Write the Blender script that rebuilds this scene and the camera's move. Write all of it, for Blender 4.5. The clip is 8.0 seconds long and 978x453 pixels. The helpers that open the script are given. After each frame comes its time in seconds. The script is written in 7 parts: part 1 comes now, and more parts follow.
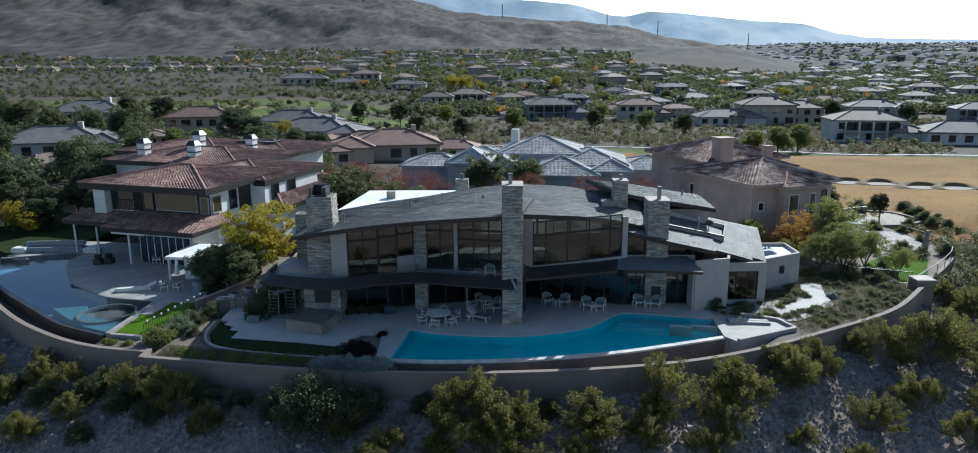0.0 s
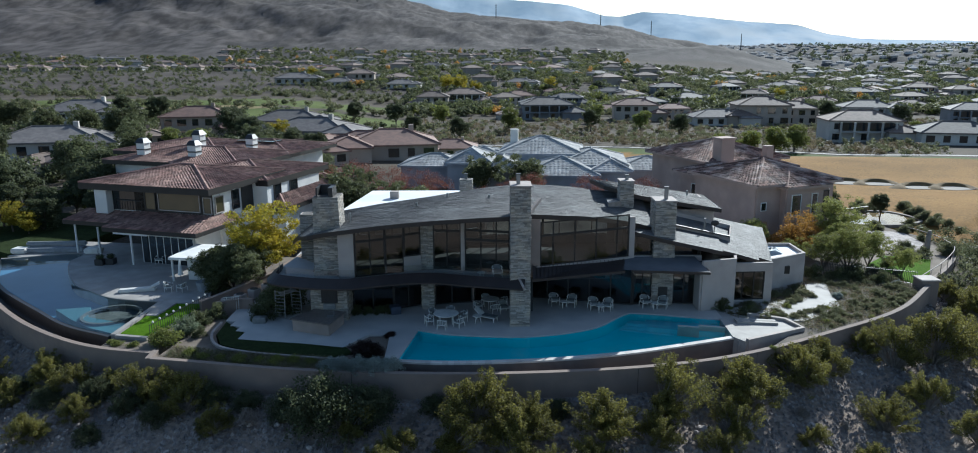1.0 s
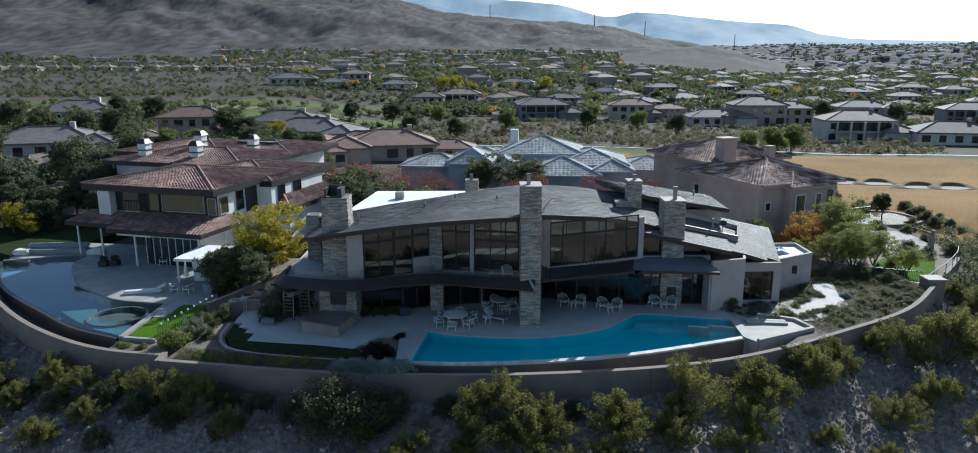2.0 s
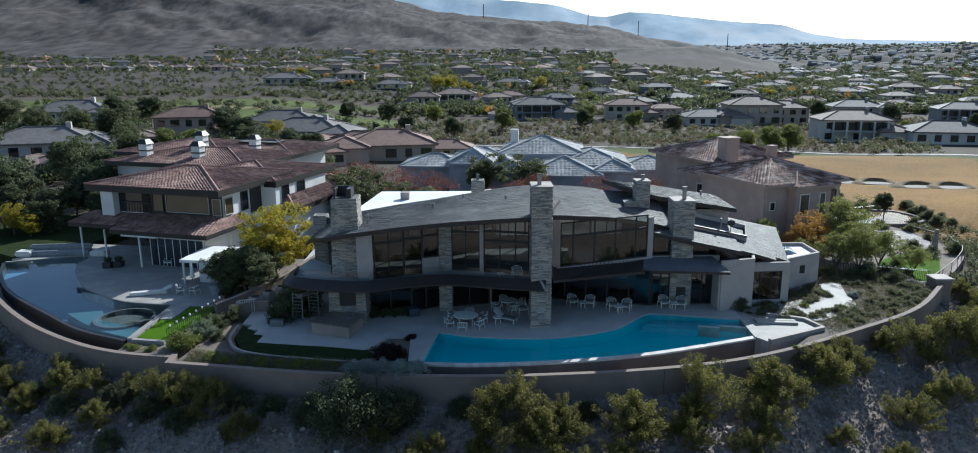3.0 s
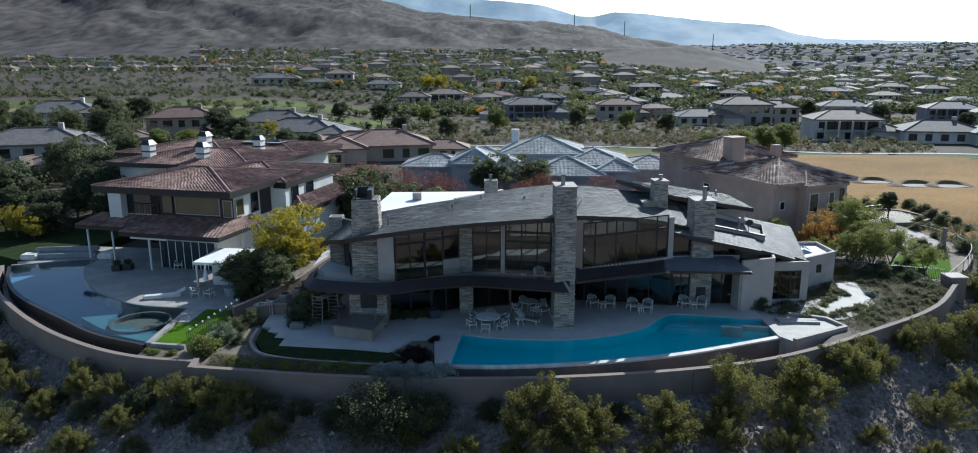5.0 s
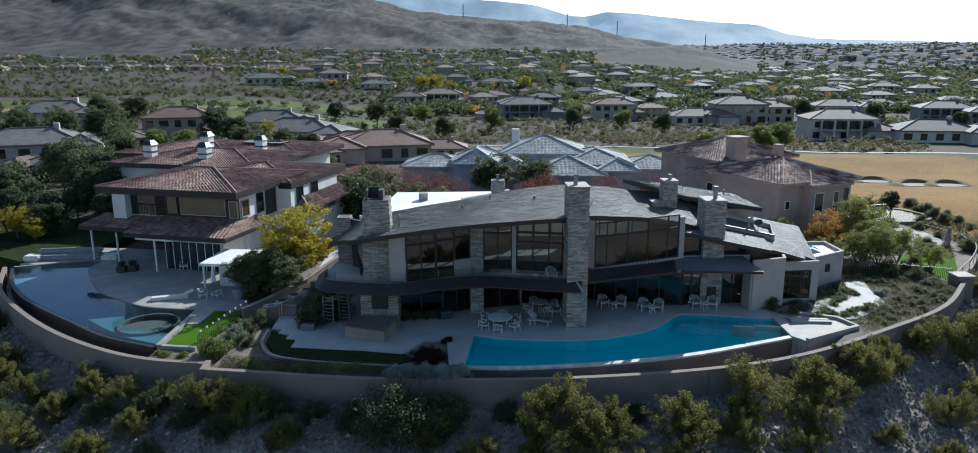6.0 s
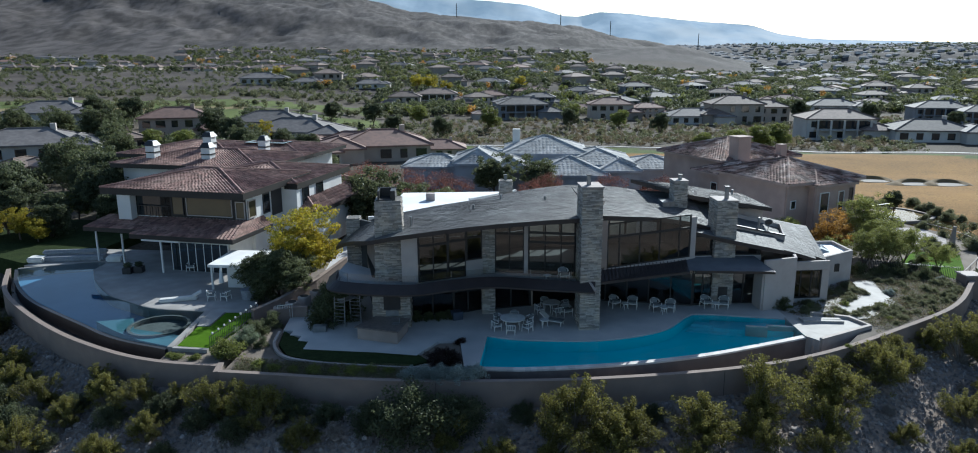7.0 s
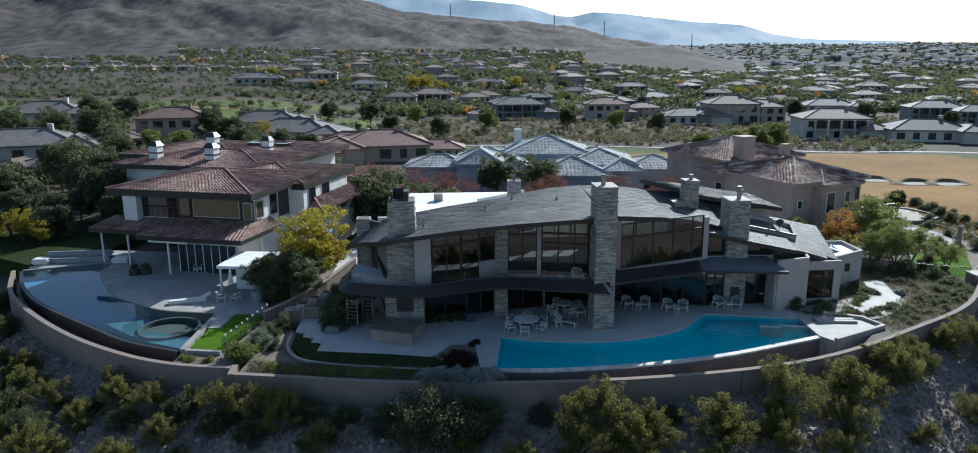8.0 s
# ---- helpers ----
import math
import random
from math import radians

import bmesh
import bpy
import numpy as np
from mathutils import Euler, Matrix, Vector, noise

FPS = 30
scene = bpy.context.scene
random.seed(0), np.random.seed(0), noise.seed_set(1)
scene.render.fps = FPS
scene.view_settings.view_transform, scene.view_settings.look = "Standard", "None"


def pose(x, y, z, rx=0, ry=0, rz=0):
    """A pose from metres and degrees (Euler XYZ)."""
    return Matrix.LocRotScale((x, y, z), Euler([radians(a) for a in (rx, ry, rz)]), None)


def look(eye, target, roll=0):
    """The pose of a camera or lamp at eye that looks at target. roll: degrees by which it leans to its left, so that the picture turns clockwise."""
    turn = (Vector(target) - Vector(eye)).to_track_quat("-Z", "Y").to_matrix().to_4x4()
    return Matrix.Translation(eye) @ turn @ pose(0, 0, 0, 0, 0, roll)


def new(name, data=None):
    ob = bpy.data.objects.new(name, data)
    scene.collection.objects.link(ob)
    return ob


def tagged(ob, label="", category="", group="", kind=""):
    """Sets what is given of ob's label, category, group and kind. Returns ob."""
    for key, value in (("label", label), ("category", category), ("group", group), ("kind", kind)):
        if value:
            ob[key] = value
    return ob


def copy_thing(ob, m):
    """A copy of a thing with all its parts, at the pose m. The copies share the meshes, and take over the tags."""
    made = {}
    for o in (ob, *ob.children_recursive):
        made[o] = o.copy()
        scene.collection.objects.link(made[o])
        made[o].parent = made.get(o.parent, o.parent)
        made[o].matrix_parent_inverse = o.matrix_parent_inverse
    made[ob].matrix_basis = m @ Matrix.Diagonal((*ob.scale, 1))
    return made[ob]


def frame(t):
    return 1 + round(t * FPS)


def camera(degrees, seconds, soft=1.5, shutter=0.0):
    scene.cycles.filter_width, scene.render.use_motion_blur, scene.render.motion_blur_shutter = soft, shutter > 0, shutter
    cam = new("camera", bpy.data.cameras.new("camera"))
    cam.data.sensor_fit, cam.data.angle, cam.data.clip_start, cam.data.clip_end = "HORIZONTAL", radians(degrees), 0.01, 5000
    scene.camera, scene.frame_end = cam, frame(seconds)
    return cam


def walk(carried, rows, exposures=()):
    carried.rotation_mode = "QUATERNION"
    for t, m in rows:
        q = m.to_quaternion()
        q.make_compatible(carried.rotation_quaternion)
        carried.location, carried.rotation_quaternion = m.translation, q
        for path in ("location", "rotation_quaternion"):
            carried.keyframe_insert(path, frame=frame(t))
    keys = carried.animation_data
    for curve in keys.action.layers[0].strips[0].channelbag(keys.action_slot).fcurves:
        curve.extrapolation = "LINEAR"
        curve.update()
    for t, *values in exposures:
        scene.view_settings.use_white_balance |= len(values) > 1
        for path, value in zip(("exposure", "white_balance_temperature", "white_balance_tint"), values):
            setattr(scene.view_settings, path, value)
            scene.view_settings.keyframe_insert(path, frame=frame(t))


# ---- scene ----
cam = camera(67.4, 8.0, soft=1.0)
PATH = [
    (0, (0.381, -0.706, 19.977), (0.353, 1.243, 19.526), -0.3),
    (0.5, (-0.177, -0.626, 19.96), (-0.195, 1.323, 19.509), -0.2),
    (1, (-0.703, -0.546, 19.962), (-0.713, 1.403, 19.511), -0.2),
    (1.5, (-1.285, -0.47, 19.955), (-1.287, 1.478, 19.505), -0.2),
    (3, (-3.165, -0.19, 19.968), (-3.141, 1.758, 19.517), -0.2),
    (3.5, (-3.802, -0.068, 19.962), (-3.769, 1.88, 19.511), -0.2),
    (4, (-4.476, 0.038, 19.955), (-4.434, 1.986, 19.504), -0.2),
    (4.5, (-5.159, 0.14, 19.951), (-5.108, 2.088, 19.5), -0.2),
    (6, (-7.262, 0.554, 19.938), (-7.182, 2.501, 19.486), -0.2),
    (6.5, (-7.967, 0.679, 19.944), (-7.878, 2.625, 19.492), -0.2),
    (7, (-8.681, 0.839, 19.93), (-8.583, 2.785, 19.478), -0.2),
    (7.5, (-9.39, 1.001, 19.916), (-9.284, 2.947, 19.464), -0.2),
    (8, (-10.137, 1.186, 19.918), (-10.022, 3.131, 19.466), -0.2),
]
walk(cam, [(t, look(eye, target, roll)) for t, eye, target, roll in PATH], [(0, 0.46, 5620, 2), (8, 0.46, 5620, 2)])

# ---- light ----
SUN_AZ, SUN_EL = radians(31.0), radians(29.0)   # azimuth from +y towards +x
world = bpy.data.worlds.new("sky")
scene.world = world
world.use_nodes = True
wn = world.node_tree.nodes
sky = wn.new("ShaderNodeTexSky")
sky.sky_type = "NISHITA"
sky.sun_disc = False
sky.sun_elevation = SUN_EL
sky.sun_rotation = SUN_AZ
sky.altitude = 600
sky.air_density = 1.0
sky.dust_density = 1.5
wn["Background"].inputs["Strength"].default_value = 0.092
world.node_tree.links.new(sky.outputs["Color"], wn["Background"].inputs["Color"])
sun_data = bpy.data.lights.new("sun", "SUN")
sun_data.energy, sun_data.angle, sun_data.color = 5.0, radians(0.5), (1.0, 0.95, 0.88)
sun = new("sun", sun_data)
sun.matrix_world = look(
    (200 * math.sin(SUN_AZ), 200 * math.cos(SUN_AZ), 200 * math.tan(SUN_EL)), (0, 0, 0))

# ---- helpers ----
ROOTS = {}


def thing(name, x, y, z, label, category, group="", kind="", rz=0.0, world_coords=False):
    """An empty at the base of a thing. With world_coords its parts are written in world metres."""
    ob = new(name)
    ob.matrix_basis = pose(x, y, z, 0, 0, rz)
    ob.empty_display_size = 0.3
    if world_coords:
        ROOTS[ob.name] = Vector((x, y, z))
    return tagged(ob, label, category, group, kind)


def root_of(ob):
    while ob.parent:
        ob = ob.parent
    return ob


def part(name, bm, material, parent=None, label="", smooth=False):
    """Links a bmesh (or a mesh) as one object, under a thing where one is given."""
    if isinstance(bm, bpy.types.Mesh):
        me = bm
    else:
        if parent is not None:
            base = ROOTS.get(root_of(parent).name)
            if base is not None:
                bm.transform(Matrix.Translation(-base))
        me = bpy.data.meshes.new(name)
        bm.to_mesh(me)
        bm.free()
    if material is not None and not me.materials:
        me.materials.append(material)
    if smooth:
        me.polygons.foreach_set("use_smooth", [True] * len(me.polygons))
    ob = new(name, me)
    if parent is not None:
        ob.parent = parent
    if label:
        ob["label"] = label
    return ob


def box(x0, x1, y0, y1, z0, z1, bm=None, bevel=0.0):
    out = bm if bm is not None else bmesh.new()
    r = bmesh.ops.create_cube(out, size=1)
    vs = r["verts"]
    bmesh.ops.transform(out, verts=vs, matrix=Matrix.Translation(((x0 + x1) / 2, (y0 + y1) / 2, (z0 + z1) / 2)) @ Matrix.Diagonal((abs(x1 - x0), abs(y1 - y0), abs(z1 - z0), 1)))
    if bevel:
        es = list({e for v in vs for e in v.link_edges})
        bmesh.ops.bevel(out, geom=es, offset=bevel, segments=2, affect="EDGES")
    return out


def beam(a, b, w, h, bm=None):
    """A bar of section w x h from a to b."""
    out = bm if bm is not None else bmesh.new()
    a, b = Vector(a), Vector(b)
    r = bmesh.ops.create_cube(out, size=1)
    d = b - a
    q = d.to_track_quat("X", "Z").to_matrix().to_4x4()
    bmesh.ops.transform(out, verts=r["verts"], matrix=Matrix.Translation((a + b) / 2) @ q @ Matrix.Diagonal((d.length, w, h, 1)))
    return out


def tube(a, b, r0, r1=None, n=8, bm=None):
    out = bm if bm is not None else bmesh.new()
    a, b = Vector(a), Vector(b)
    r = bmesh.ops.create_cone(out, cap_ends=True, segments=n, radius1=r0, radius2=r0 if r1 is None else r1, depth=(b - a).length)
    q = (b - a).to_track_quat("Z", "Y").to_matrix().to_4x4()
    bmesh.ops.transform(out, verts=r["verts"], matrix=Matrix.Translation((a + b) / 2) @ q)
    return out


def ball(c, rx, ry, rz, bm=None, sub=2):
    out = bm if bm is not None else bmesh.new()
    r = bmesh.ops.create_icosphere(out, subdivisions=sub, radius=1)
    bmesh.ops.transform(out, verts=r["verts"], matrix=Matrix.Translation(c) @ Matrix.Diagonal((rx, ry, rz, 1)))
    return out


def prism(poly, z0, z1, bm=None):
    """A plan outline raised from z0 to z1."""
    out = bm if bm is not None else bmesh.new()
    area = sum(poly[i][0] * poly[(i + 1) % len(poly)][1] - poly[(i + 1) % len(poly)][0] * poly[i][1] for i in range(len(poly)))
    if area < 0:
        poly = poly[::-1]
    lo = [out.verts.new((p[0], p[1], z0)) for p in poly]
    hi = [out.verts.new((p[0], p[1], z1)) for p in poly]
    n = len(poly)
    top = out.faces.new(hi)
    bot = out.faces.new(lo[::-1])
    for i in range(n):
        out.faces.new((lo[i], lo[(i + 1) % n], hi[(i + 1) % n], hi[i]))
    top.normal_update()
    bot.normal_update()
    bmesh.ops.triangulate(out, faces=[top, bot])
    return out


def sheet(poly, z):
    """A flat face with its upper side up."""
    out = prism(poly, z - 1, z)
    bmesh.ops.delete(out, geom=[f for f in out.faces if f.normal.z < 0.5 and f.calc_center_median().z < z - 1e-4], context="FACES")
    bmesh.ops.delete(out, geom=[v for v in out.verts if not v.link_faces], context="VERTS")
    return out


def spline(pts, n=8):
    """A smooth line through a few control points (Catmull-Rom)."""
    pts = [np.array(p, float) for p in pts]
    ext = [2 * pts[0] - pts[1]] + pts + [2 * pts[-1] - pts[-2]]
    out = []
    for i in range(1, len(ext) - 2):
        p0, p1, p2, p3 = ext[i - 1:i + 3]
        for k in range(n):
            t = k / n
            out.append(tuple(0.5 * (2 * p1 + (p2 - p0) * t + (2 * p0 - 5 * p1 + 4 * p2 - p3) * t * t + (3 * p1 - p0 - 3 * p2 + p3) * t ** 3)))
    out.append(tuple(pts[-1]))
    return out


def offset(line, d):
    """The plan line moved d metres to its left."""
    out = []
    for i, p in enumerate(line):
        a, b = np.array(line[max(i - 1, 0)][:2]), np.array(line[min(i + 1, len(line) - 1)][:2])
        t = (b - a) / (np.linalg.norm(b - a) + 1e-9)
        out.append((p[0] - t[1] * d, p[1] + t[0] * d))
    return out


def sweep_wall(line, thick, z0, z1, bm=None):
    """A wall along a plan line; z0 and z1 are numbers or one value a point."""
    out = bm if bm is not None else bmesh.new()
    l, r = offset(line, thick / 2), offset(line, -thick / 2)
    zz0 = z0 if hasattr(z0, "__len__") else [z0] * len(line)
    zz1 = z1 if hasattr(z1, "__len__") else [z1] * len(line)
    rings = []
    for i in range(len(line)):
        rings.append([out.verts.new((*l[i][:2], zz0[i])), out.verts.new((*r[i][:2], zz0[i])), out.verts.new((*r[i][:2], zz1[i])), out.verts.new((*l[i][:2], zz1[i]))])
    for a, b in zip(rings, rings[1:]):
        for k in range(4):
            out.faces.new((a[k], a[(k + 1) % 4], b[(k + 1) % 4], b[k]))
    out.faces.new(rings[0][::-1])
    out.faces.new(rings[-1])
    bmesh.ops.recalc_face_normals(out, faces=out.faces)
    return out


def mesh_from(name, verts, faces):
    me = bpy.data.meshes.new(name)
    me.from_pydata([tuple(v) for v in verts], [], faces)
    me.update()
    return me


# ---- materials ----
def mat(name, c1, c2=None, scale=3.0, rough=0.7, bump=0.0, bump_scale=None, metal=0.0, c3=None, big=0.25, per_object=0.0, per_island=0.0, spec=0.5, detail=4.0):
    """A surface with colour varying at two scales between c1, c2 (and patches of c3), and fine relief."""
    m = bpy.data.materials.new(name)
    m.use_nodes = True
    nt = m.node_tree
    b = nt.nodes["Principled BSDF"]
    b.inputs["Roughness"].default_value = rough
    b.inputs["Metallic"].default_value = metal
    b.inputs["Specular IOR Level"].default_value = spec
    co = nt.nodes.new("ShaderNodeTexCoord").outputs["Object"]
    c2 = c2 or tuple(v * 0.8 for v in c1)
    n1 = nt.nodes.new("ShaderNodeTexNoise")
    n1.inputs["Scale"].default_value = scale
    n1.inputs["Detail"].default_value = detail
    nt.links.new(co, n1.inputs["Vector"])
    ramp = nt.nodes.new("ShaderNodeMapRange")
    ramp.inputs["From Min"].default_value, ramp.inputs["From Max"].default_value = 0.35, 0.65
    nt.links.new(n1.outputs["Fac"], ramp.inputs["Value"])
    mix = nt.nodes.new("ShaderNodeMix")
    mix.data_type = "RGBA"
    mix.inputs["A"].default_value, mix.inputs["B"].default_value = (*c1, 1), (*c2, 1)
    nt.links.new(ramp.outputs["Result"], mix.inputs["Factor"])
    col = mix.outputs["Result"]
    n2 = nt.nodes.new("ShaderNodeTexNoise")
    n2.inputs["Scale"].default_value = scale * big
    nt.links.new(co, n2.inputs["Vector"])
    r2 = nt.nodes.new("ShaderNodeMapRange")
    r2.inputs["From Min"].default_value, r2.inputs["From Max"].default_value = 0.45, 0.7
    nt.links.new(n2.outputs["Fac"], r2.inputs["Value"])
    m2 = nt.nodes.new("ShaderNodeMix")
    m2.data_type = "RGBA"
    c3 = c3 or tuple(v * 0.85 for v in c2)
    m2.inputs["B"].default_value = (*c3, 1)
    nt.links.new(r2.outputs["Result"], m2.inputs["Factor"])
    nt.links.new(col, m2.inputs["A"])
    col = m2.outputs["Result"]
    for amount, node, sock in ((per_object, "ShaderNodeObjectInfo", "Random"), (per_island, "ShaderNodeNewGeometry", "Random Per Island")):
        if amount:
            src = nt.nodes.new(node)
            mr = nt.nodes.new("ShaderNodeMapRange")
            mr.inputs["To Min"].default_value, mr.inputs["To Max"].default_value = 1 - amount, 1 + amount
            nt.links.new(src.outputs[sock], mr.inputs["Value"])
            hs = nt.nodes.new("ShaderNodeHueSaturation")
            nt.links.new(mr.outputs["Result"], hs.inputs["Value"])
            nt.links.new(col, hs.inputs["Color"])
            col = hs.outputs["Color"]
    nt.links.new(col, b.inputs["Base Color"])
    if bump:
        bn = nt.nodes.new("ShaderNodeBump")
        bn.inputs["Strength"].default_value = bump
        bn.inputs["Distance"].default_value = 0.05
        n3 = nt.nodes.new("ShaderNodeTexNoise")
        n3.inputs["Scale"].default_value = bump_scale or scale * 5
        n3.inputs["Detail"].default_value = 3
        nt.links.new(co, n3.inputs["Vector"])
        nt.links.new(n3.outputs["Fac"], bn.inputs["Height"])
        nt.links.new(bn.outputs["Normal"], b.inputs["Normal"])
    return m


def leaf_mat(name, c1, c2, spread=0.35):
    m = mat(name, c1, c2, scale=0.9, rough=0.6, per_object=0.15, per_island=spread, big=0.4, spec=0.25)
    b = m.node_tree.nodes["Principled BSDF"]
    out = m.node_tree.nodes["Material Output"]
    tr = m.node_tree.nodes.new("ShaderNodeBsdfTranslucent")
    add = m.node_tree.nodes.new("ShaderNodeMixShader")
    add.inputs[0].default_value = 0.5
    src = b.inputs["Base Color"].links[0].from_socket
    m.node_tree.links.new(src, tr.inputs["Color"])
    m.node_tree.links.new(b.outputs[0], add.inputs[1])
    m.node_tree.links.new(tr.outputs[0], add.inputs[2])
    m.node_tree.links.new(add.outputs[0], out.inputs[0])
    return m


def glass_mat(name, tint, rough=0.02, alpha=0.55):
    """Window glass: a mirror by its Fresnel, and tinted clear behind."""
    m = bpy.data.materials.new(name)
    m.use_nodes = True
    nt = m.node_tree
    nt.nodes.remove(nt.nodes["Principled BSDF"])
    fr = nt.nodes.new("ShaderNodeFresnel")
    fr.inputs["IOR"].default_value = 1.9
    gl = nt.nodes.new("ShaderNodeBsdfGlossy")
    gl.inputs["Roughness"].default_value = rough
    tp = nt.nodes.new("ShaderNodeBsdfTransparent")
    tp.inputs["Color"].default_value = (*[t * alpha for t in tint], 1)
    mx = nt.nodes.new("ShaderNodeMixShader")
    nt.links.new(fr.outputs[0], mx.inputs[0])
    nt.links.new(tp.outputs[0], mx.inputs[1])
    nt.links.new(gl.outputs[0], mx.inputs[2])
    nt.links.new(mx.outputs[0], nt.nodes["Material Output"].inputs[0])
    return m


M_STUCCO = mat("tan_stucco", (0.36, 0.29, 0.25), (0.31, 0.25, 0.215), 1.2, 0.85, 0.15, 40, big=0.3)
M_STUCCO_L = mat("light_stucco", (0.45, 0.40, 0.37), (0.40, 0.35, 0.32), 1.0, 0.85, 0.12, 40)
M_WHITE = mat("white_stucco", (0.78, 0.77, 0.74), (0.70, 0.69, 0.66), 0.8, 0.8, 0.1, 40)
M_WALL = mat("garden_wall_stucco", (0.26, 0.20, 0.165), (0.215, 0.165, 0.138), 0.9, 0.9, 0.2, 30, c3=(0.22, 0.175, 0.15))
M_CAP = mat("wall_cap", (0.42, 0.36, 0.32), (0.36, 0.31, 0.28), 1.5, 0.8, 0.1, 30)
M_STONE = mat("ledger_stone", (0.35, 0.325, 0.29), (0.26, 0.24, 0.22), 6, 0.8, 0.4, 25, per_island=0.42, c3=(0.42, 0.36, 0.29), big=0.2)
M_STONE_CORE = mat("stone_mortar", (0.14, 0.13, 0.12), None, 5, 0.9)
M_ROOF = mat("grey_shingle", (0.09, 0.088, 0.09), (0.068, 0.067, 0.07), 6.0, 0.72, 0.3, 14, big=0.06, per_island=0.27, c3=(0.15, 0.15, 0.15))
M_FASCIA = mat("brown_fascia", (0.040, 0.029, 0.026), (0.030, 0.022, 0.020), 1.5, 0.5)
M_MEMB = mat("white_roof_membrane", (0.85, 0.86, 0.88), (0.78, 0.79, 0.80), 0.6, 0.7)
M_METAL = mat("grey_metal", (0.30, 0.31, 0.32), (0.24, 0.25, 0.26), 3, 0.4, metal=0.7)
M_DARKMETAL = mat("dark_metal", (0.03, 0.03, 0.032), None, 3, 0.45)
M_FRAME = mat("dark_window_frame", (0.022, 0.02, 0.02), None, 3, 0.5)
M_GLASS = glass_mat("window_glass", (0.70, 0.82, 0.84), alpha=0.46)
M_GLASS_RAIL = glass_mat("rail_glass", (0.9, 0.95, 0.95), alpha=0.9)
M_PATIO = mat("concrete_patio", (0.50, 0.47, 0.44), (0.44, 0.42, 0.40), 0.8, 0.8, 0.08, 30, c3=(0.40, 0.385, 0.37))
M_PALE = mat("pale_limestone_paving", (0.36, 0.335, 0.31), (0.285, 0.265, 0.245), 0.9, 0.75, 0.05, 20)
M_COPING = mat("pool_coping", (0.62, 0.58, 0.53), (0.55, 0.51, 0.47), 1.5, 0.75, 0.1, 20, per_object=0.12)
M_TURF = mat("bright_turf", (0.085, 0.17, 0.008), (0.065, 0.135, 0.006), 6, 0.95, 0.5, 60, big=0.1, spec=0.05)
# grass toned down so its colour carries the shade on both lawns
M_GRASS = mat("shade_toned_lawn", (0.036, 0.050, 0.018), (0.026, 0.037, 0.014), 4, 0.95, 0.5, 50, spec=0.05)
M_MULCH = mat("dark_mulch", (0.105, 0.088, 0.072), (0.07, 0.058, 0.048), 2.2, 0.95, 0.7, 9, c3=(0.15, 0.125, 0.10))
M_CANOPY = mat("grey_standing_metal", (0.15, 0.15, 0.16), (0.125, 0.125, 0.135), 1.2, 0.8, spec=0.25)
M_SOIL = mat("planting_soil", (0.17, 0.135, 0.105), (0.12, 0.095, 0.075), 1.6, 0.95, 0.6, 8, c3=(0.22, 0.18, 0.14))
M_CHAIR = mat("white_furniture", (0.72, 0.70, 0.66), (0.64, 0.62, 0.58), 3, 0.5)
M_CUSHION = mat("grey_cushion", (0.22, 0.23, 0.23), (0.17, 0.18, 0.18), 8, 0.9, 0.2)
M_TILE_RED = mat("red_clay_tile", (0.23, 0.125, 0.10), (0.16, 0.092, 0.078), 1.5, 0.78, 0.1, 20, per_island=0.4, c3=(0.30, 0.19, 0.155), big=0.3, spec=0.35)
M_TILE_MIX = mat("brown_clay_tile", (0.25, 0.155, 0.125), (0.15, 0.095, 0.08), 2.5, 0.9, 0.1, 20, per_island=0.6, c3=(0.42, 0.33, 0.285), spec=0.2)
M_TILE_GREY = mat("grey_slate_tile", (0.38, 0.375, 0.365), (0.30, 0.297, 0.29), 1.5, 0.9, 0.1, 20, per_island=0.22, c3=(0.50, 0.485, 0.47), spec=0.2)
M_BARK = mat("bark", (0.13, 0.10, 0.075), (0.09, 0.07, 0.055), 8, 0.9, 0.6)
# near-black: the dimness of the rooms is put into these two colours
M_INSIDE = mat("room_shade_wall", (0.068, 0.072, 0.074), (0.05, 0.053, 0.055), 1.0, 0.9)
M_FLOOR_IN = mat("room_shade_floor", (0.06, 0.054, 0.048), (0.045, 0.04, 0.036), 1.0, 0.6)
M_ROCK = mat("desert_rock", (0.34, 0.30, 0.275), (0.19, 0.165, 0.155), 3, 0.9, 0.5, 12, per_object=0.25, per_island=0.3)
M_BOULDER = mat("pale_boulder", (0.38, 0.33, 0.28), (0.28, 0.24, 0.21), 2, 0.9, 0.5, 8, per_object=0.2)

# ---- ground: one sheet to the horizon ----
WALL_R = spline([(-24.0, 46.0), (-12.5, 44.1), (1.0, 43.7), (13.9, 45.75), (25.4, 51.3), (32.0, 55.3), (37.6, 61.2)], 10)
WALL_L = spline([(-24.5, 47.1), (-28.6, 48.0), (-32.6, 49.9), (-37.8, 53.6), (-43.3, 58.8), (-48.2, 64.6), (-51.8, 71.5)], 10)
WALL_B = spline([(37.6, 62.6), (43.5, 68.5), (48.6, 75.5), (50.3, 82.0), (48.6, 88.0)], 8)
FRONT_X = np.array([-200.0, -60.0] + [p[0] for p in WALL_L[::-1]] + [p[0] for p in WALL_R] + [p[0] for p in WALL_B[:24]] + [70.0, 200.0])
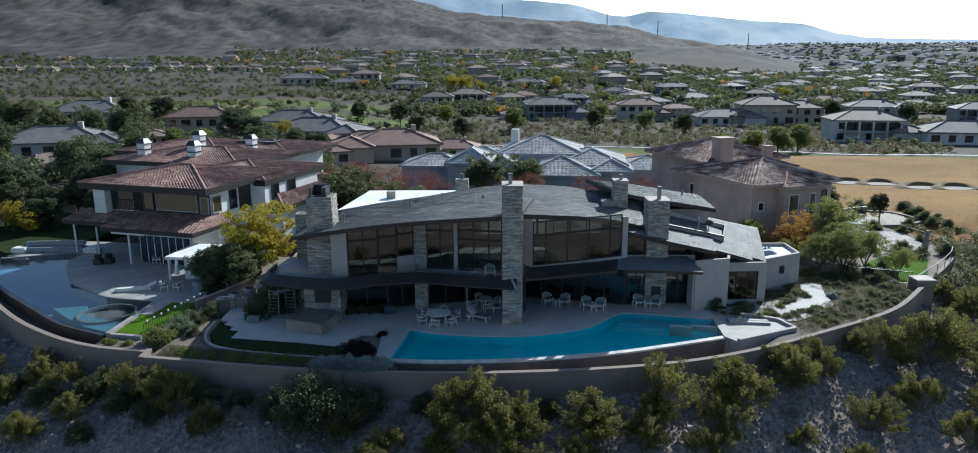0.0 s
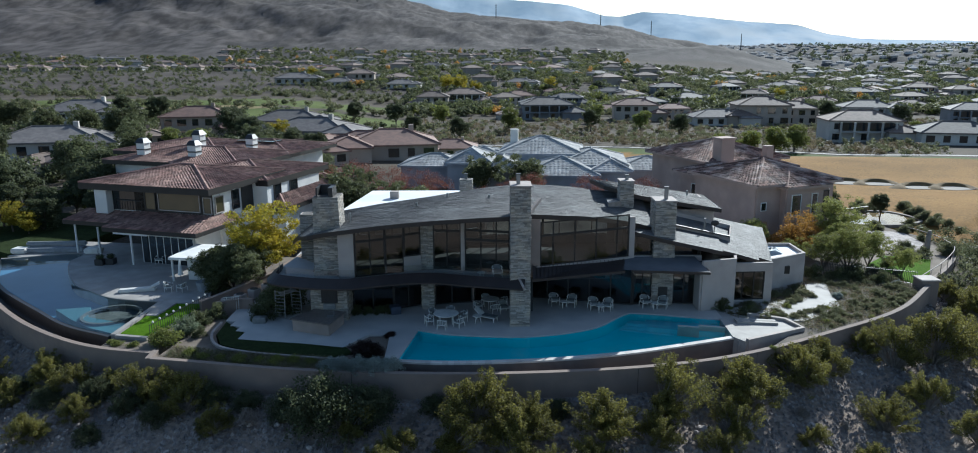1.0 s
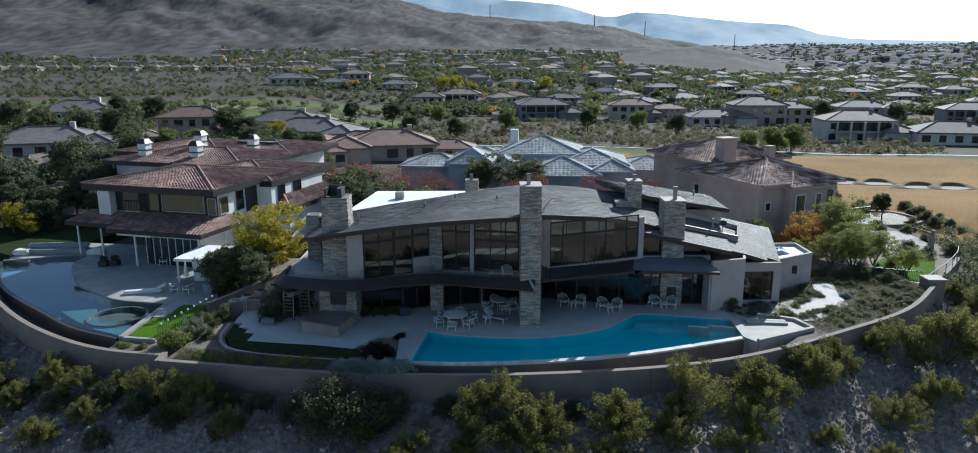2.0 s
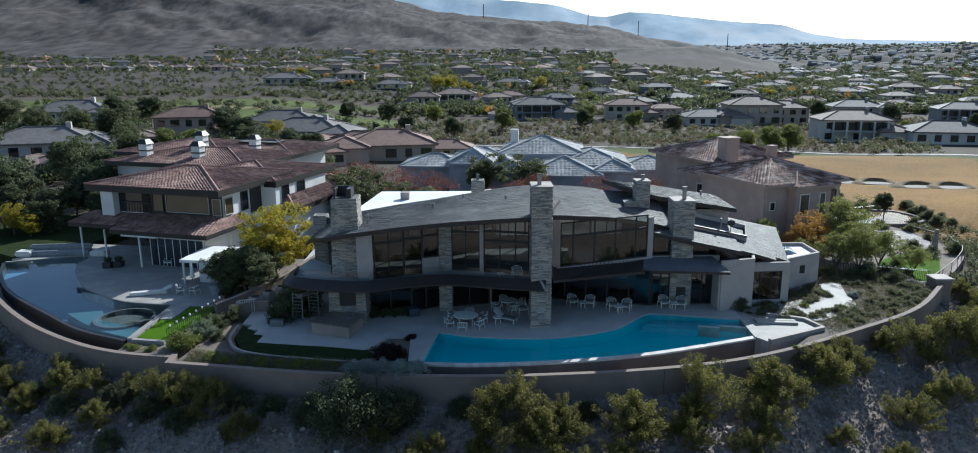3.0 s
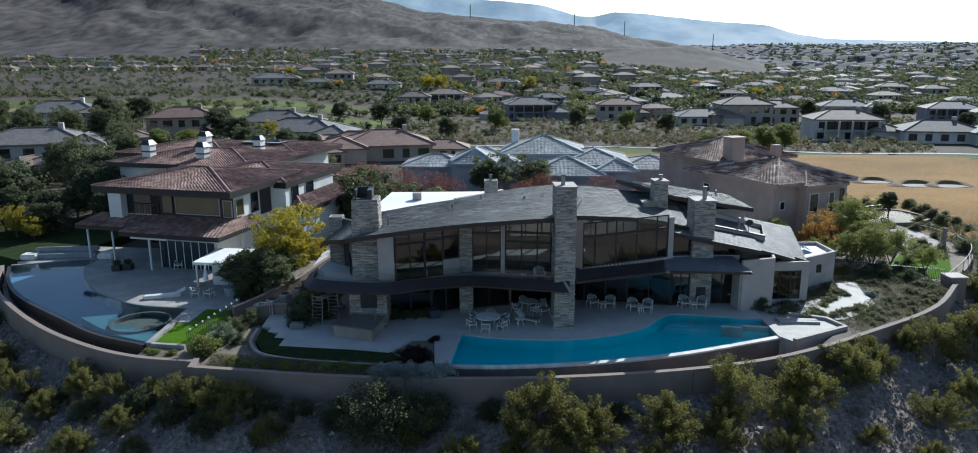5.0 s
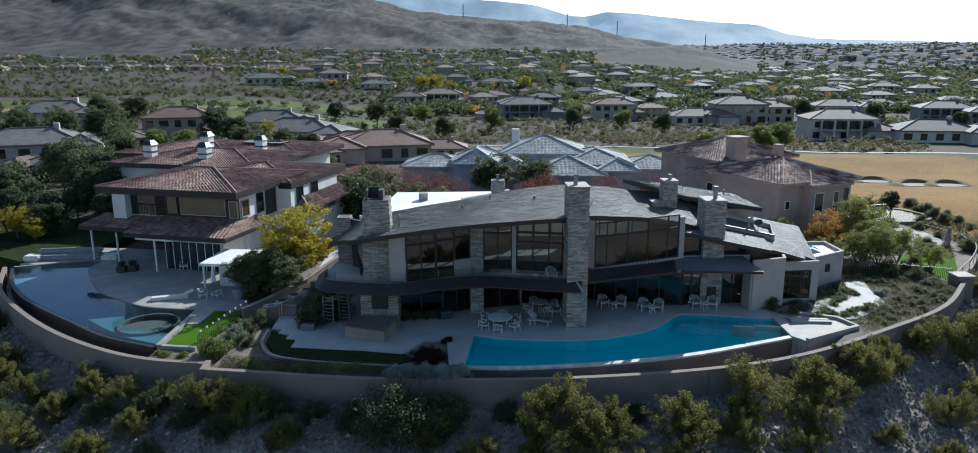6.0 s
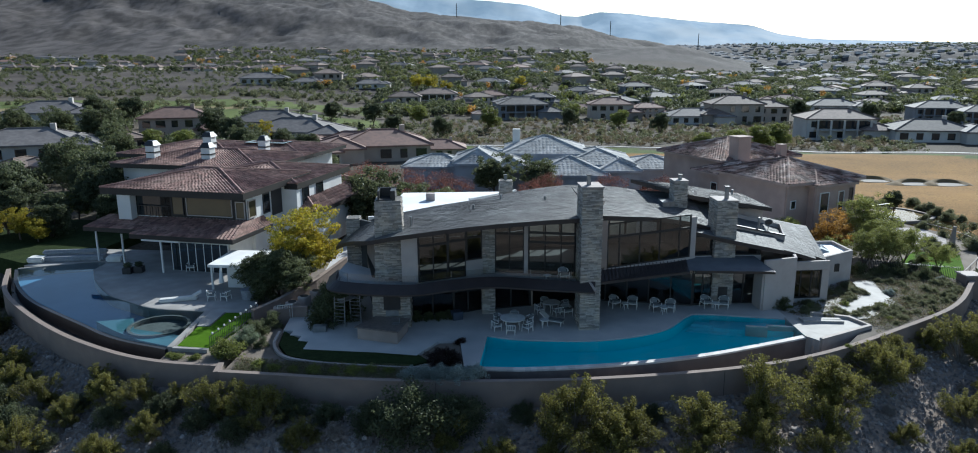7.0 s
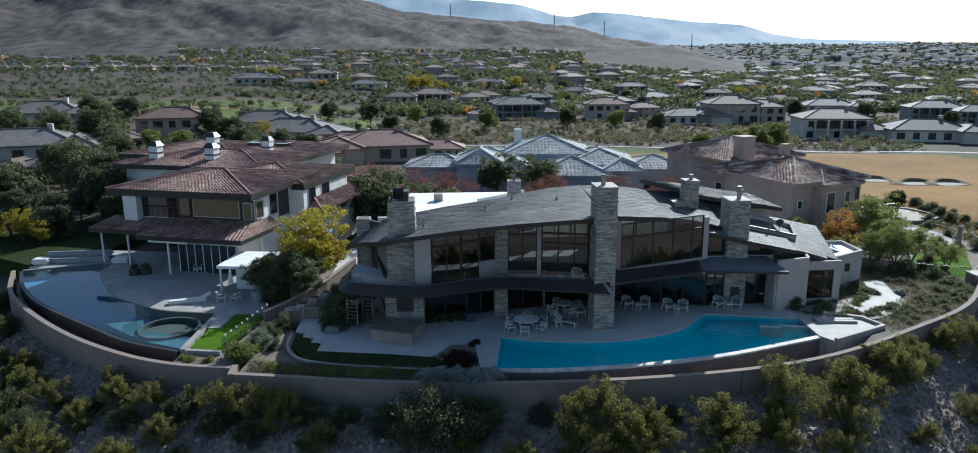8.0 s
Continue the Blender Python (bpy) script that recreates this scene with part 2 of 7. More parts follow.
FRONT_Y = np.array([150.0, 78.0] + [p[1] for p in WALL_L[::-1]] + [p[1] for p in WALL_R] + [p[1] for p in WALL_B[:24]] + [98.0, 150.0])


def smooth(a, b, x):
    t = np.clip((x - a) / (b - a), 0, 1)
    return t * t * (3 - 2 * t)


def lump(x, y, s, octaves=4):
    """Fractal noise about 0, of period s metres."""
    return noise.fractal(Vector((x / s, y / s, 0.37)), 0.9, 2.0, octaves)


RIDGE_S = [-1.2, -0.72, -0.40, -0.22, -0.12, -0.05, 0.03, 0.10, 0.165, 0.23, 0.275, 0.34, 0.6, 1.2]
RIDGE_E = [0.085, 0.105, 0.097, 0.084, 0.073, 0.054, 0.050, 0.043, 0.035, 0.020, 0.014, 0.006, 0.004, 0.004]


def height(x, y):
    """The land's height in metres."""
    r = math.hypot(x, y)
    fy = float(np.interp(x, FRONT_X, FRONT_Y))
    d = fy - y
    n = lump(x, y, 9.0)
    if d > -1.2 and y < 110:
        out = -1.75 + 0.55 * smooth(18, 40, x) - 0.25 * max(d, 0) * (1 - 0.2 * smooth(0, 30, d)) + 0.35 * n * smooth(0, 4, d)
        if d < 0:
            out += (-1.9 - out) * smooth(0, 1.2, -d)
        return max(out, -16 + n)
    if y < 20:
        return -14 + n
    s = x / max(y, 1)
    z = -1.9 + 1.0 * smooth(72, 80, y) * (1 - smooth(8, 20, x) * (1 - smooth(82, 92, y)))
    z -= 3.0 * smooth(95, 150, y) * (1 - 0.5 * smooth(-20, -60, x))
    # the wash and its far bank
    z -= 3.0 * smooth(170, 205, y) * (1 - smooth(-30, -80, x))
    z -= 2.0 * smooth(225, 262, y) * (1 - smooth(-30, -80, x))
    if y > 262:
        west = float(np.interp(y, (300, 430, 500, 555, 690, 800, 860, 1076, 1500), (-3.0, -2.5, -1.5, 1.5, 5.0, 5.5, 8.0, 22.0, 38.0)))
        mid = float(np.interp(y, (300, 430, 500, 555, 690, 860, 1076, 1500), (-9.0, -9.0, -5.0, 0.0, 7.0, 11.0, 22.0, 38.0)))
        east = float(np.interp(y, (300, 430, 534, 900, 1500), (-9.0, -8.5, -7.0, -6.0, -4.0)))
        far = west + (mid - west) * smooth(-0.32, -0.08, s)
        far += (east - far) * smooth(0.08, 0.36, s)
        z += (far - z) * smooth(262, 310, y)
    z += 0.6 * lump(x, y, 60.0) * smooth(180, 300, y) + 2.0 * lump(x, y, 220.0) * smooth(420, 800, y)
    if r > 1000:
        e = float(np.interp(s, RIDGE_S, RIDGE_E))
        top = 20 + 2500 * e
        up = smooth(1050, 2450, r)
        folds = 1 + 0.30 * lump(x, y, 520.0, 6)
        z = z * (1 - up) + top * up * (1 + (folds - 1) * (1 - up ** 3) * 0.9)
        z += (9 * lump(x * 1.3, y, 260.0, 6) - 26 * abs(lump(x, y * 0.6, 190.0, 5)) * (1 - smooth(2300, 2480, r))) * smooth(1100, 1500, r)
        z *= 1 - 0.35 * smooth(2500, 3600, r) * smooth(0.32, 0.2, s)
    if r > 1500 and s > 0.2:
        z += 24 * smooth(1500, 3600, r) * smooth(0.2, 0.4, s)
    # a dark hill in front of the plain
    z += 30 * math.exp(-((s - 0.30) / 0.10) ** 2) * math.exp(-((y - 1200) / 240) ** 2) * (1 + 0.3 * lump(x, y, 140.0))
    return z


DESERT, FAIRWAY, GREEN, SAND, SCRUB = (0.31, 0.25, 0.205), (0.30, 0.168, 0.050), (0.10, 0.14, 0.035), (0.36, 0.32, 0.275), (0.12, 0.10, 0.078)
BUNKERS = [(65.6, 135.5, 3.0, 2.2), (70.2, 133.0, 3.0, 2.2), (74.0, 126.0, 3.4, 2.2), (79.0, 124.5, 3.0, 2.2)]


def fairway_edge(x):
    """Where the dormant fairway meets the wash."""
    return float(np.interp(x, (-14, 26, 88, 115, 160), (226, 221, 204, 178, 140)))


def land_colour(x, y):
    """The bare ground's own colour: desert soil, dormant fairway, greens and sand."""
    n = lump(x, y, 14.0)
    c = np.array(DESERT) * (1 + 0.25 * n)
    if y > 60:
        c = np.array(SCRUB) * (1 + 0.35 * n)
    if 30 < x < 140:
        far = fairway_edge(x) + 2 * n
        near = 84 + 0.12 * (x - 55) + 2 * n + 30 * smooth(52, 40, x)
        if near < y < far:
            c = np.array(FAIRWAY) * (1 + 0.18 * n + 0.12 * lump(x, y, 5.0) + 0.12 * lump(x, y, 45.0))
        if far - 10 < y < far or near - 3.5 < y < near:
            c = np.array(GREEN) * (1 + 0.2 * n)
    if -14 < x < 34 and 150 + n < y < fairway_edge(x) + 2 * n:
        c = np.array(GREEN if y > fairway_edge(x) - 16 or x < 8 else FAIRWAY) * (1 + 0.2 * n)
    s = x / max(y, 1)
    if s < -0.12 and 285 < y < 470:
        band = y + 14 * n - 0.1 * x
        if band < 345 or 372 < band < 425:
            c = np.array((0.13, 0.16, 0.045)) * (1 + 0.25 * n)
        elif band < 372 and s < -0.3:
            c = np.array((0.30, 0.24, 0.13))
    if y > 470:
        c = np.array((0.105, 0.088, 0.076)) * (1 + 0.4 * lump(x, y, 40.0))
    r = math.hypot(x, y)
    if r > 1050:
        c = np.array((0.104, 0.092, 0.088)) * (1 + 0.35 * lump(x, y, 110.0, 6) + 0.35 * lump(x, y, 24.0, 4))
    return np.clip(c, 0.01, 1)


rs = [4.0]
while rs[-1] < 4300:
    g = 0.014 if 34 < rs[-1] < 75 else 0.02 if rs[-1] < 1100 else 0.013 if rs[-1] < 2600 else 0.03
    rs.append(rs[-1] * (1 + g) if rs[-1] > 25 else rs[-1] * 1.2)
angs = [radians(a) for a in list(np.arange(-180, -48, 6.0)) + list(np.arange(-48, 48, 0.4)) + list(np.arange(48, 180, 6.0))]
gv, gc, gf = [], [], []
for r in rs:
    for a in angs:
        x, y = r * math.sin(a), r * math.cos(a)
        gv.append((x, y, height(x, y)))
        gc.append((*land_colour(x, y), smooth(1000, 1250, r)))
na = len(angs)
for i in range(len(rs) - 1):
    for j in range(na):
        k = (j + 1) % na
        gf.append((i * na + j, i * na + k, (i + 1) * na + k, (i + 1) * na + j))
gv.append((0, 0, height(0, 0)))
gc.append((*DESERT, 0.0))
for j in range(na):
    gf.append((len(gv) - 1, (j + 1) % na, j))
ground_me = mesh_from("ground", gv, gf)
att = ground_me.color_attributes.new("land", "FLOAT_COLOR", "POINT")
att.data.foreach_set("color", np.array(gc, dtype=np.float32).ravel())

M_LAND = mat("desert_land", (1, 1, 1), (0.5, 0.5, 0.51), 3.0, 0.95, 1.0, 7.0, c3=(0.80, 0.78, 0.76), big=0.1, spec=0.1)
lnt = M_LAND.node_tree
lb = lnt.nodes["Principled BSDF"]
vc = lnt.nodes.new("ShaderNodeVertexColor")
vc.layer_name = "land"
mul = lnt.nodes.new("ShaderNodeMix")
mul.data_type, mul.blend_type = "RGBA", "MULTIPLY"
mul.inputs["Factor"].default_value = 1
lnt.links.new(lb.inputs["Base Color"].links[0].from_socket, mul.inputs["A"])
lnt.links.new(vc.outputs["Color"], mul.inputs["B"])
# scrub and rock outcrops on the hills
spk = lnt.nodes.new("ShaderNodeTexNoise")
spk.inputs["Scale"].default_value, spk.inputs["Detail"].default_value = 0.09, 9.0
lco = lnt.nodes.new("ShaderNodeTexCoord")
lmap = lnt.nodes.new("ShaderNodeMapping")
lmap.inputs["Scale"].default_value = (1.0, 0.22, 1.0)
lnt.links.new(lco.outputs["Object"], lmap.inputs["Vector"])
lnt.links.new(lmap.outputs["Vector"], spk.inputs["Vector"])
spr = lnt.nodes.new("ShaderNodeMapRange")
spr.inputs["From Min"].default_value, spr.inputs["From Max"].default_value = 0.38, 0.62
spr.inputs["To Min"].default_value, spr.inputs["To Max"].default_value = 0.68, 1.25
lnt.links.new(spk.outputs["Fac"], spr.inputs["Value"])
scol = lnt.nodes.new("ShaderNodeCombineColor")
for ch in ("Red", "Green", "Blue"):
    lnt.links.new(spr.outputs["Result"], scol.inputs[ch])
smul = lnt.nodes.new("ShaderNodeMix")
smul.data_type, smul.blend_type = "RGBA", "MULTIPLY"
lnt.links.new(vc.outputs["Alpha"], smul.inputs["Factor"])
lnt.links.new(mul.outputs["Result"], smul.inputs["A"])
lnt.links.new(scol.outputs["Color"], smul.inputs["B"])
lnt.links.new(smul.outputs["Result"], lb.inputs["Base Color"])
gul = lnt.nodes.new("ShaderNodeTexNoise")
gul.inputs["Scale"].default_value, gul.inputs["Detail"].default_value = 0.014, 8.0
lnt.links.new(lmap.outputs["Vector"], gul.inputs["Vector"])
gbp = lnt.nodes.new("ShaderNodeBump")
gbp.inputs["Distance"].default_value = 5.0
gst = lnt.nodes.new("ShaderNodeMath")
gst.operation = "MULTIPLY"
gst.inputs[1].default_value = 0.4
lnt.links.new(vc.outputs["Alpha"], gst.inputs[0])
lnt.links.new(gst.outputs[0], gbp.inputs["Strength"])
lnt.links.new(gul.outputs["Fac"], gbp.inputs["Height"])
lnt.links.new(lb.inputs["Normal"].links[0].from_socket, gbp.inputs["Normal"])
lnt.links.new(gbp.outputs["Normal"], lb.inputs["Normal"])
ground = part("ground", ground_me, M_LAND, smooth=True)
tagged(ground, "bare brown desert hillside, wash, golf fairway and hills", "ground", kind="structure")

# far mountains behind the hills, blue haze put into their colour
BACK = [(-0.9, 0.11), (-0.3, 0.10), (-0.14, 0.081), (0.02, 0.073), (0.10, 0.066), (0.145, 0.052), (0.17, 0.051), (0.195, 0.057), (0.24, 0.054), (0.31, 0.046), (0.40, 0.040), (0.44, 0.029), (0.485, 0.022), (0.56, 0.020), (0.70, 0.017), (1.1, 0.012)]
bs, be = [b[0] for b in BACK], [b[1] for b in BACK]
bv, bf = [], []
cols = np.linspace(-0.9, 1.1, 260)
for s in cols:
    e = float(np.interp(s, bs, be)) + 0.0007 * lump(s * 900, 3, 22.0, 5)
    for k in range(9):
        t = k / 8
        y = 3900 + 700 * t - 80 * lump(s * 4000, k * 90, 260.0, 4)
        bv.append((s * y, y, -20 + (20 + e * y + 20) * t ** 0.8))
for i in range(len(cols) - 1):
    for k in range(8):
        bf.append((i * 9 + k, (i + 1) * 9 + k, (i + 1) * 9 + k + 1, i * 9 + k + 1))
M_FAR = mat("far_mountain_painted_haze", (0.40, 0.42, 0.45), (0.26, 0.30, 0.36), 0.012, 1.0, 0.9, 0.02, spec=0.0, c3=(0.46, 0.44, 0.43), big=0.3, detail=8.0)
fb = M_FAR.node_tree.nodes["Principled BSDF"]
# a faint blue glow on the rock adds to the painted haze
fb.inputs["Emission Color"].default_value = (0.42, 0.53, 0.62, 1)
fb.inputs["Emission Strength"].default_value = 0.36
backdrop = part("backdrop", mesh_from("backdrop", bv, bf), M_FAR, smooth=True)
tagged(backdrop, "mountain range on the horizon, blue haze in its colour", "mountains", kind="structure")

# golf bunkers: sand bowls behind a raised grass lip
M_SAND = mat("bunker_sand", SAND, (0.30, 0.27, 0.235), 0.5, 0.95, 0.3, 6)
M_LIP = mat("dormant_grass", (0.20, 0.135, 0.055), (0.15, 0.10, 0.045), 1.0, 0.95, 0.5, 12)
for bx, by, rx, ry in BUNKERS:
    b_ = thing("sand_bunker", bx, by, height(bx, by), "pale sand bunker with a raised grassy back lip", "bunker", "golf bunkers")
    poly = [(rx * math.cos(a) * (1 + 0.12 * math.sin(3 * a + bx)), ry * math.sin(a) * (1 + 0.15 * math.cos(2 * a + by))) for a in np.linspace(0, 2 * math.pi, 28, endpoint=False)]
    part("sand", prism(poly, -1.0, 0.22), M_SAND, b_)
    lv, lf = [], []
    arc = np.linspace(-0.5, math.pi + 0.5, 25)
    for a in arc:
        up_ = max(0.0, math.sin((a + 0.5) / (math.pi + 1.0) * math.pi)) ** 0.6
        for k, (f, zz) in enumerate(((0.72, 0.18), (0.98, 0.22 + 0.6 * up_), (1.25, 0.12 + 0.35 * up_), (1.7, -0.35))):
            lv.append((rx * f * math.cos(a), ry * f * math.sin(a), zz))
    for i in range(len(arc) - 1):
        for k in range(3):
            lf.append((i * 4 + k, (i + 1) * 4 + k, (i + 1) * 4 + k + 1, i * 4 + k + 1))
    part("lip", mesh_from("lip", lv, lf), M_LIP, b_, smooth=True)
path_line = [(x, fairway_edge(x) + 3.0) for x in range(-10, 158, 4)]
pv_, pf_ = [], []
for x, y in path_line:
    for dy in (-0.65, 0.65):
        pv_.append((x, y + dy, max(height(x, y + e) for e in (-2.5, 0, 2.5)) + 0.12))
for i in range(len(path_line) - 1):
    pf_.append((2 * i, 2 * i + 2, 2 * i + 3, 2 * i + 1))
cart = part("cart_path", mesh_from("cart_path", pv_, pf_), M_PATIO)
tagged(cart, "narrow pale concrete cart path along the fairway", "path", kind="structure")

# ---- garden walls ----
def garden_wall(name, line, top, bottom, label, thick=0.32):
    w = part(name, sweep_wall(line, thick, bottom, top), M_WALL)
    tagged(w, label, "garden wall", kind="structure")
    cap_top = [t + 0.09 for t in top] if hasattr(top, "__len__") else top + 0.09
    c = part("wall_cap", sweep_wall(line, thick + 0.06, top, cap_top), M_WALL, w)
    return w


tops_r = [0.0 + 0.35 * smooth(20, 37, p[0]) + 0.08 * smooth(-8, -22, p[0]) for p in WALL_R]
wall_right = garden_wall("retaining_wall_east", WALL_R, [t - 0.09 for t in tops_r], -4.6, "tall curved tan stucco retaining wall below the pool")
wall_left = garden_wall("retaining_wall_west", WALL_L, -0.06, -5.5, "tall curved tan stucco retaining wall with a pale cap")
wall_back = garden_wall("retaining_wall_north", WALL_B, [0.0 - 0.9 * smooth(38, 50, p[0]) * smooth(66, 82, p[1]) - 0.4 for p in WALL_B], -4.5, "curved tan garden wall stepping down behind the lawn")
pier = part("wall_pier", box(37.0, 38.5, 61.2, 62.6, -4.0, 0.62, bevel=0.02), M_WALL)
tagged(pier, "square tan stucco pier at the wall's end", "pier", kind="structure")
part("pier_cap", box(36.9, 38.6, 61.1, 62.7, 0.62, 0.76, bevel=0.02), M_CAP, pier)
return_wall = garden_wall("return_wall", [(-24.3, 47.4), (-24.2, 45.9)], -0.02, -4.6, "short return of the tan garden wall")
# vertical joints of the long wall
for k in (12, 19, 26, 33, 40, 47):
    x, y = WALL_R[k]
    part("wall_joint", box(x - 0.015, x + 0.015, y - 0.175, y - 0.155, -4.2, -0.1), M_DARKMETAL, wall_right)

# ---- main pool ----
POOL_OUT = spline([(-7.1, 45.75), (-4.1, 45.5), (-0.8, 45.6), (3.5, 46.05), (8.4, 47.05), (12.8, 48.5), (16.9, 50.0)], 8)
POOL_IN = spline([(16.9, 50.0), (17.1, 53.4)], 2) + spline([(15.3, 53.9), (11.0, 54.9), (9.6, 54.5), (6.7, 51.5), (1.8, 49.95), (-3.6, 50.35), (-6.3, 51.3)], 6) + [(-6.5, 49.9), (-7.1, 45.8)]


def water_mat(name, base):
    m = bpy.data.materials.new(name)
    m.use_nodes = True
    nt = m.node_tree
    nt.nodes.remove(nt.nodes["Principled BSDF"])
    fr = nt.nodes.new("ShaderNodeFresnel")
    fr.inputs["IOR"].default_value = 1.33
    gl = nt.nodes.new("ShaderNodeBsdfGlossy")
    gl.inputs["Roughness"].default_value = 0.03
    tp = nt.nodes.new("ShaderNodeBsdfTransparent")
    tp.inputs["Color"].default_value = (*base, 1)
    mx = nt.nodes.new("ShaderNodeMixShader")
    no = nt.nodes.new("ShaderNodeTexNoise")
    no.inputs["Scale"].default_value = 2.2
    tc = nt.nodes.new("ShaderNodeTexCoord")
    nt.links.new(tc.outputs["Object"], no.inputs["Vector"])
    bp = nt.nodes.new("ShaderNodeBump")
    bp.inputs["Strength"].default_value = 0.06
    bp.inputs["Distance"].default_value = 0.05
    nt.links.new(no.outputs["Fac"], bp.inputs["Height"])
    nt.links.new(bp.outputs[0], gl.inputs["Normal"])
    nt.links.new(bp.outputs[0], fr.inputs["Normal"])
    nt.links.new(fr.outputs[0], mx.inputs[0])
    nt.links.new(tp.outputs[0], mx.inputs[1])
    nt.links.new(gl.outputs[0], mx.inputs[2])
    nt.links.new(mx.outputs[0], nt.nodes["Material Output"].inputs[0])
    return m


M_POOL = mat("blue_pool_plaster", (0.13, 0.86, 0.90), (0.115, 0.82, 0.86), 0.5, 0.7)
M_POOL_SHALLOW = mat("pale_pool_plaster", (0.30, 0.80, 0.86), (0.26, 0.76, 0.82), 0.5, 0.7)
M_POOLWALL = mat("pool_weir_stone", (0.17, 0.14, 0.125), (0.13, 0.11, 0.10), 1.5, 0.6, 0.1, 20)
M_WATER = water_mat("pool_water", (0.84, 0.97, 0.99))
pool = thing("swimming_pool", 5.0, 49.0, -1.8, "bright blue free-form infinity pool with a pale stone coping", "pool", world_coords=True)
ring = POOL_OUT + POOL_IN[1:]
part("pool_floor", prism(ring, -1.7, -0.85), M_POOL, pool)
part("weir_wall", sweep_wall(offset(POOL_OUT, -0.16), 0.30, -2.4, -0.10), M_POOLWALL, pool, "dark tan weir wall below the pool's edge")
part("pool_side", sweep_wall(POOL_IN, 0.2, -1.7, -0.09), M_POOL, pool)
water = part("water", sheet(ring, -0.07), M_WATER, pool)
water.visible_shadow = False
cop = offset(POOL_OUT, -0.12)
for i in range(0, len(cop) - 1, 1):
    a, b = cop[i], cop[i + 1]
    part("coping_stone", beam((a[0], a[1], -0.06), (a[0] + (b[0] - a[0]) * 0.985, a[1] + (b[1] - a[1]) * 0.985, -0.06), 0.44, 0.12), M_COPING, pool)
part("sun_shelf", prism([(11.4, 54.6), (15.2, 53.75), (17.0, 53.2), (17.0, 51.6), (13.4, 52.3), (11.2, 52.9)], -1.1, -0.42), M_POOL_SHALLOW, pool)
for k in range(3):
    part("pool_step", prism([(10.2 - 0.3 * k, 54.4 - 0.25 * k), (13.2, 53.4 - 0.4 * k), (13.1, 52.9 - 0.4 * k), (9.7 - 0.3 * k, 53.8 - 0.25 * k)], -1.1, -0.40 - 0.18 * k), M_POOL_SHALLOW, pool)
part("spa_wall", sweep_wall([(13.4, 52.3), (14.9, 51.9), (15.0, 52.3), (17.0, 51.8)], 0.18, -1.1, -0.02), M_COPING, pool)

# ---- patio and terraces of the main house ----
patio_line = [(-21.6, 57.5), (-21.5, 53.3), (-20.7, 53.2), (-20.8, 52.3), (-19.9, 52.1), (-20.0, 51.2), (-19.2, 51.0), (-19.3, 49.6), (-17.1, 49.2), (-14.1, 48.7), (-11.3, 48.0), (-9.9, 50.4), (-8.3, 50.4), (-8.1, 46.0), (-7.15, 45.75)] + POOL_IN[::-1][1:-2] + [(17.25, 53.6), (17.3, 58.0), (17.3, 64.0), (-21.0, 64.0)]
patio = part("patio", prism(patio_line, -1.8, 0.0), M_PATIO)
tagged(patio, "wide grey concrete patio in the house's shade", "patio", kind="structure")
terrace = part("terrace", prism([(17.0, 49.1), (17.7, 49.0), (22.4, 51.35), (21.6, 53.3), (23.3, 53.1), (25.25, 54.4), (27.9, 56.9), (28.4, 60.0), (29.2, 62.4), (28.4, 63.0), (27.2, 62.3), (26.4, 59.4), (24.4, 58.3), (22.2, 57.7), (20.4, 56.9), (17.3, 55.6)], -1.8, -0.006), M_PALE)
tagged(terrace, "sunlit pale limestone terrace beside the pool", "terrace", kind="structure")
tw = part("terrace_wall", sweep_wall([(17.55, 48.9), (22.5, 51.3), (21.9, 53.2), (19.4, 54.4)], 0.3, -1.9, 0.2), M_CAP)
tagged(tw, "low pale wall round the end of the pool terrace", "low wall", kind="structure")
pl = part("pool_end_slab", prism([(16.75, 49.7), (17.35, 48.75), (18.3, 49.2), (17.6, 51.0), (17.5, 53.6), (16.95, 53.6)], -1.9, 0.08), M_PALE)
tagged(pl, "pale stone slab closing the end of the pool", "paving", kind="structure")
for k in range(2):
    st = part("terrace_step", prism([(18.0, 53.4 - 0.45 * k), (21.0, 53.0 - 0.45 * k), (21.0, 52.65 - 0.45 * k), (18.0, 53.0 - 0.45 * k)], -0.006, 0.16), M_PALE)
    tagged(st, "pale stone step on the terrace", "step", "terrace steps", "structure")

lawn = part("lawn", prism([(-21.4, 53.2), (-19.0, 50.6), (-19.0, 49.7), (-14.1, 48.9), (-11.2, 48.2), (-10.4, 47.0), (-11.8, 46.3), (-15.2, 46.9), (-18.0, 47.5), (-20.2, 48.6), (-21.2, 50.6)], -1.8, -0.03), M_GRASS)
tagged(lawn, "lawn strip before the patio, shade put into its dark green", "lawn", kind="structure")
bed = part("planting_bed_south", prism([(-23.9, 46.3)] + [p for p in offset(WALL_R, 0.12) if -23.5 < p[0] < -7.4] + [(-7.3, 45.9), (-8.2, 46.0), (-8.3, 50.3), (-9.8, 50.3), (-11.2, 48.0), (-10.4, 47.0), (-11.8, 46.2), (-15.2, 46.8), (-18.0, 47.4), (-20.3, 48.5), (-21.3, 50.6), (-21.5, 53.3), (-22.4, 55.5), (-23.2, 52.0)], -1.8, -0.12), M_SOIL)
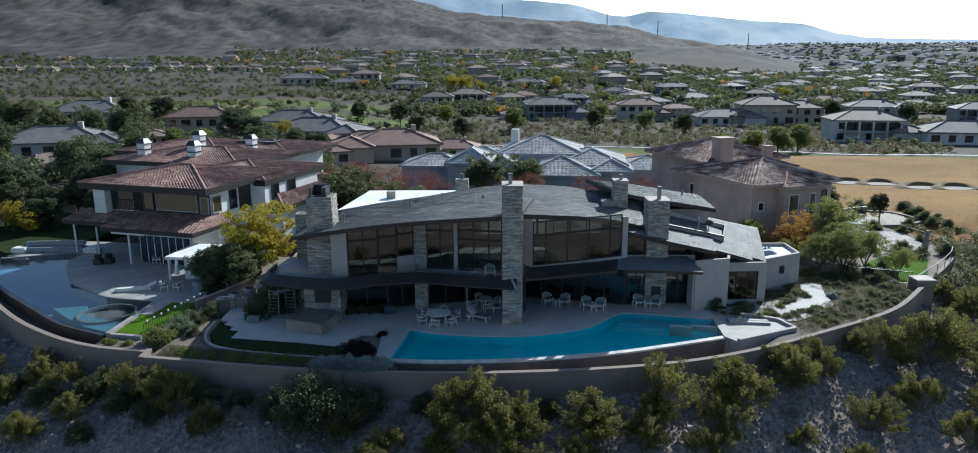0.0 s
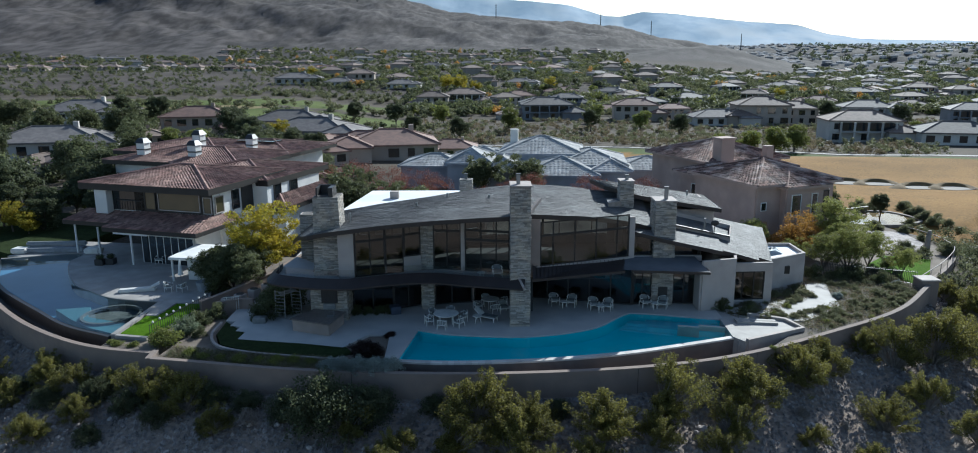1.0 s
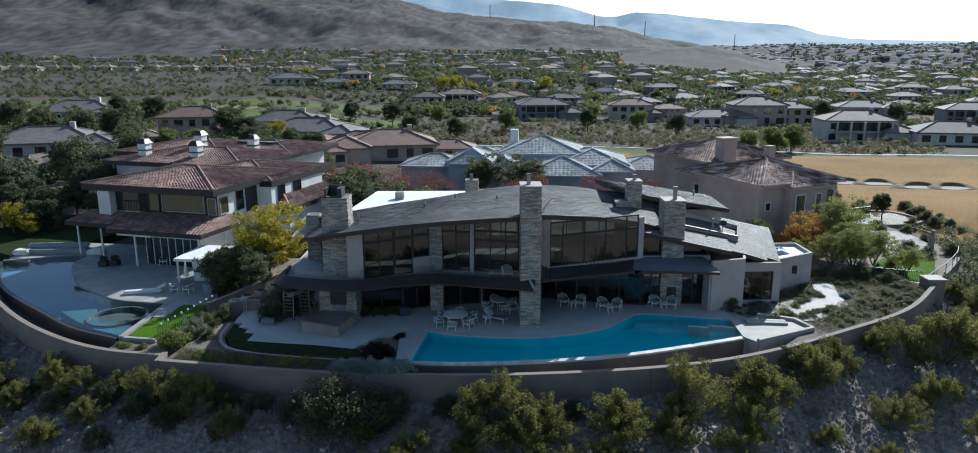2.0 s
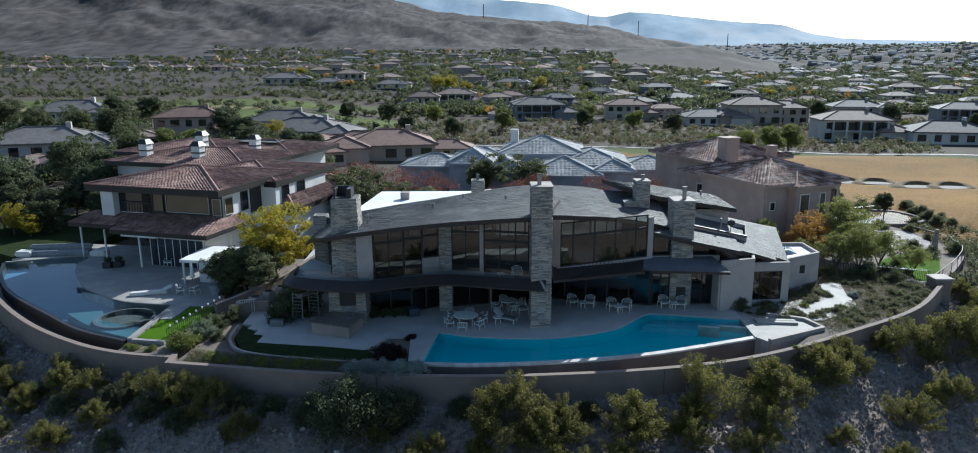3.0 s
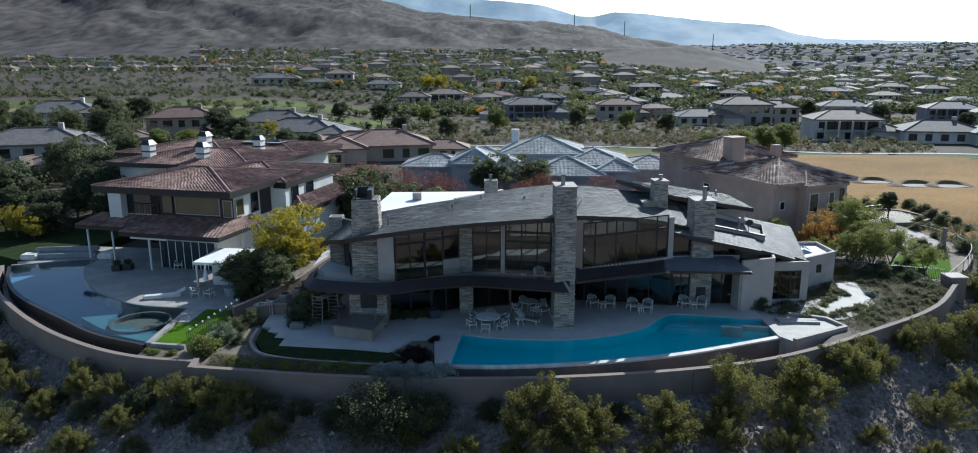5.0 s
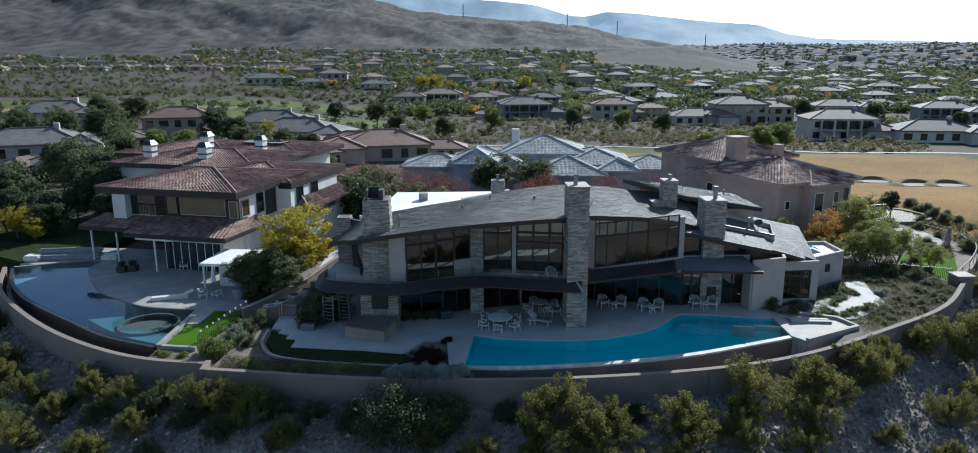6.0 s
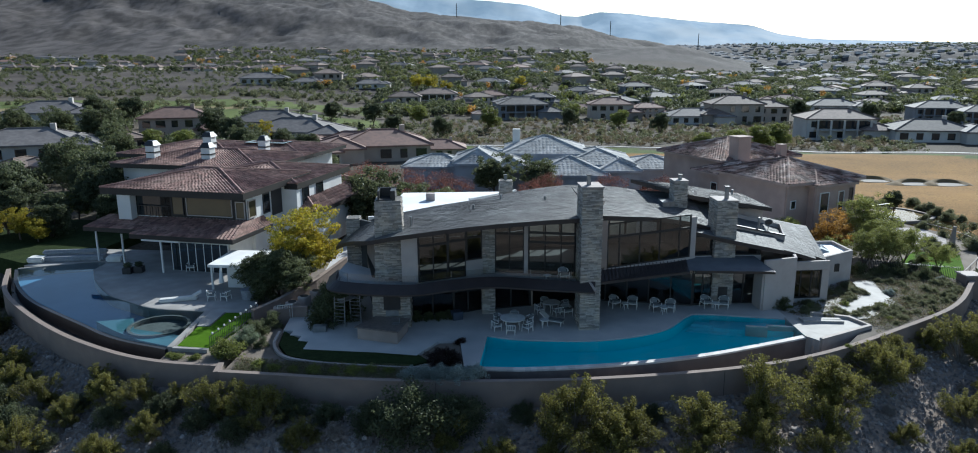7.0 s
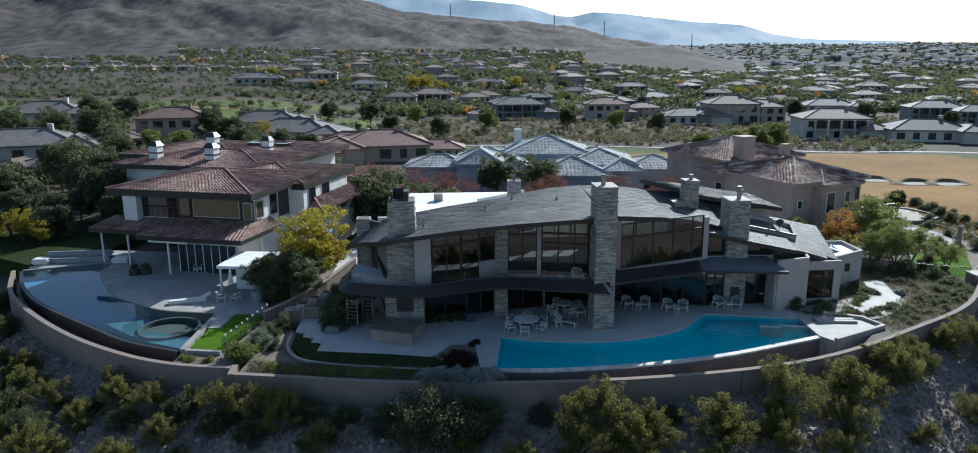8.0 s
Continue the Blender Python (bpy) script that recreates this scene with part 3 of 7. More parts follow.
tagged(bed, "brown soil planting bed along the wall", "planting bed", kind="structure")
curb = part("garden_curb", sweep_wall(spline([(-21.7, 53.0), (-21.5, 50.4), (-20.3, 48.3), (-18.0, 47.2), (-15.2, 46.55), (-11.8, 45.95), (-10.6, 45.9)], 6), 0.2, -0.4, 0.06), M_CAP)
tagged(curb, "low tan kerb between lawn and planting bed", "kerb", kind="structure")
bed2 = part("planting_bed_east", prism([p for p in offset(WALL_R, 0.12) if p[0] > 17.6] + [(37.3, 63.0), (33.0, 67.5), (27.4, 67.0), (27.4, 62.0), (18.0, 57.0), (17.4, 55.2), (21.4, 53.4), (22.3, 51.5)], -1.8, -0.10), M_MULCH)
tagged(bed2, "gravelly planting bed with low desert plants", "planting bed", kind="structure")
yard = part("yard_floor", prism([(-24.2, 55.5), (-22.4, 57.0), (-21.2, 57.6), (-21.0, 72.0), (-26.0, 72.0), (-26.5, 60.0)], -1.8, -0.02), M_SOIL)
tagged(yard, "narrow bare side yard", "paving", kind="structure")
gsoil = part("garden_soil", prism([(27.5, 67.2), (33.0, 67.6), (37.2, 63.4)] + [p for p in offset(WALL_B, 0.3)[1:]] + [(47.0, 92.0), (36.0, 91.0), (27.5, 84.0)], -1.95, -0.86), M_SOIL)
tagged(gsoil, "brown garden soil behind the iron fence", "garden bed", kind="structure")
plinth = part("house_plinth", prism([(-21.0, 64.0), (27.4, 64.0), (27.4, 80.0), (-21.0, 80.0)], -1.9, -0.04), M_PATIO)
tagged(plinth, "paved ground behind the house", "paving", kind="structure")

# ---- building helpers ----
def resample(line, n):
    p = np.array(line, float)
    s = np.concatenate([[0], np.cumsum(np.linalg.norm(np.diff(p, axis=0), axis=1))])
    q = np.linspace(0, s[-1], n)
    return np.stack([np.interp(q, s, p[:, k]) for k in range(p.shape[1])], axis=1)


def ruled_roof(parent, front, back, thick, rows, cols, m_top, m_edge, seed=1, name="roof"):
    """A curved roof slab between two edges, with courses of shingles on it, each a piece with a lifted lower edge."""
    f, b = resample(front, cols + 1), resample(back, cols + 1)
    bm = bmesh.new()
    up, dn = [], []
    nv = 6
    for v in range(nv + 1):
        t = v / nv
        up.append([bm.verts.new(tuple(f[i] * (1 - t) + b[i] * t)) for i in range(cols + 1)])
        dn.append([bm.verts.new(tuple(f[i] * (1 - t) + b[i] * t - np.array([0, 0, thick]))) for i in range(cols + 1)])
    for v in range(nv):
        for i in range(cols):
            bm.faces.new((up[v][i], up[v][i + 1], up[v + 1][i + 1], up[v + 1][i]))
            bm.faces.new((dn[v][i], dn[v + 1][i], dn[v + 1][i + 1], dn[v][i + 1]))
    for i in range(cols):
        bm.faces.new((up[0][i], dn[0][i], dn[0][i + 1], up[0][i + 1]))
        bm.faces.new((up[nv][i], up[nv][i + 1], dn[nv][i + 1], dn[nv][i]))
    for v in range(nv):
        bm.faces.new((up[v][0], up[v + 1][0], dn[v + 1][0], dn[v][0]))
        bm.faces.new((up[v][cols], dn[v][cols], dn[v + 1][cols], up[v + 1][cols]))
    slab = part(name, bm, m_edge, parent)
    rng = random.Random(seed)
    vs, fs = [], []

    def at(u, t):
        x = u * cols
        i = min(int(x), cols - 1)
        w = x - i
        a = (f[i] * (1 - w) + f[i + 1] * w) * (1 - t) + (b[i] * (1 - w) + b[i + 1] * w) * t
        return a
    length = float(np.sum(np.linalg.norm(np.diff(f, axis=0), axis=1)))
    for r in range(rows):
        u = 0.0
        t0, t1 = r / rows, min((r + 1.12) / rows, 1)
        while u < 1:
            du = rng.uniform(0.35, 0.7) / length
            u1 = min(u + du, 1)
            lift = 0.018 + rng.uniform(0, 0.012)
            k = len(vs)
            for uu, tt, l in ((u, t0, lift), (u1, t0, lift), (u1, t1, 0.004), (u, t1, 0.004)):
                p = at(uu, tt)
                vs.append((p[0], p[1], p[2] + l))
            p, q = vs[k], vs[k + 1]
            vs.append((p[0], p[1], p[2] - lift))
            vs.append((q[0], q[1], q[2] - lift))
            fs += [(k, k + 1, k + 2, k + 3), (k, k + 4, k + 5, k + 1)]
            u = u1
    base = ROOTS.get(root_of(parent).name, Vector((0, 0, 0)))
    vs = [(x - base.x, y - base.y, z - base.z) for x, y, z in vs]
    sh = part("shingles", mesh_from("shingles", vs, fs), m_top, slab)
    sh["kind"] = "stuff"
    return slab


def stone_block(parent, x0, x1, y0, y1, z0, z1, taper=0.0, seed=1, name="stone_pier", row=0.105, label=""):
    """A pier faced with long thin ledger stones of uneven depth; taper widens its foot."""
    rng = random.Random(seed)
    core = bmesh.new()
    box(x0 + 0.05, x1 - 0.05, y0 + 0.05, y1 - 0.05, z0, z1 - 0.03, core)
    body = part(name, core, M_STONE_CORE, parent, label or "stacked grey ledger stone")
    vs, fs = [], []

    def brick(c, sx, sy, sz):
        k = len(vs)
        for dx in (-sx, sx):
            for dy in (-sy, sy):
                for dz in (-sz, sz):
                    vs.append((c[0] + dx, c[1] + dy, c[2] + dz))
        fs.extend([(k, k + 1, k + 3, k + 2), (k + 4, k + 6, k + 7, k + 5), (k, k + 4, k + 5, k + 1), (k + 2, k + 3, k + 7, k + 6), (k + 1, k + 5, k + 7, k + 3), (k, k + 2, k + 6, k + 4)])
    z = z0
    while z < z1 - 0.02:
        h = min(rng.choice((0.09, 0.12, 0.12, 0.15)) * row / 0.13, z1 - z)
        wide = taper * (1 - (z - z0) / max(z1 - z0, 1e-6))
        for side in range(4):
            a, b = (x0 - wide, x1 + wide) if side < 2 else (y0, y1)
            p = a
            while p < b - 1e-3:
                l = min(rng.uniform(0.2, 0.7), b - p)
                if b - p - l < 0.15:
                    l = b - p
                out = rng.uniform(-0.012, 0.05)
                dep = 0.09 + wide
                mid = p + l / 2
                if side == 0:
                    c, sx, sy = (mid, y0 - out + dep / 2, z + h / 2), l / 2 - 0.006, dep / 2
                elif side == 1:
                    c, sx, sy = (mid, y1 + out - dep / 2, z + h / 2), l / 2 - 0.006, dep / 2
                elif side == 2:
                    c, sx, sy = (x0 - wide - out + dep / 2, mid, z + h / 2), dep / 2, l / 2 - 0.006
                else:
                    c, sx, sy = (x1 + wide + out - dep / 2, mid, z + h / 2), dep / 2, l / 2 - 0.006
                brick(c, sx, sy, h / 2 - 0.007)
                p += l
        z += h
    base = ROOTS.get(root_of(parent).name, Vector((0, 0, 0)))
    vs = [(x - base.x, y - base.y, z - base.z) for x, y, z in vs]
    cl = part("stone_facing", mesh_from("stone_facing", vs, fs), M_STONE, body)
    cl["kind"] = "stuff"
    return body


def wall_run(parent, line, z0, z1, thick, material, name="wall", label=""):
    return part(name, sweep_wall(line, thick, z0, z1), material, parent, label)


def glazing(parent, a, b, z0, z1, posts, rails=(), w=0.10, glass=None, frame_mat=None, name="window", label=""):
    """A framed glass front from plan point a to b: posts are fractions along it, rails are heights."""
    a, b = Vector((a[0], a[1], 0)), Vector((b[0], b[1], 0))
    up = Vector((0, 0, 1))
    d = (b - a).normalized()
    fm = frame_mat or M_FRAME
    edges = [z0 + w / 2, *rails, z1 - w / 2]
    win = part(name, beam(a + d * w + up * edges[0], b - d * w + up * edges[0], w * 0.9, w), fm, parent, label)
    for t in (0.0, *posts, 1.0):
        p = a.lerp(b, t) + d * (w / 2 if t == 0 else -w / 2 if t == 1 else 0)
        part("mullion", beam(p + up * z0, p + up * z1, w, w), fm, win)
    for z in edges[1:]:
        part("transom", beam(a + d * w + up * z, b - d * w + up * z, w * 0.9, w if z == edges[-1] else w * 1.8), fm, win)
    ts = [0.0, *posts, 1.0]
    zs = [z0, *rails, z1]
    nrm = Vector((-d.y, d.x, 0)) * 0.012
    for t0, t1 in zip(ts, ts[1:]):
        for h0, h1 in zip(zs, zs[1:]):
            p, q = a.lerp(b, t0), a.lerp(b, t1)
            g = bmesh.new()
            vv = [g.verts.new(v) for v in (p + up * h0 - nrm, q + up * h0 - nrm, q + up * h1 - nrm, p + up * h1 - nrm)]
            g.faces.new(vv)
            pane = part("pane", g, glass or M_GLASS, win)
            pane.visible_shadow = False
    return win


# ---- the main house ----
house = thing("modern_house", 0.0, 58.0, 0.0, "large modern house with curved grey roofs and ledger stone towers", "house", world_coords=True)
H = house


def roof_z(x):
    k = 0.0064 if x < 0.5 else 0.0148
    return 8.32 - k * (x - 0.5) ** 2 - 0.07 * max(0.0, -13.2 - x) ** 2


front = spline([(-19.2, 65.2), (-17.2, 59.5), (-15.0, 54.2), (-12.6, 52.9), (-8.0, 52.5), (-3.0, 52.5), (1.55, 53.0)], 6)
back = spline([(-19.0, 66.0), (-16.8, 64.6), (-14.0, 61.8), (-10.0, 62.0), (-6.0, 62.8), (-2.0, 65.3), (2.2, 67.5)], 6)
ruled_roof(H, [(x, y, roof_z(x)) for x, y in front], [(x, y, roof_z(x)) for x, y in back], 0.32, 60, 36, M_ROOF, M_FASCIA, 3)
front = spline([(2.0, 53.9), (4.5, 54.4), (7.5, 56.0), (10.9, 57.8), (12.6, 58.3)], 6)
back = spline([(2.2, 67.5), (5.0, 68.0), (8.0, 68.2), (10.8, 67.5), (12.8, 66.0)], 6)
ruled_roof(H, [(x, y, roof_z(x)) for x, y in front], [(x, y, max(roof_z(x), 7.35) + 0.25 * (x > 4) * min((x - 4) / 4, 1)) for x, y in back], 0.34, 58, 24, M_ROOF, M_FASCIA, 4)
# upper shed roof behind
ruled_roof(H, [(9.2, 64.0, 8.75), (12.4, 63.2, 7.95), (19.6, 63.2, 6.75)], [(9.0, 72.0, 8.0), (13.0, 72.5, 7.5), (20.6, 72.6, 6.25)], 0.34, 30, 24, M_ROOF, M_FASCIA, 5)
wall_run(H, [(10.4, 64.4), (19.2, 64.4), (19.8, 71.8), (9.8, 71.8), (9.8, 64.4)], -0.5, 6.5, 0.25, M_STUCCO_L, label="pale tan stucco upper wall")
# low roof over the east wing
ruled_roof(H, [(10.2, 57.4, 6.25), (13.6, 56.5, 5.55), (17.7, 56.2, 4.72)], [(10.8, 66.0, 7.5), (14.5, 66.0, 6.65), (19.6, 66.0, 5.45)], 0.30, 36, 14, M_ROOF, M_FASCIA, 6)
ruled_roof(H, [(17.7, 56.9, 4.68), (19.6, 57.5, 4.08), (21.3, 57.9, 3.5)], [(19.6, 66.0, 5.43), (21.5, 66.2, 4.95), (23.2, 66.4, 4.55)], 0.30, 36, 8, M_ROOF, M_FASCIA, 7)
ruled_roof(H, [(21.3, 58.6, 3.6), (22.1, 58.9, 3.32), (22.9, 59.2, 3.03)], [(23.2, 66.4, 4.53), (23.9, 66.5, 4.4), (24.6, 66.6, 4.25)], 0.28, 32, 4, M_ROOF, M_FASCIA, 8)
# roof well with its parapet
well = part("roof_well", sweep_wall([(14.6, 60.0), (19.4, 60.0), (20.6, 63.6), (15.0, 63.6), (14.6, 60.0)], 0.18, [5.55, 4.5, 4.6, 5.8, 5.55], [6.05, 5.02, 5.2, 6.6, 6.05]), M_STUCCO_L, H, "stucco parapet of a sunken roof well")
part("well_cap", sweep_wall([(14.6, 59.9), (19.4, 59.9)], 0.3, [6.05, 5.02], [6.15, 5.12]), M_DARKMETAL, well)
# white flat roof at the back
part("flat_roof", prism([(-15.6, 66.5), (-14.0, 79.5), (-3.0, 79.5), (-1.0, 72.5), (-5.0, 66.0)], 5.2, 5.55), M_MEMB, H, "white membrane on a flat roof")
part("flat_roof_parapet", sweep_wall([(-16.3, 66.0), (-9.0, 65.6)], 0.3, 5.0, 5.9), M_WHITE, H, "white parapet")
part("flat_roof_parapet", sweep_wall([(-7.0, 72.5), (-2.0, 77.0)], 0.3, 5.2, 6.2), M_WHITE, H, "white parapet")
wall_run(H, [(-15.2, 66.8), (-13.8, 79.2), (-3.2, 79.2), (-1.4, 72.6)], -0.5, 5.2, 0.25, M_STUCCO, label="tan stucco rear wall")
part("roof_unit", box(-11.4, -10.5, 74.6, 75.4, 5.55, 6.3, bevel=0.02), M_CAP, H, "small tan roof chimney")

# stone towers and chimneys
stone_block(H, 0.62, 2.10, 52.0, 54.2, 0.0, 10.72, 0.0, 11, "stone_tower")
stone_block(H, -14.45, -12.55, 54.4, 56.4, 3.2, 9.55, 0.18, 12, "stone_tower")
stone_block(H, -14.75, -12.0, 53.4, 56.4, 0.0, 3.1, 0.05, 13, "stone_fireplace")
stone_block(H, 12.38, 14.02, 57.0, 58.9, 0.0, 8.62, 0.04, 14, "stone_chimney")
stone_block(H, 10.35, 11.52, 62.0, 63.4, 6.6, 9.4, 0.0, 15, "stone_chimney")
stone_block(H, -4.0, -2.75, 72.4, 73.6, 5.5, 7.9, 0.0, 16, "stone_chimney")
stone_block(H, -17.9, -16.75, 63.2, 64.4, -0.3, 6.35, 0.05, 17, "stone_chimney")
stone_block(H, -6.45, -5.45, 55.95, 57.0, 0.0, 8.0, 0.0, 18, "stone_pier")
for x0, x1, y0, y1, z, name in ((0.55, 2.17, 51.95, 54.25, 10.72, "chimney_cap"), (12.3, 14.1, 56.92, 58.98, 8.62, "chimney_cap"), (10.28, 11.6, 61.92, 63.48, 9.4, "chimney_cap")):
    part(name, box(x0, x1, y0, y1, z, z + 0.10, bevel=0.02), M_CAP, H, "pale stone chimney cap")
for x, y, z, h in ((1.2, 52.9, 10.8, 0.75), (13.3, 57.7, 8.7, 1.0), (11.0, 62.7, 9.5, 0.4), (-3.4, 73.0, 7.9, 0.5)):
    fl = part("flue", box(x - 0.14, x + 0.14, y - 0.14, y + 0.14, z, z + h, bevel=0.015), M_METAL, H, "square grey metal flue")
    part("flue_cap", box(x - 0.18, x + 0.18, y - 0.18, y + 0.18, z + h, z + h + 0.05), M_DARKMETAL, fl)
cowl = part("chimney_cowl", box(-14.35, -13.1, 54.5, 56.2, 9.55, 9.62), M_DARKMETAL, H, "dark metal cowl")
for x, w in ((-14.25, 0.12), (-13.3, 0.35)):
    part("cowl_plate", box(x, x + w, 54.6, 56.1, 9.5, 10.25, bevel=0.01), M_DARKMETAL, cowl)
part("cowl_plate", box(-14.3, -12.95, 55.9, 56.0, 9.5, 10.3), M_DARKMETAL, cowl)
# tapering fin beside the tower
bm = bmesh.new()
beam((1.55, 53.2, 7.9), (3.0, 56.0, 9.05), 0.22, 0.30, bm)
part("roof_fin", bm, M_CAP, H, "pale metal roof fin beside the tower")
part("saddle", prism([(9.2, 61.2), (10.4, 61.9), (10.4, 63.4), (9.3, 63.2)], 7.2, 7.75), M_METAL, H, "metal saddle behind the chimney")
for x, y, h in ((-11.9, 55.6, 0.75), (-7.0, 59.0, 0.3), (17.4, 60.6, 0.9), (-1.0, 60.5, 0.3), (13.5, 66.5, 0.4), (17.6, 67.5, 0.35), (-4.6, 61.8, 0.35)):
    z = roof_z(x) if x < 12 else (5.6 if y < 65 else 7.3)
    part("vent_pipe", tube((x, y, z - 0.1), (x, y, z + h), 0.09), M_METAL, H, "grey roof vent pipe")
dish_z = 6.0
dish = part("satellite_dish", tube((18.4, 61.0, 4.7), (18.4, 61.0, dish_z), 0.03), M_DARKMETAL, H, "dark satellite dish on a post")
part("dish_bowl", ball((18.4, 60.95, dish_z), 0.36, 0.10, 0.26), M_DARKMETAL, dish)

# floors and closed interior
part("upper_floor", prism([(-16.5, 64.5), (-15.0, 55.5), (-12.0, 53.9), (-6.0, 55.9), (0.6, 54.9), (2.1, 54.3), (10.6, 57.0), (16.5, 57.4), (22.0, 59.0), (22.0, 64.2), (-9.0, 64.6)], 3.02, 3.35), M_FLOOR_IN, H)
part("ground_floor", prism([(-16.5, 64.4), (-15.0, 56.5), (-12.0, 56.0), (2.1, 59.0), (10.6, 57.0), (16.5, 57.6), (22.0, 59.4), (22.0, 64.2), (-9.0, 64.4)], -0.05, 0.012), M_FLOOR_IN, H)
back_line = [tuple(p) for p in resample([(-17.2, 63.9), (-14.2, 61.1), (-10.0, 61.2), (-6.0, 62.0), (-2.0, 64.2), (9.8, 64.6)], 30)]
west_line = [p for p in back_line if p[0] < -2.0]
east_line = [p for p in back_line if p[0] > -2.9]
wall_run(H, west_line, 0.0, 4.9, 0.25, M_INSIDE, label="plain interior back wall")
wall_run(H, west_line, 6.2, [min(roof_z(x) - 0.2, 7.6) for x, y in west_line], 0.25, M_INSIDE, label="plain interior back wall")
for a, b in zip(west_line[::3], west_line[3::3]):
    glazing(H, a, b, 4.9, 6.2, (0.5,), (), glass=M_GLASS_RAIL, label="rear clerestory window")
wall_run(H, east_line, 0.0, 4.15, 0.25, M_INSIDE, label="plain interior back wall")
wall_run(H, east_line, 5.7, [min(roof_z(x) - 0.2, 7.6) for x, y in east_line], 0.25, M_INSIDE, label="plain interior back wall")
for a, b in zip(east_line[::3], east_line[3::3]):
    glazing(H, a, b, 4.15, 5.7, (0.5,), (), glass=M_GLASS_RAIL, label="rear clerestory window")
wall_run(H, [(22.2, 59.5), (22.2, 65.0), (9.6, 65.0)], 0.0, 3.4, 0.25, M_STUCCO_L)
wall_run(H, [(-16.4, 64.4), (-14.6, 56.6)], -0.2, 5.6, 0.25, M_STUCCO)
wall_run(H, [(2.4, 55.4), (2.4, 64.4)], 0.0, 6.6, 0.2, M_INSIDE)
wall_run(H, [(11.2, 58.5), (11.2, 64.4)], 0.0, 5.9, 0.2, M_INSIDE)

# upper storey, west
wall_run(H, [(-12.55, 53.75), (-11.35, 53.75)], 3.35, 7.0, 0.28, M_STUCCO_L, label="tan stucco panel beside the tower")
glazing(H, (-11.3, 53.75), (-9.1, 54.7), 3.4, 7.05, (0.5,), (6.2,), label="tall dark-framed window with a transom")
glazing(H, (-9.1, 54.7), (-7.7, 55.3), 3.4, 7.25, (), (6.3,))
glazing(H, (-7.7, 55.3), (-6.45, 55.9), 4.6, 7.45, (), (6.4,))
wall_run(H, [(-7.75, 55.3), (-6.45, 55.85)], 3.35, 4.6, 0.22, M_STUCCO_L, "knee_wall")
glazing(H, (-5.45, 55.95), (-3.2, 55.6), 3.45, 7.75, (0.5,), (6.6,), label="dark-framed sliding balcony doors with a transom")
wall_run(H, [(-3.2, 55.6), (-2.9, 55.55)], 3.35, 7.8, 0.3, M_STUCCO_L, "mullion_pier")
glazing(H, (-2.9, 55.45), (0.62, 54.6), 3.45, 7.8, (0.36, 0.70), (6.0, 6.75), label="three-bay dark-framed window wall")
part("door_sill", beam((-5.4, 55.85, 3.40), (-3.2, 55.5, 3.40), 0.25, 0.10), M_CAP, H)
part("door_sill", beam((-2.9, 55.35, 3.40), (0.6, 54.5, 3.40), 0.25, 0.10), M_CAP, H)
# upper storey, east
wall_run(H, [(2.1, 54.15), (2.95, 54.1)], 3.3, 7.9, 0.3, M_STUCCO, "wall_pier")
glazing(H, (2.95, 54.1), (10.3, 57.0), 4.15, 7.65, (0.14, 0.38, 0.62, 0.86), (6.55,), label="long dark-framed window band under the curved roof")
wall_run(H, [(2.6, 54.0), (10.75, 57.15)], 3.35, 4.15, 0.3, M_STUCCO_L, "sill_wall")
wall_run(H, [(10.3, 57.05), (10.75, 57.2)], 4.15, 7.4, 0.25, M_STUCCO_L, "wall_pier")
# clerestory under the low roof
glazing(H, (10.75, 57.4), (12.4, 57.5), 4.1, 5.75, (), (), label="clerestory window")
glazing(H, (14.0, 57.5), (16.3, 57.4), 4.1, 5.2, (0.9,), (), label="clerestory window")
wall_run(H, [(10.75, 57.5), (12.4, 57.6)], 3.3, 4.1, 0.25, M_STUCCO_L, "sill_wall")
wall_run(H, [(14.0, 57.6), (16.4, 57.5)], 3.3, 4.1, 0.25, M_STUCCO_L, "sill_wall")

# ground storey, west: shaded loggia
glazing(H, (-12.0, 55.6), (-8.7, 55.9), 0.05, 3.05, (0.5,), (), label="dark-framed lower window")
glazing(H, (-8.7, 55.9), (-6.45, 57.0), 0.05, 3.05, (0.5,), (), label="dark entrance doors")
glazing(H, (-5.45, 57.0), (-2.4, 57.6), 0.05, 3.05, (0.45,), (), label="dark sliding doors")
wall_run(H, [(-2.4, 57.6), (-2.1, 62.5)], 0.0, 3.05, 0.25, M_STUCCO, "loggia_wall")
glazing(H, (-2.1, 61.5), (2.3, 61.5), 0.05, 3.05, (0.3, 0.65), (), label="loggia doors")
# ground storey, east
glazing(H, (2.2, 59.0), (10.7, 56.85), 0.05, 3.1, (0.20, 0.40, 0.60, 0.80), (), label="wall of tall lower sliding glass doors")
glazing(H, (10.8, 57.1), (12.35, 57.2), 0.05, 2.75, (0.5,), (), label="pair of glazed doors")
glazing(H, (14.05, 57.2), (15.9, 57.2), 0.05, 2.75, (0.5,), (), label="pair of glazed doors")
wall_run(H, [(10.7, 56.9), (10.75, 57.3), (12.4, 57.35)], 2.75, 3.3, 0.2, M_STUCCO, "lintel")
wall_run(H, [(14.0, 57.35), (16.0, 57.35)], 2.75, 3.3, 0.2, M_STUCCO, "lintel")
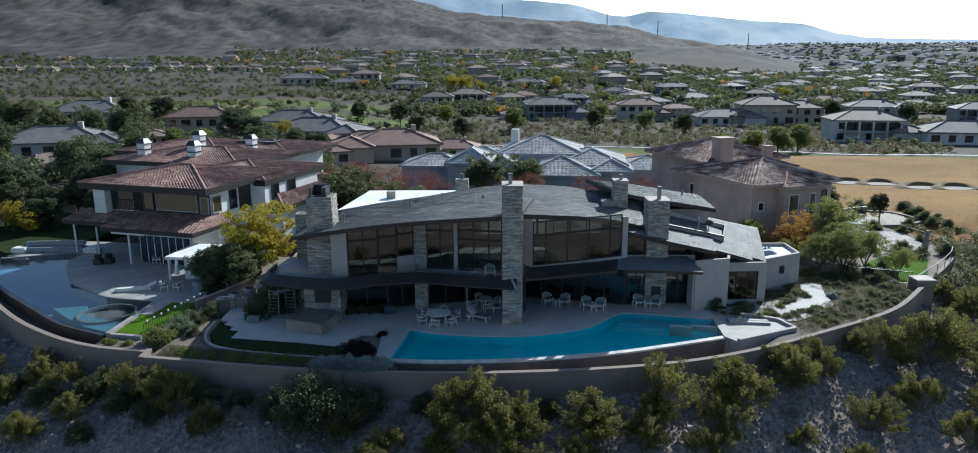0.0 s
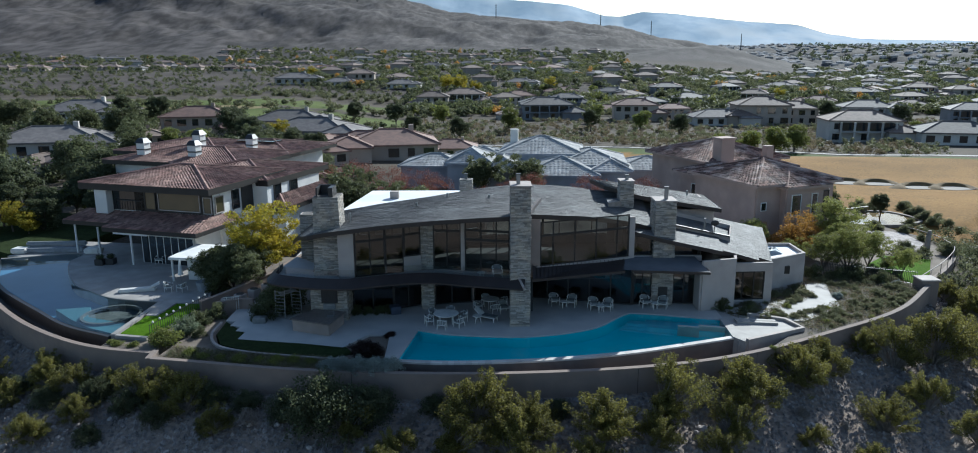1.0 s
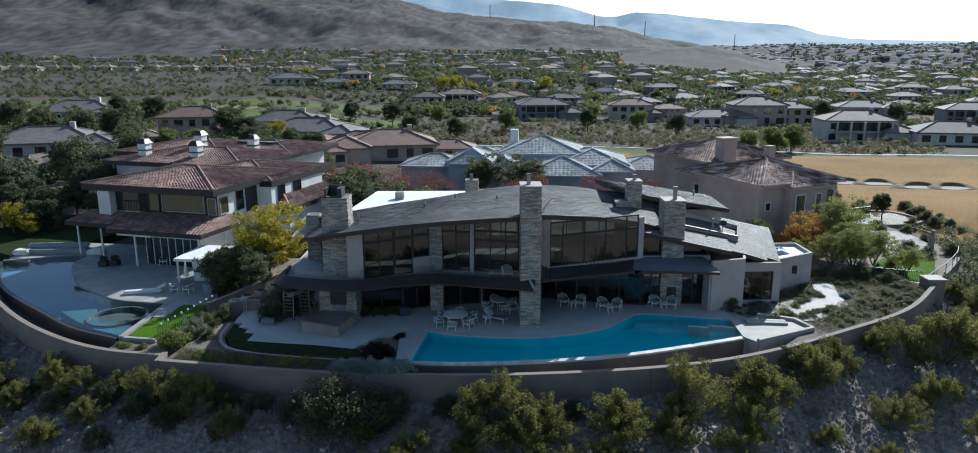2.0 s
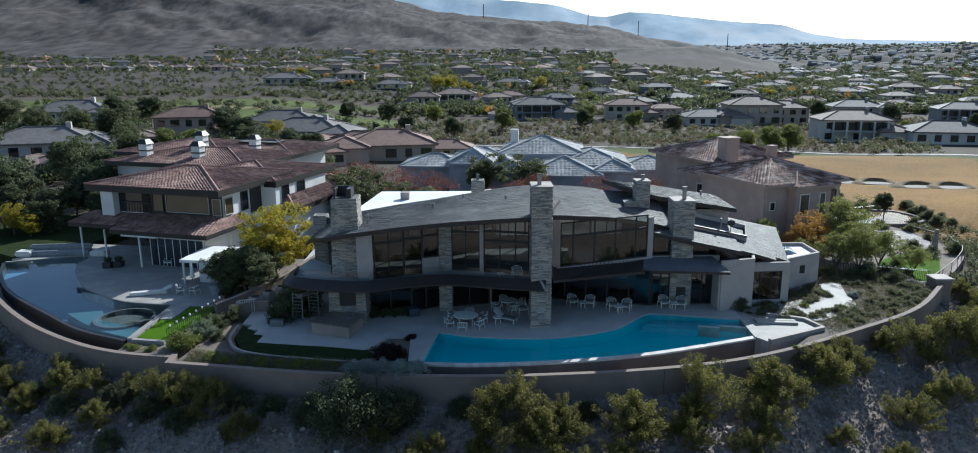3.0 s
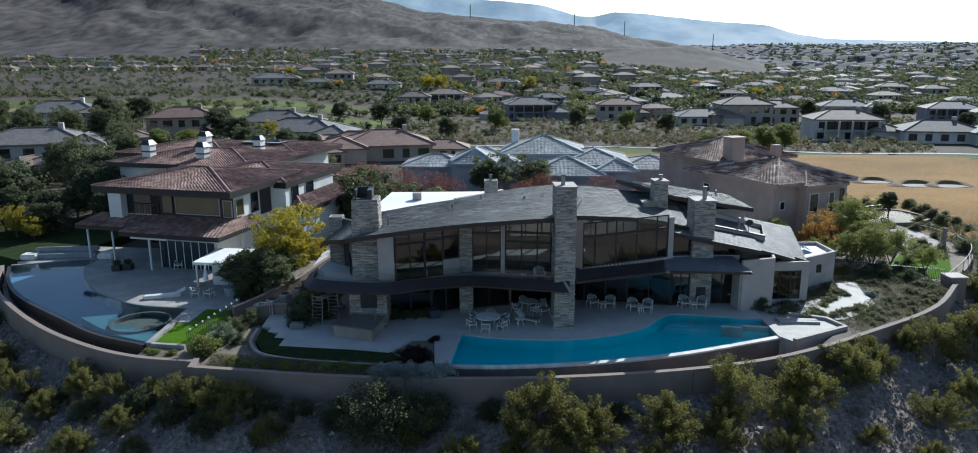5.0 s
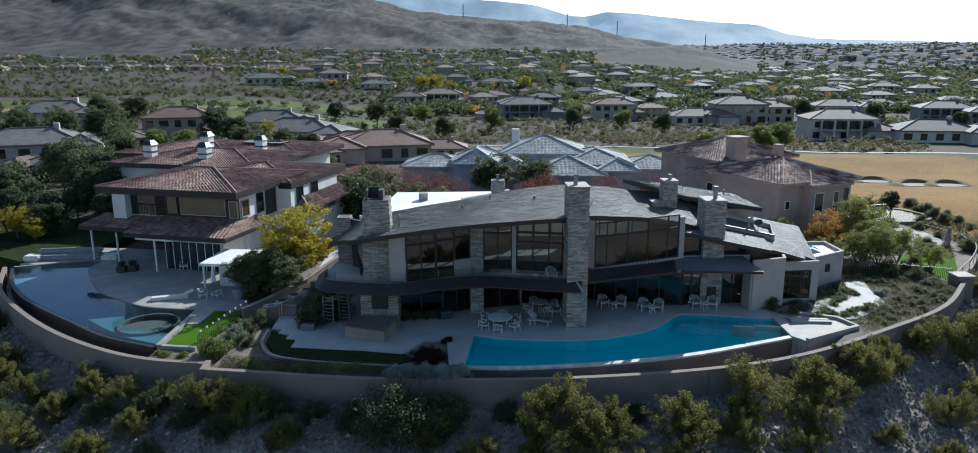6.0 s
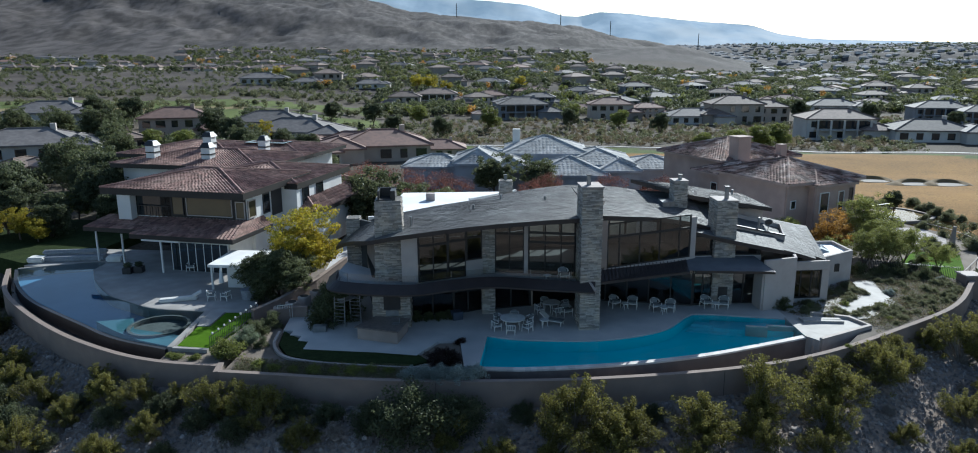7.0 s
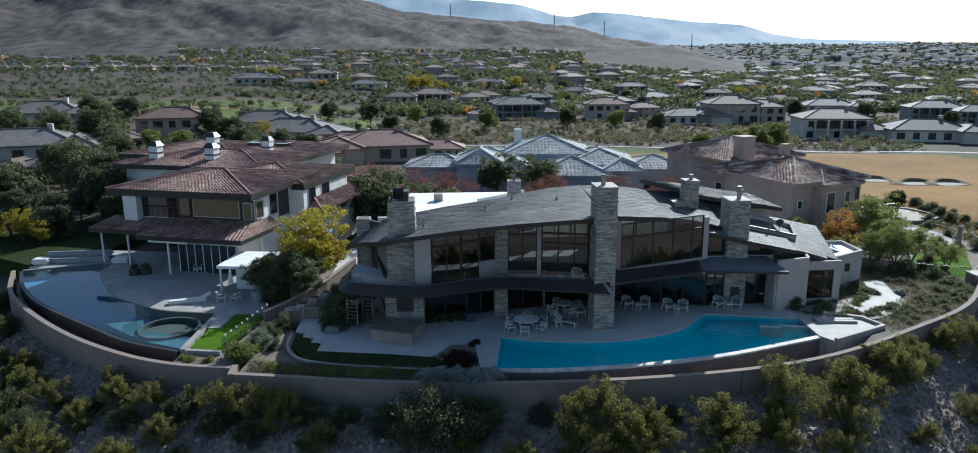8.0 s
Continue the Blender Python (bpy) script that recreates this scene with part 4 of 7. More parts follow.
fire = part("firebox", box(12.85, 13.6, 56.88, 56.97, 0.45, 1.55), M_DARKMETAL, H, "dark outdoor firebox opening")
wall_run(H, [(15.95, 57.2), (15.95, 55.5)], -0.1, 3.42, 0.25, M_STUCCO_L)
wall_run(H, [(15.95, 55.5), (18.8, 56.3), (19.1, 57.4)], -0.1, 4.15, 0.25, M_STUCCO_L, label="smooth pale tan stucco wall")
wall_run(H, [(19.0, 57.4), (22.3, 57.6)], 2.72, 3.45, 0.25, M_STUCCO_L, "lintel")
wall_run(H, [(19.0, 57.4), (22.3, 57.6)], -0.3, 0.28, 0.25, M_STUCCO_L, "sill_wall")
glazing(H, (19.1, 57.4), (21.7, 57.55), 0.28, 2.72, (0.3, 0.66), (), label="three-pane corner window")
wall_run(H, [(21.7, 57.6), (22.3, 57.7), (22.5, 59.3)], -0.3, 3.0, 0.25, M_STUCCO_L)
# annexe at the east end
wall_run(H, [(23.3, 60.9), (27.2, 63.1), (27.2, 66.5), (23.0, 66.5), (23.3, 60.9)], -0.5, 2.78, 0.28, M_STUCCO_L, "annexe_wall", "round-ended stucco annexe")
glazing(H, (22.5, 60.0), (23.3, 60.9), 0.0, 2.7, (), (), label="tall narrow glass door")
part("annexe_roof", prism([(23.2, 61.1), (27.1, 63.2), (27.1, 66.4), (23.1, 66.4)], 2.35, 2.5), M_MEMB, H, "pale flat annexe roof")
sk = bmesh.new()
for p in ((24.0, 62.8), (25.6, 63.6), (25.4, 65.0), (23.9, 64.4)):
    sk.verts.new((p[0], p[1], 2.55))
apex = sk.verts.new((24.8, 64.0, 3.15))
sk.verts.ensure_lookup_table()
for i in range(4):
    sk.faces.new((sk.verts[i], sk.verts[(i + 1) % 4], apex))
part("skylight", sk, M_GLASS_RAIL, H, "pyramid glass skylight")
part("annexe_window", box(25.0, 25.5, 61.72, 61.98, 1.2, 1.9), M_FRAME, H, "small square window")

# balcony with its sloping dark skirt
edge = spline([(-18.4, 56.4), (-18.0, 53.2), (-15.5, 51.9), (-11.8, 51.35), (-8.6, 52.4), (-5.6, 52.9), (-2.0, 52.0), (1.55, 51.2)], 6)
inner = offset(edge, 0.75)
bm = bmesh.new()
rows_ = []
for (x, y), (u, v) in zip(edge, inner):
    rows_.append([bm.verts.new((x, y, 3.08)), bm.verts.new((x, y, 3.2)), bm.verts.new((u, v, 3.78)), bm.verts.new((u, v, 3.05))])
for a, b in zip(rows_, rows_[1:]):
    for k in range(4):
        bm.faces.new((a[k], b[k], b[(k + 1) % 4], a[(k + 1) % 4]))
bm.faces.new(rows_[0])
bm.faces.new(rows_[-1][::-1])
bmesh.ops.recalc_face_normals(bm, faces=bm.faces)
balcony = part("balcony_skirt", bm, M_FASCIA, H, "dark brown metal skirt round the balcony")
deck = part("balcony_deck", prism(offset(edge, 0.5) + [(1.2, 55.0), (-2.9, 56.0), (-5.5, 56.5), (-11.0, 54.6), (-14.5, 57.0), (-17.5, 60.0)], 3.06, 3.34), M_PATIO, H, "grey balcony deck")
rail_line = offset(edge, 1.0)
for i in range(4, len(rail_line) - 1, 5):
    a, b = rail_line[i], rail_line[min(i + 5, len(rail_line) - 1)]
    g = bmesh.new()
    vv = [g.verts.new(v) for v in ((*a, 3.4), (*b, 3.4), (*b, 4.35), (*a, 4.35))]
    g.faces.new(vv)
    p = part("balustrade_pane", g, M_GLASS_RAIL, deck, "clear glass balustrade pane")
    p.visible_shadow = False
    part("balustrade_post", tube((*a, 3.34), (*a, 4.4), 0.02), M_METAL, deck)
part("skirt_end", beam((1.6, 51.25, 3.18), (1.05, 52.6, 3.95), 0.16, 0.3), M_CAP, H, "pale metal end of the balcony skirt")

# canopies over the ground storey, east
can = part("canopy", prism([(10.2, 54.8), (16.2, 54.1), (16.4, 57.4), (10.4, 57.2)], 3.42, 3.62), M_FASCIA, H, "dark brown canopy")
bm = bmesh.new()
vs_ = [bm.verts.new(v) for v in ((9.5, 54.85, 3.62), (16.15, 54.12, 3.625), (15.75, 57.3, 4.05), (9.9, 57.1, 4.05))]
bm.faces.new(vs_)
part("canopy_top", bm, M_CANOPY, can, "grey metal canopy top")
awn = bmesh.new()
for k in range(24):
    t = k / 23
    a = Vector((2.35, 52.6, 3.5)).lerp(Vector((9.6, 54.85, 3.62)), t)
    b = Vector((2.4, 54.1, 4.35)).lerp(Vector((9.9, 56.9, 4.05)), t)
    beam(a + Vector((0, 0, 0.03)), b + Vector((0, 0, 0.03)), 0.045, 0.05, awn)
aw = part("awning", prism([(2.3, 52.5), (9.7, 54.8), (9.7, 54.95), (2.3, 52.65)], 3.36, 3.56), M_FASCIA, H, "dark standing-seam metal awning")
awning_bm = bmesh.new()
q = [awning_bm.verts.new(v) for v in ((2.35, 52.6, 3.5), (9.7, 54.85, 3.6), (10.0, 57.0, 4.05), (2.4, 54.2, 4.35))]
awning_bm.faces.new(q)
part("awning_sheet", awning_bm, M_FASCIA, aw)
part("seams", awn, M_FASCIA, aw)

# ---- tiled hip roofs ----
def hip_roof(parent, x0, x1, y0, y1, z, pitch, over, m_tile, m_edge, tile=0.36, course=0.42, seed=1, tiles=True, fascia=0.45, crown=0.075):
    """A hipped roof over a plan rectangle, in the thing's own frame, with courses of rounded tiles and hip caps."""
    x0, x1, y0, y1 = x0 - over, x1 + over, y0 - over, y1 + over
    w, d = x1 - x0, y1 - y0
    half = min(w, d) / 2
    h = half * math.tan(radians(pitch))
    if w >= d:
        r0, r1 = (x0 + half, (y0 + y1) / 2, z + h), (x1 - half, (y0 + y1) / 2, z + h)
    else:
        r0, r1 = ((x0 + x1) / 2, y0 + half, z + h), ((x0 + x1) / 2, y1 - half, z + h)
    c = [(x0, y0, z), (x1, y0, z), (x1, y1, z), (x0, y1, z)]
    if w >= d:
        faces = [(c[0], c[1], r1, r0), (c[1], c[2], r1, r1), (c[2], c[3], r0, r1), (c[3], c[0], r0, r0)]
        hips = [(c[0], r0), (c[3], r0), (c[1], r1), (c[2], r1), (r0, r1)]
    else:
        faces = [(c[0], c[1], r0, r0), (c[1], c[2], r1, r0), (c[2], c[3], r1, r1), (c[3], c[0], r0, r1)]
        hips = [(c[0], r0), (c[1], r0), (c[2], r1), (c[3], r1), (r0, r1)]
    bm = bmesh.new()
    lo = [bm.verts.new((p[0], p[1], z - fascia)) for p in c]
    hi = [bm.verts.new(p) for p in c]
    a, b = bm.verts.new(r0), bm.verts.new(r1)
    bm.faces.new(lo[::-1])
    for i in range(4):
        bm.faces.new((lo[i], lo[(i + 1) % 4], hi[(i + 1) % 4], hi[i]))
    if w >= d:
        for f in ((hi[0], hi[1], b, a), (hi[1], hi[2], b), (hi[2], hi[3], a, b), (hi[3], hi[0], a)):
            bm.faces.new(f)
    else:
        for f in ((hi[0], hi[1], a), (hi[1], hi[2], b, a), (hi[2], hi[3], b), (hi[3], hi[0], a, b)):
            bm.faces.new(f)
    roof = part("roof", bm, m_edge if tiles else m_tile, parent)
    rng = random.Random(seed)
    if tiles:
        vs, fs = [], []
        for P, Q, S, R in faces:
            P, Q, S, R = (np.array(v, float) for v in (P, Q, S, R))
            slope = np.linalg.norm((R + S) / 2 - (P + Q) / 2)
            n = max(int(slope / course), 1)
            e = (Q - P) / np.linalg.norm(Q - P)
            upv = np.cross(e, (R + S) / 2 - (P + Q) / 2)
            upv = upv / np.linalg.norm(upv)
            if upv[2] < 0:
                upv = -upv
            for k in range(n):
                t0, t1 = k / n, min((k + 1.1) / n, 1)
                l0, q0 = P + (R - P) * t0, Q + (S - Q) * t0
                tm = (t0 + t1) / 2
                span = np.linalg.norm((Q + (S - Q) * tm) - (P + (R - P) * tm))
                m = max(int(span / tile), 1)
                l1, q1 = P + (R - P) * t1, Q + (S - Q) * t1
                off = rng.uniform(0, 0.4) / m
                for j in range(m):
                    a0, a1 = (j + off * 0) / m, (j + 1) / m
                    lift = 0.05 + rng.uniform(-0.012, 0.02)
                    p00, p01 = l0 + (q0 - l0) * a0, l0 + (q0 - l0) * a1
                    p10, p11 = l1 + (q1 - l1) * a0, l1 + (q1 - l1) * a1
                    m0, m1 = (p00 + p01) / 2, (p10 + p11) / 2
                    i = len(vs)
                    vs += [p00 + upv * lift * 0.4, m0 + upv * (lift + crown), p01 + upv * lift * 0.4, p10 + upv * 0.005, m1 + upv * crown, p11 + upv * 0.005]
                    fs += [(i, i + 1, i + 4, i + 3), (i + 1, i + 2, i + 5, i + 4), (i, i + 2, i + 1)]
        tl = part("tiles", mesh_from("tiles", vs, fs), m_tile, roof)
        tl["kind"] = "stuff"
    cap = bmesh.new()
    for p, q in hips:
        if (Vector(q) - Vector(p)).length > 0.3:
            tube(Vector(p) + Vector((0, 0, 0.06)), Vector(q) + Vector((0, 0, 0.08)), 0.13, n=6, bm=cap)
    part("ridge_cap", cap, m_tile, roof)
    return roof


def plain_window(parent, x0, x1, y, z0, z1, frame_m, glass, side="y", name="window", inset=0.05, t=0.08):
    """A framed window set on a wall of constant y (or x)."""
    def bx(a0, a1, b0, b1, d0, d1):
        return box(a0, a1, y + d0, y + d1, b0, b1) if side == "y" else box(y + d0, y + d1, a0, a1, b0, b1)
    fr = bmesh.new()
    for a0, a1, b0, b1 in ((x0, x1, z0, z0 + t), (x0, x1, z1 - t, z1), (x0, x0 + t, z0 + t, z1 - t), (x1 - t, x1, z0 + t, z1 - t)):
        r = bx(a0, a1, b0, b1, -0.06, 0.06)
        me = bpy.data.meshes.new("x")
        r.to_mesh(me)
        r.free()
        fr.from_mesh(me)
        bpy.data.meshes.remove(me)
    w = part(name, fr, frame_m, parent)
    part("pane", bx(x0 + t, x1 - t, z0 + t, z1 - t, -0.015, 0.015), glass, w)
    return w


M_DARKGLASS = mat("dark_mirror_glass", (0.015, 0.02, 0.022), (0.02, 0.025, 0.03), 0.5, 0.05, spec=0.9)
M_GOLDGLASS = mat("bronze_mirror_glass", (0.10, 0.085, 0.045), (0.08, 0.07, 0.04), 0.4, 0.12, spec=0.9)
M_TRIM = mat("dark_brown_trim", (0.022, 0.019, 0.018), None, 2, 0.5)
M_PINK = mat("pink_tan_stucco", (0.47, 0.355, 0.305), (0.41, 0.31, 0.265), 0.8, 0.9, 0.1, 30)
M_BLUEGREY = mat("blue_grey_stucco", (0.36, 0.385, 0.43), (0.32, 0.34, 0.38), 0.8, 0.9, 0.1, 30)

# ---- the white villa with red tiles ----
villa = thing("white_villa", -28.1, 68.4, -0.2, "white stucco villa with red clay tile roofs and dark trim", "house", rz=-16.3)
V = villa


def storey(parent, x0, x1, y0, y1, z0, z1, material, name="wall", label=""):
    bm = bmesh.new()
    sweep_wall([(x0, y0), (x1, y0), (x1, y1), (x0, y1), (x0, y0)], 0.25, z0, z1, bm)
    return part(name, bm, material, parent, label)


# front block: upper storey set over a glazed ground storey
storey(V, -15.2, -1.0, 2.1, 11.0, 4.6, 7.5, M_WHITE)
part("wall_band", box(-10.2, -0.86, 1.90, 1.96, 4.9, 7.4), M_TRIM, V, "dark brown wall panel")
plain_window(V, -7.3, -2.3, 1.86, 5.1, 7.2, M_STUCCO_L, M_GOLDGLASS)
plain_window(V, -1.95, -0.95, 1.86, 5.0, 6.7, M_STUCCO_L, M_GOLDGLASS)
plain_window(V, 2.25, 3.6, -0.83, 5.0, 6.7, M_STUCCO_L, M_GOLDGLASS, side="x")
plain_window(V, -8.9, -7.6, 1.86, 5.1, 7.1, M_TRIM, M_GOLDGLASS)
# a flat dark sheet stands in for the shade inside the loggia
part("loggia", box(-15.0, -9.1, 1.9, 1.98, 4.9, 7.3), M_DARKGLASS, V, "dark sheet for the shade inside the open loggia")
part("pillar", box(-14.4, -12.9, 1.0, 1.85, 4.6, 7.4, bevel=0.02), M_WHITE, V, "broad white stucco pillar")
part("railing", box(-12.8, -9.2, 1.7, 1.75, 5.9, 5.98), M_DARKMETAL, V)
for k in range(6):
    part("baluster", box(-12.7 + 0.68 * k, -12.66 + 0.68 * k, 1.70, 1.75, 4.9, 5.9), M_DARKMETAL, V)
hip_roof(V, -15.2, -1.1, 1.5, 13.7, 7.72, 9.5, 0.8, M_TILE_RED, M_TRIM, seed=2, fascia=0.62)
# ground storey with its pent roof
storey(V, -7.3, -1.3, -0.65, 9.0, 0.2, 3.6, M_WHITE)
gw = part("glass_wall", box(-7.3, -1.3, -0.92, -0.84, 3.12, 3.2), M_WHITE, V, "white-framed folding glass wall")
part("sill", box(-7.3, -1.3, -0.92, -0.84, 0.28, 0.36), M_WHITE, gw)
for k in range(8):
    x = -7.3 + 6.0 * k / 7
    part("mullion", box(x - 0.03, x + 0.03, -0.93, -0.83, 0.3, 3.2), M_WHITE, gw)
for k in range(7):
    x = -7.27 + 6.0 * k / 7
    part("pane", box(x, x + 0.80, -0.89, -0.87, 0.36, 3.12), M_DARKGLASS, gw)
pent = bmesh.new()
ring0 = [(-17.4, -0.5, 4.0), (-10.8, -0.5, 4.0), (-10.8, -2.2, 4.0), (0.1, -2.2, 4.0), (0.1, 5.0, 4.0)]
ring1 = [(-16.4, 2.1, 4.78), (-10.8, 2.1, 4.78), (-9.2, 2.1, 4.85), (-1.0, 2.1, 4.85), (-1.0, 5.0, 4.85)]
lo = [pent.verts.new((p[0], p[1], p[2] - 0.4)) for p in ring0]
mi = [pent.verts.new(p) for p in ring0]
hi = [pent.verts.new(p) for p in ring1]
for i in range(4):
    pent.faces.new((lo[i], lo[i + 1], mi[i + 1], mi[i]))
    pent.faces.new((mi[i], mi[i + 1], hi[i + 1], hi[i]))
    pent.faces.new((lo[i + 1], lo[i], hi[i], hi[i + 1]))
pr = part("pent_roof", pent, M_TRIM, V, "dark tiled pent roof with deep fascia")


def tile_field(parent, P, Q, S, R, m_tile, seed, tile=0.36, course=0.42):
    rng = random.Random(seed)
    P, Q, S, R = (np.array(v, float) for v in (P, Q, S, R))
    n = max(int(np.linalg.norm(R - P) / course), 1)
    vs, fs = [], []
    for k in range(n):
        t0, t1 = k / n, min((k + 1.1) / n, 1)
        l0, q0, l1, q1 = P + (R - P) * t0, Q + (S - Q) * t0, P + (R - P) * t1, Q + (S - Q) * t1
        m = max(int(np.linalg.norm(q0 - l0) / tile), 1)
        for j in range(m):
            a0, a1 = j / m, (j + 1) / m
            lift = 0.06 + rng.uniform(-0.012, 0.02)
            p00, p01, p10, p11 = l0 + (q0 - l0) * a0, l0 + (q0 - l0) * a1, l1 + (q1 - l1) * a0, l1 + (q1 - l1) * a1
            i = len(vs)
            z = np.array([0, 0, 1.0])
            vs += [p00 + z * 0.02, (p00 + p01) / 2 + z * (lift + 0.07), p01 + z * 0.02, p10 + z * 0.006, (p10 + p11) / 2 + z * 0.075, p11 + z * 0.006]
            fs += [(i, i + 1, i + 4, i + 3), (i + 1, i + 2, i + 5, i + 4), (i, i + 2, i + 1)]
    tl = part("tiles", mesh_from("tiles", vs, fs), m_tile, parent)
    tl["kind"] = "stuff"


for i in (0, 1, 2, 3):
    tile_field(pr, ring0[i], ring0[i + 1], ring1[i + 1], ring1[i], M_TILE_RED, 20 + i)
for x, y in ((-13.4, -0.1), (-7.6, -2.0), (-16.6, 0.2)):
    part("post", box(x - 0.07, x + 0.07, y - 0.07, y + 0.07, 0.2, 3.4), M_WHITE, V, "slim white steel post")
part("porch_beam", box(-9.6, -5.6, -2.1, -1.95, 3.4, 3.58), M_WHITE, V)
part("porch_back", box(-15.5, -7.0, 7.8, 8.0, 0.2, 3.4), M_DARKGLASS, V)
# east side
storey(V, -1.0, 0.6, 9.0, 20.0, 0.2, 7.2, M_WHITE)
storey(V, -3.0, -1.0, 3.2, 9.0, 0.2, 7.3, M_WHITE)
plain_window(V, 5.0, 6.2, -0.83, 4.9, 6.9, M_TRIM, M_DARKGLASS, side="x")
plain_window(V, 10.2, 11.6, 0.78, 4.6, 6.7, M_TRIM, M_DARKGLASS, side="x")
plain_window(V, 13.4, 15.0, 0.78, 4.6, 6.7, M_TRIM, M_DARKGLASS, side="x")
part("wall_panel", box(-0.84, -0.78, 6.6, 8.6, 4.4, 7.3), M_TRIM, V)
hip_roof(V, -12.0, 0.2, 9.6, 21.5, 7.32, 9.5, 0.7, M_TILE_RED, M_TRIM, seed=3, fascia=0.6)
storey(V, -27.6, -13.0, 18.2, 30.0, 0.0, 7.2, M_WHITE)
hip_roof(V, -28.0, -9.0, 17.8, 30.4, 7.45, 9.5, 0.7, M_TILE_RED, M_TRIM, seed=4, fascia=0.5)
hip_roof(V, -33.0, -17.0, 25.0, 38.0, 7.6, 9.5, 0.7, M_TILE_RED, M_TRIM, seed=5)
storey(V, -32.4, -17.6, 25.6, 37.4, 0.0, 7.4, M_WHITE)
hip_roof(V, -24.0, -9.0, 29.0, 41.0, 7.4, 9.5, 0.7, M_TILE_RED, M_TRIM, seed=6)
storey(V, -23.0, -10.0, 29.6, 40.0, 0.0, 7.2, M_WHITE)
storey(V, 0.5, 2.0, 10.0, 24.0, 0.0, 4.3, M_WHITE)
hip_roof(V, -2.6, 2.0, 10.0, 25.0, 4.4, 28, 0.7, M_TILE_RED, M_TRIM, seed=7)
for x, y, z, s in ((-24.6, 20.0, 8.2, 1.0), (-17.0, 20.3, 8.1, 1.0), (-19.7, 24.8, 8.9, 1.0), (-13.8, 28.0, 8.2, 0.9)):
    ch = part("chimney", box(x - 0.6 * s, x + 0.6 * s, y - 0.6, y + 0.6, z - 1.5, z + 1.25, bevel=0.03), M_WHITE, V, "white stucco chimney with a dark hood")
    hood = bmesh.new()
    r = bmesh.ops.create_cone(hood, cap_ends=True, segments=4, radius1=1.05 * s, radius2=0.55 * s, depth=0.6)
    bmesh.ops.rotate(hood, verts=r["verts"], cent=(0, 0, 0), matrix=Matrix.Rotation(radians(45), 3, "Z"))
    bmesh.ops.translate(hood, verts=r["verts"], vec=(x, y, z + 1.55))
    part("hood", hood, M_DARKMETAL, ch)
    part("band", box(x - 0.66 * s, x + 0.66 * s, y - 0.66, y + 0.66, z + 0.35, z + 0.5), M_TRIM, ch)
for x, y in ((-19.6, 34.0), (-17.5, 34.0), (-15.4, 34.0)):
    part("solar_panel", box(x, x + 1.9, y - 1.4, y + 1.2, 8.42, 8.52), M_DARKGLASS, V, "dark glass solar panel")
# white pavilion roof beside the terrace
kiosk = thing("garden_pavilion", -27.7, 65.1, 0.2, "small flat-roofed white outdoor kitchen pavilion", "pavilion", rz=-8.0)
part("roof", box(-1.9, 1.9, -2.5, 2.5, 2.05, 2.3, bevel=0.03), M_WHITE, kiosk, "flat white roof slab")
part("counter", box(-0.6, 1.7, -1.6, 2.2, 0.0, 2.05, bevel=0.02), M_WHITE, kiosk)
part("post", box(-1.75, -1.6, -2.3, -2.15, 0.0, 2.05), M_WHITE, kiosk)
part("post", box(1.6, 1.75, -2.3, -2.15, 0.0, 2.05), M_WHITE, kiosk)

# ---- terrace and infinity pool of the white villa ----
VP_OUT = spline([(-28.75, 50.05), (-33.2, 52.3), (-37.3, 55.6), (-43.9, 61.3), (-48.0, 66.4), (-50.6, 71.0)], 8)
VP_IN = spline([(-50.6, 71.0), (-43.6, 73.0), (-42.8, 69.8), (-41.2, 66.6), (-38.2, 62.4), (-36.0, 60.6), (-32.9, 58.5), (-28.55, 57.5)], 8)
# floor blue also carries the sky's reflection, painted into the plaster
M_POOL2 = mat("sky_tinted_pool_plaster", (0.10, 0.23, 0.38), (0.085, 0.20, 0.34), 0.5, 0.7)
vpool = thing("villa_pool", -38.0, 60.0, -1.8, "curved infinity pool mirroring the sky with a dark tiled weir", "pool", world_coords=True)
ring2 = VP_OUT + VP_IN[1:]
part("pool_floor", prism(ring2, -1.9, -0.75), M_POOL2, vpool)
part("weir_wall", sweep_wall(offset(VP_OUT, 0.15), 0.3, -1.85, 0.1), M_DARKMETAL, vpool, "black tiled weir")
part("trough", sweep_wall(offset(VP_OUT, 0.48), 0.35, -1.85, -0.9), M_DARKMETAL, vpool, "dark overflow trough")
wt = part("water", sheet(ring2, 0.13), water_mat("villa_pool_water", (0.65, 0.85, 0.92)), vpool)
wt.visible_shadow = False
part("pool_side", sweep_wall(VP_IN, 0.2, -1.9, 0.19), M_PALE, vpool)
part("pool_side", sweep_wall([(-28.6, 50.0), (-28.35, 57.5)], 0.4, -1.9, 0.21), M_PALE, vpool, "pale coping at the pool's straight end")
spa = [(-31.2 + 2.15 * math.cos(a), 54.9 + 2.15 * math.sin(a)) for a in np.linspace(0, 2 * math.pi, 41)]
# the spa's dark colour includes the reflection of dark trees
spa_rim = part("spa_rim", sweep_wall(spa, 0.22, -1.0, 0.04), M_STONE_CORE, vpool, "round spa rim just under the water")
part("spa_bench", prism(spa[:-1], -1.0, -0.3), M_STONE_CORE, spa_rim)
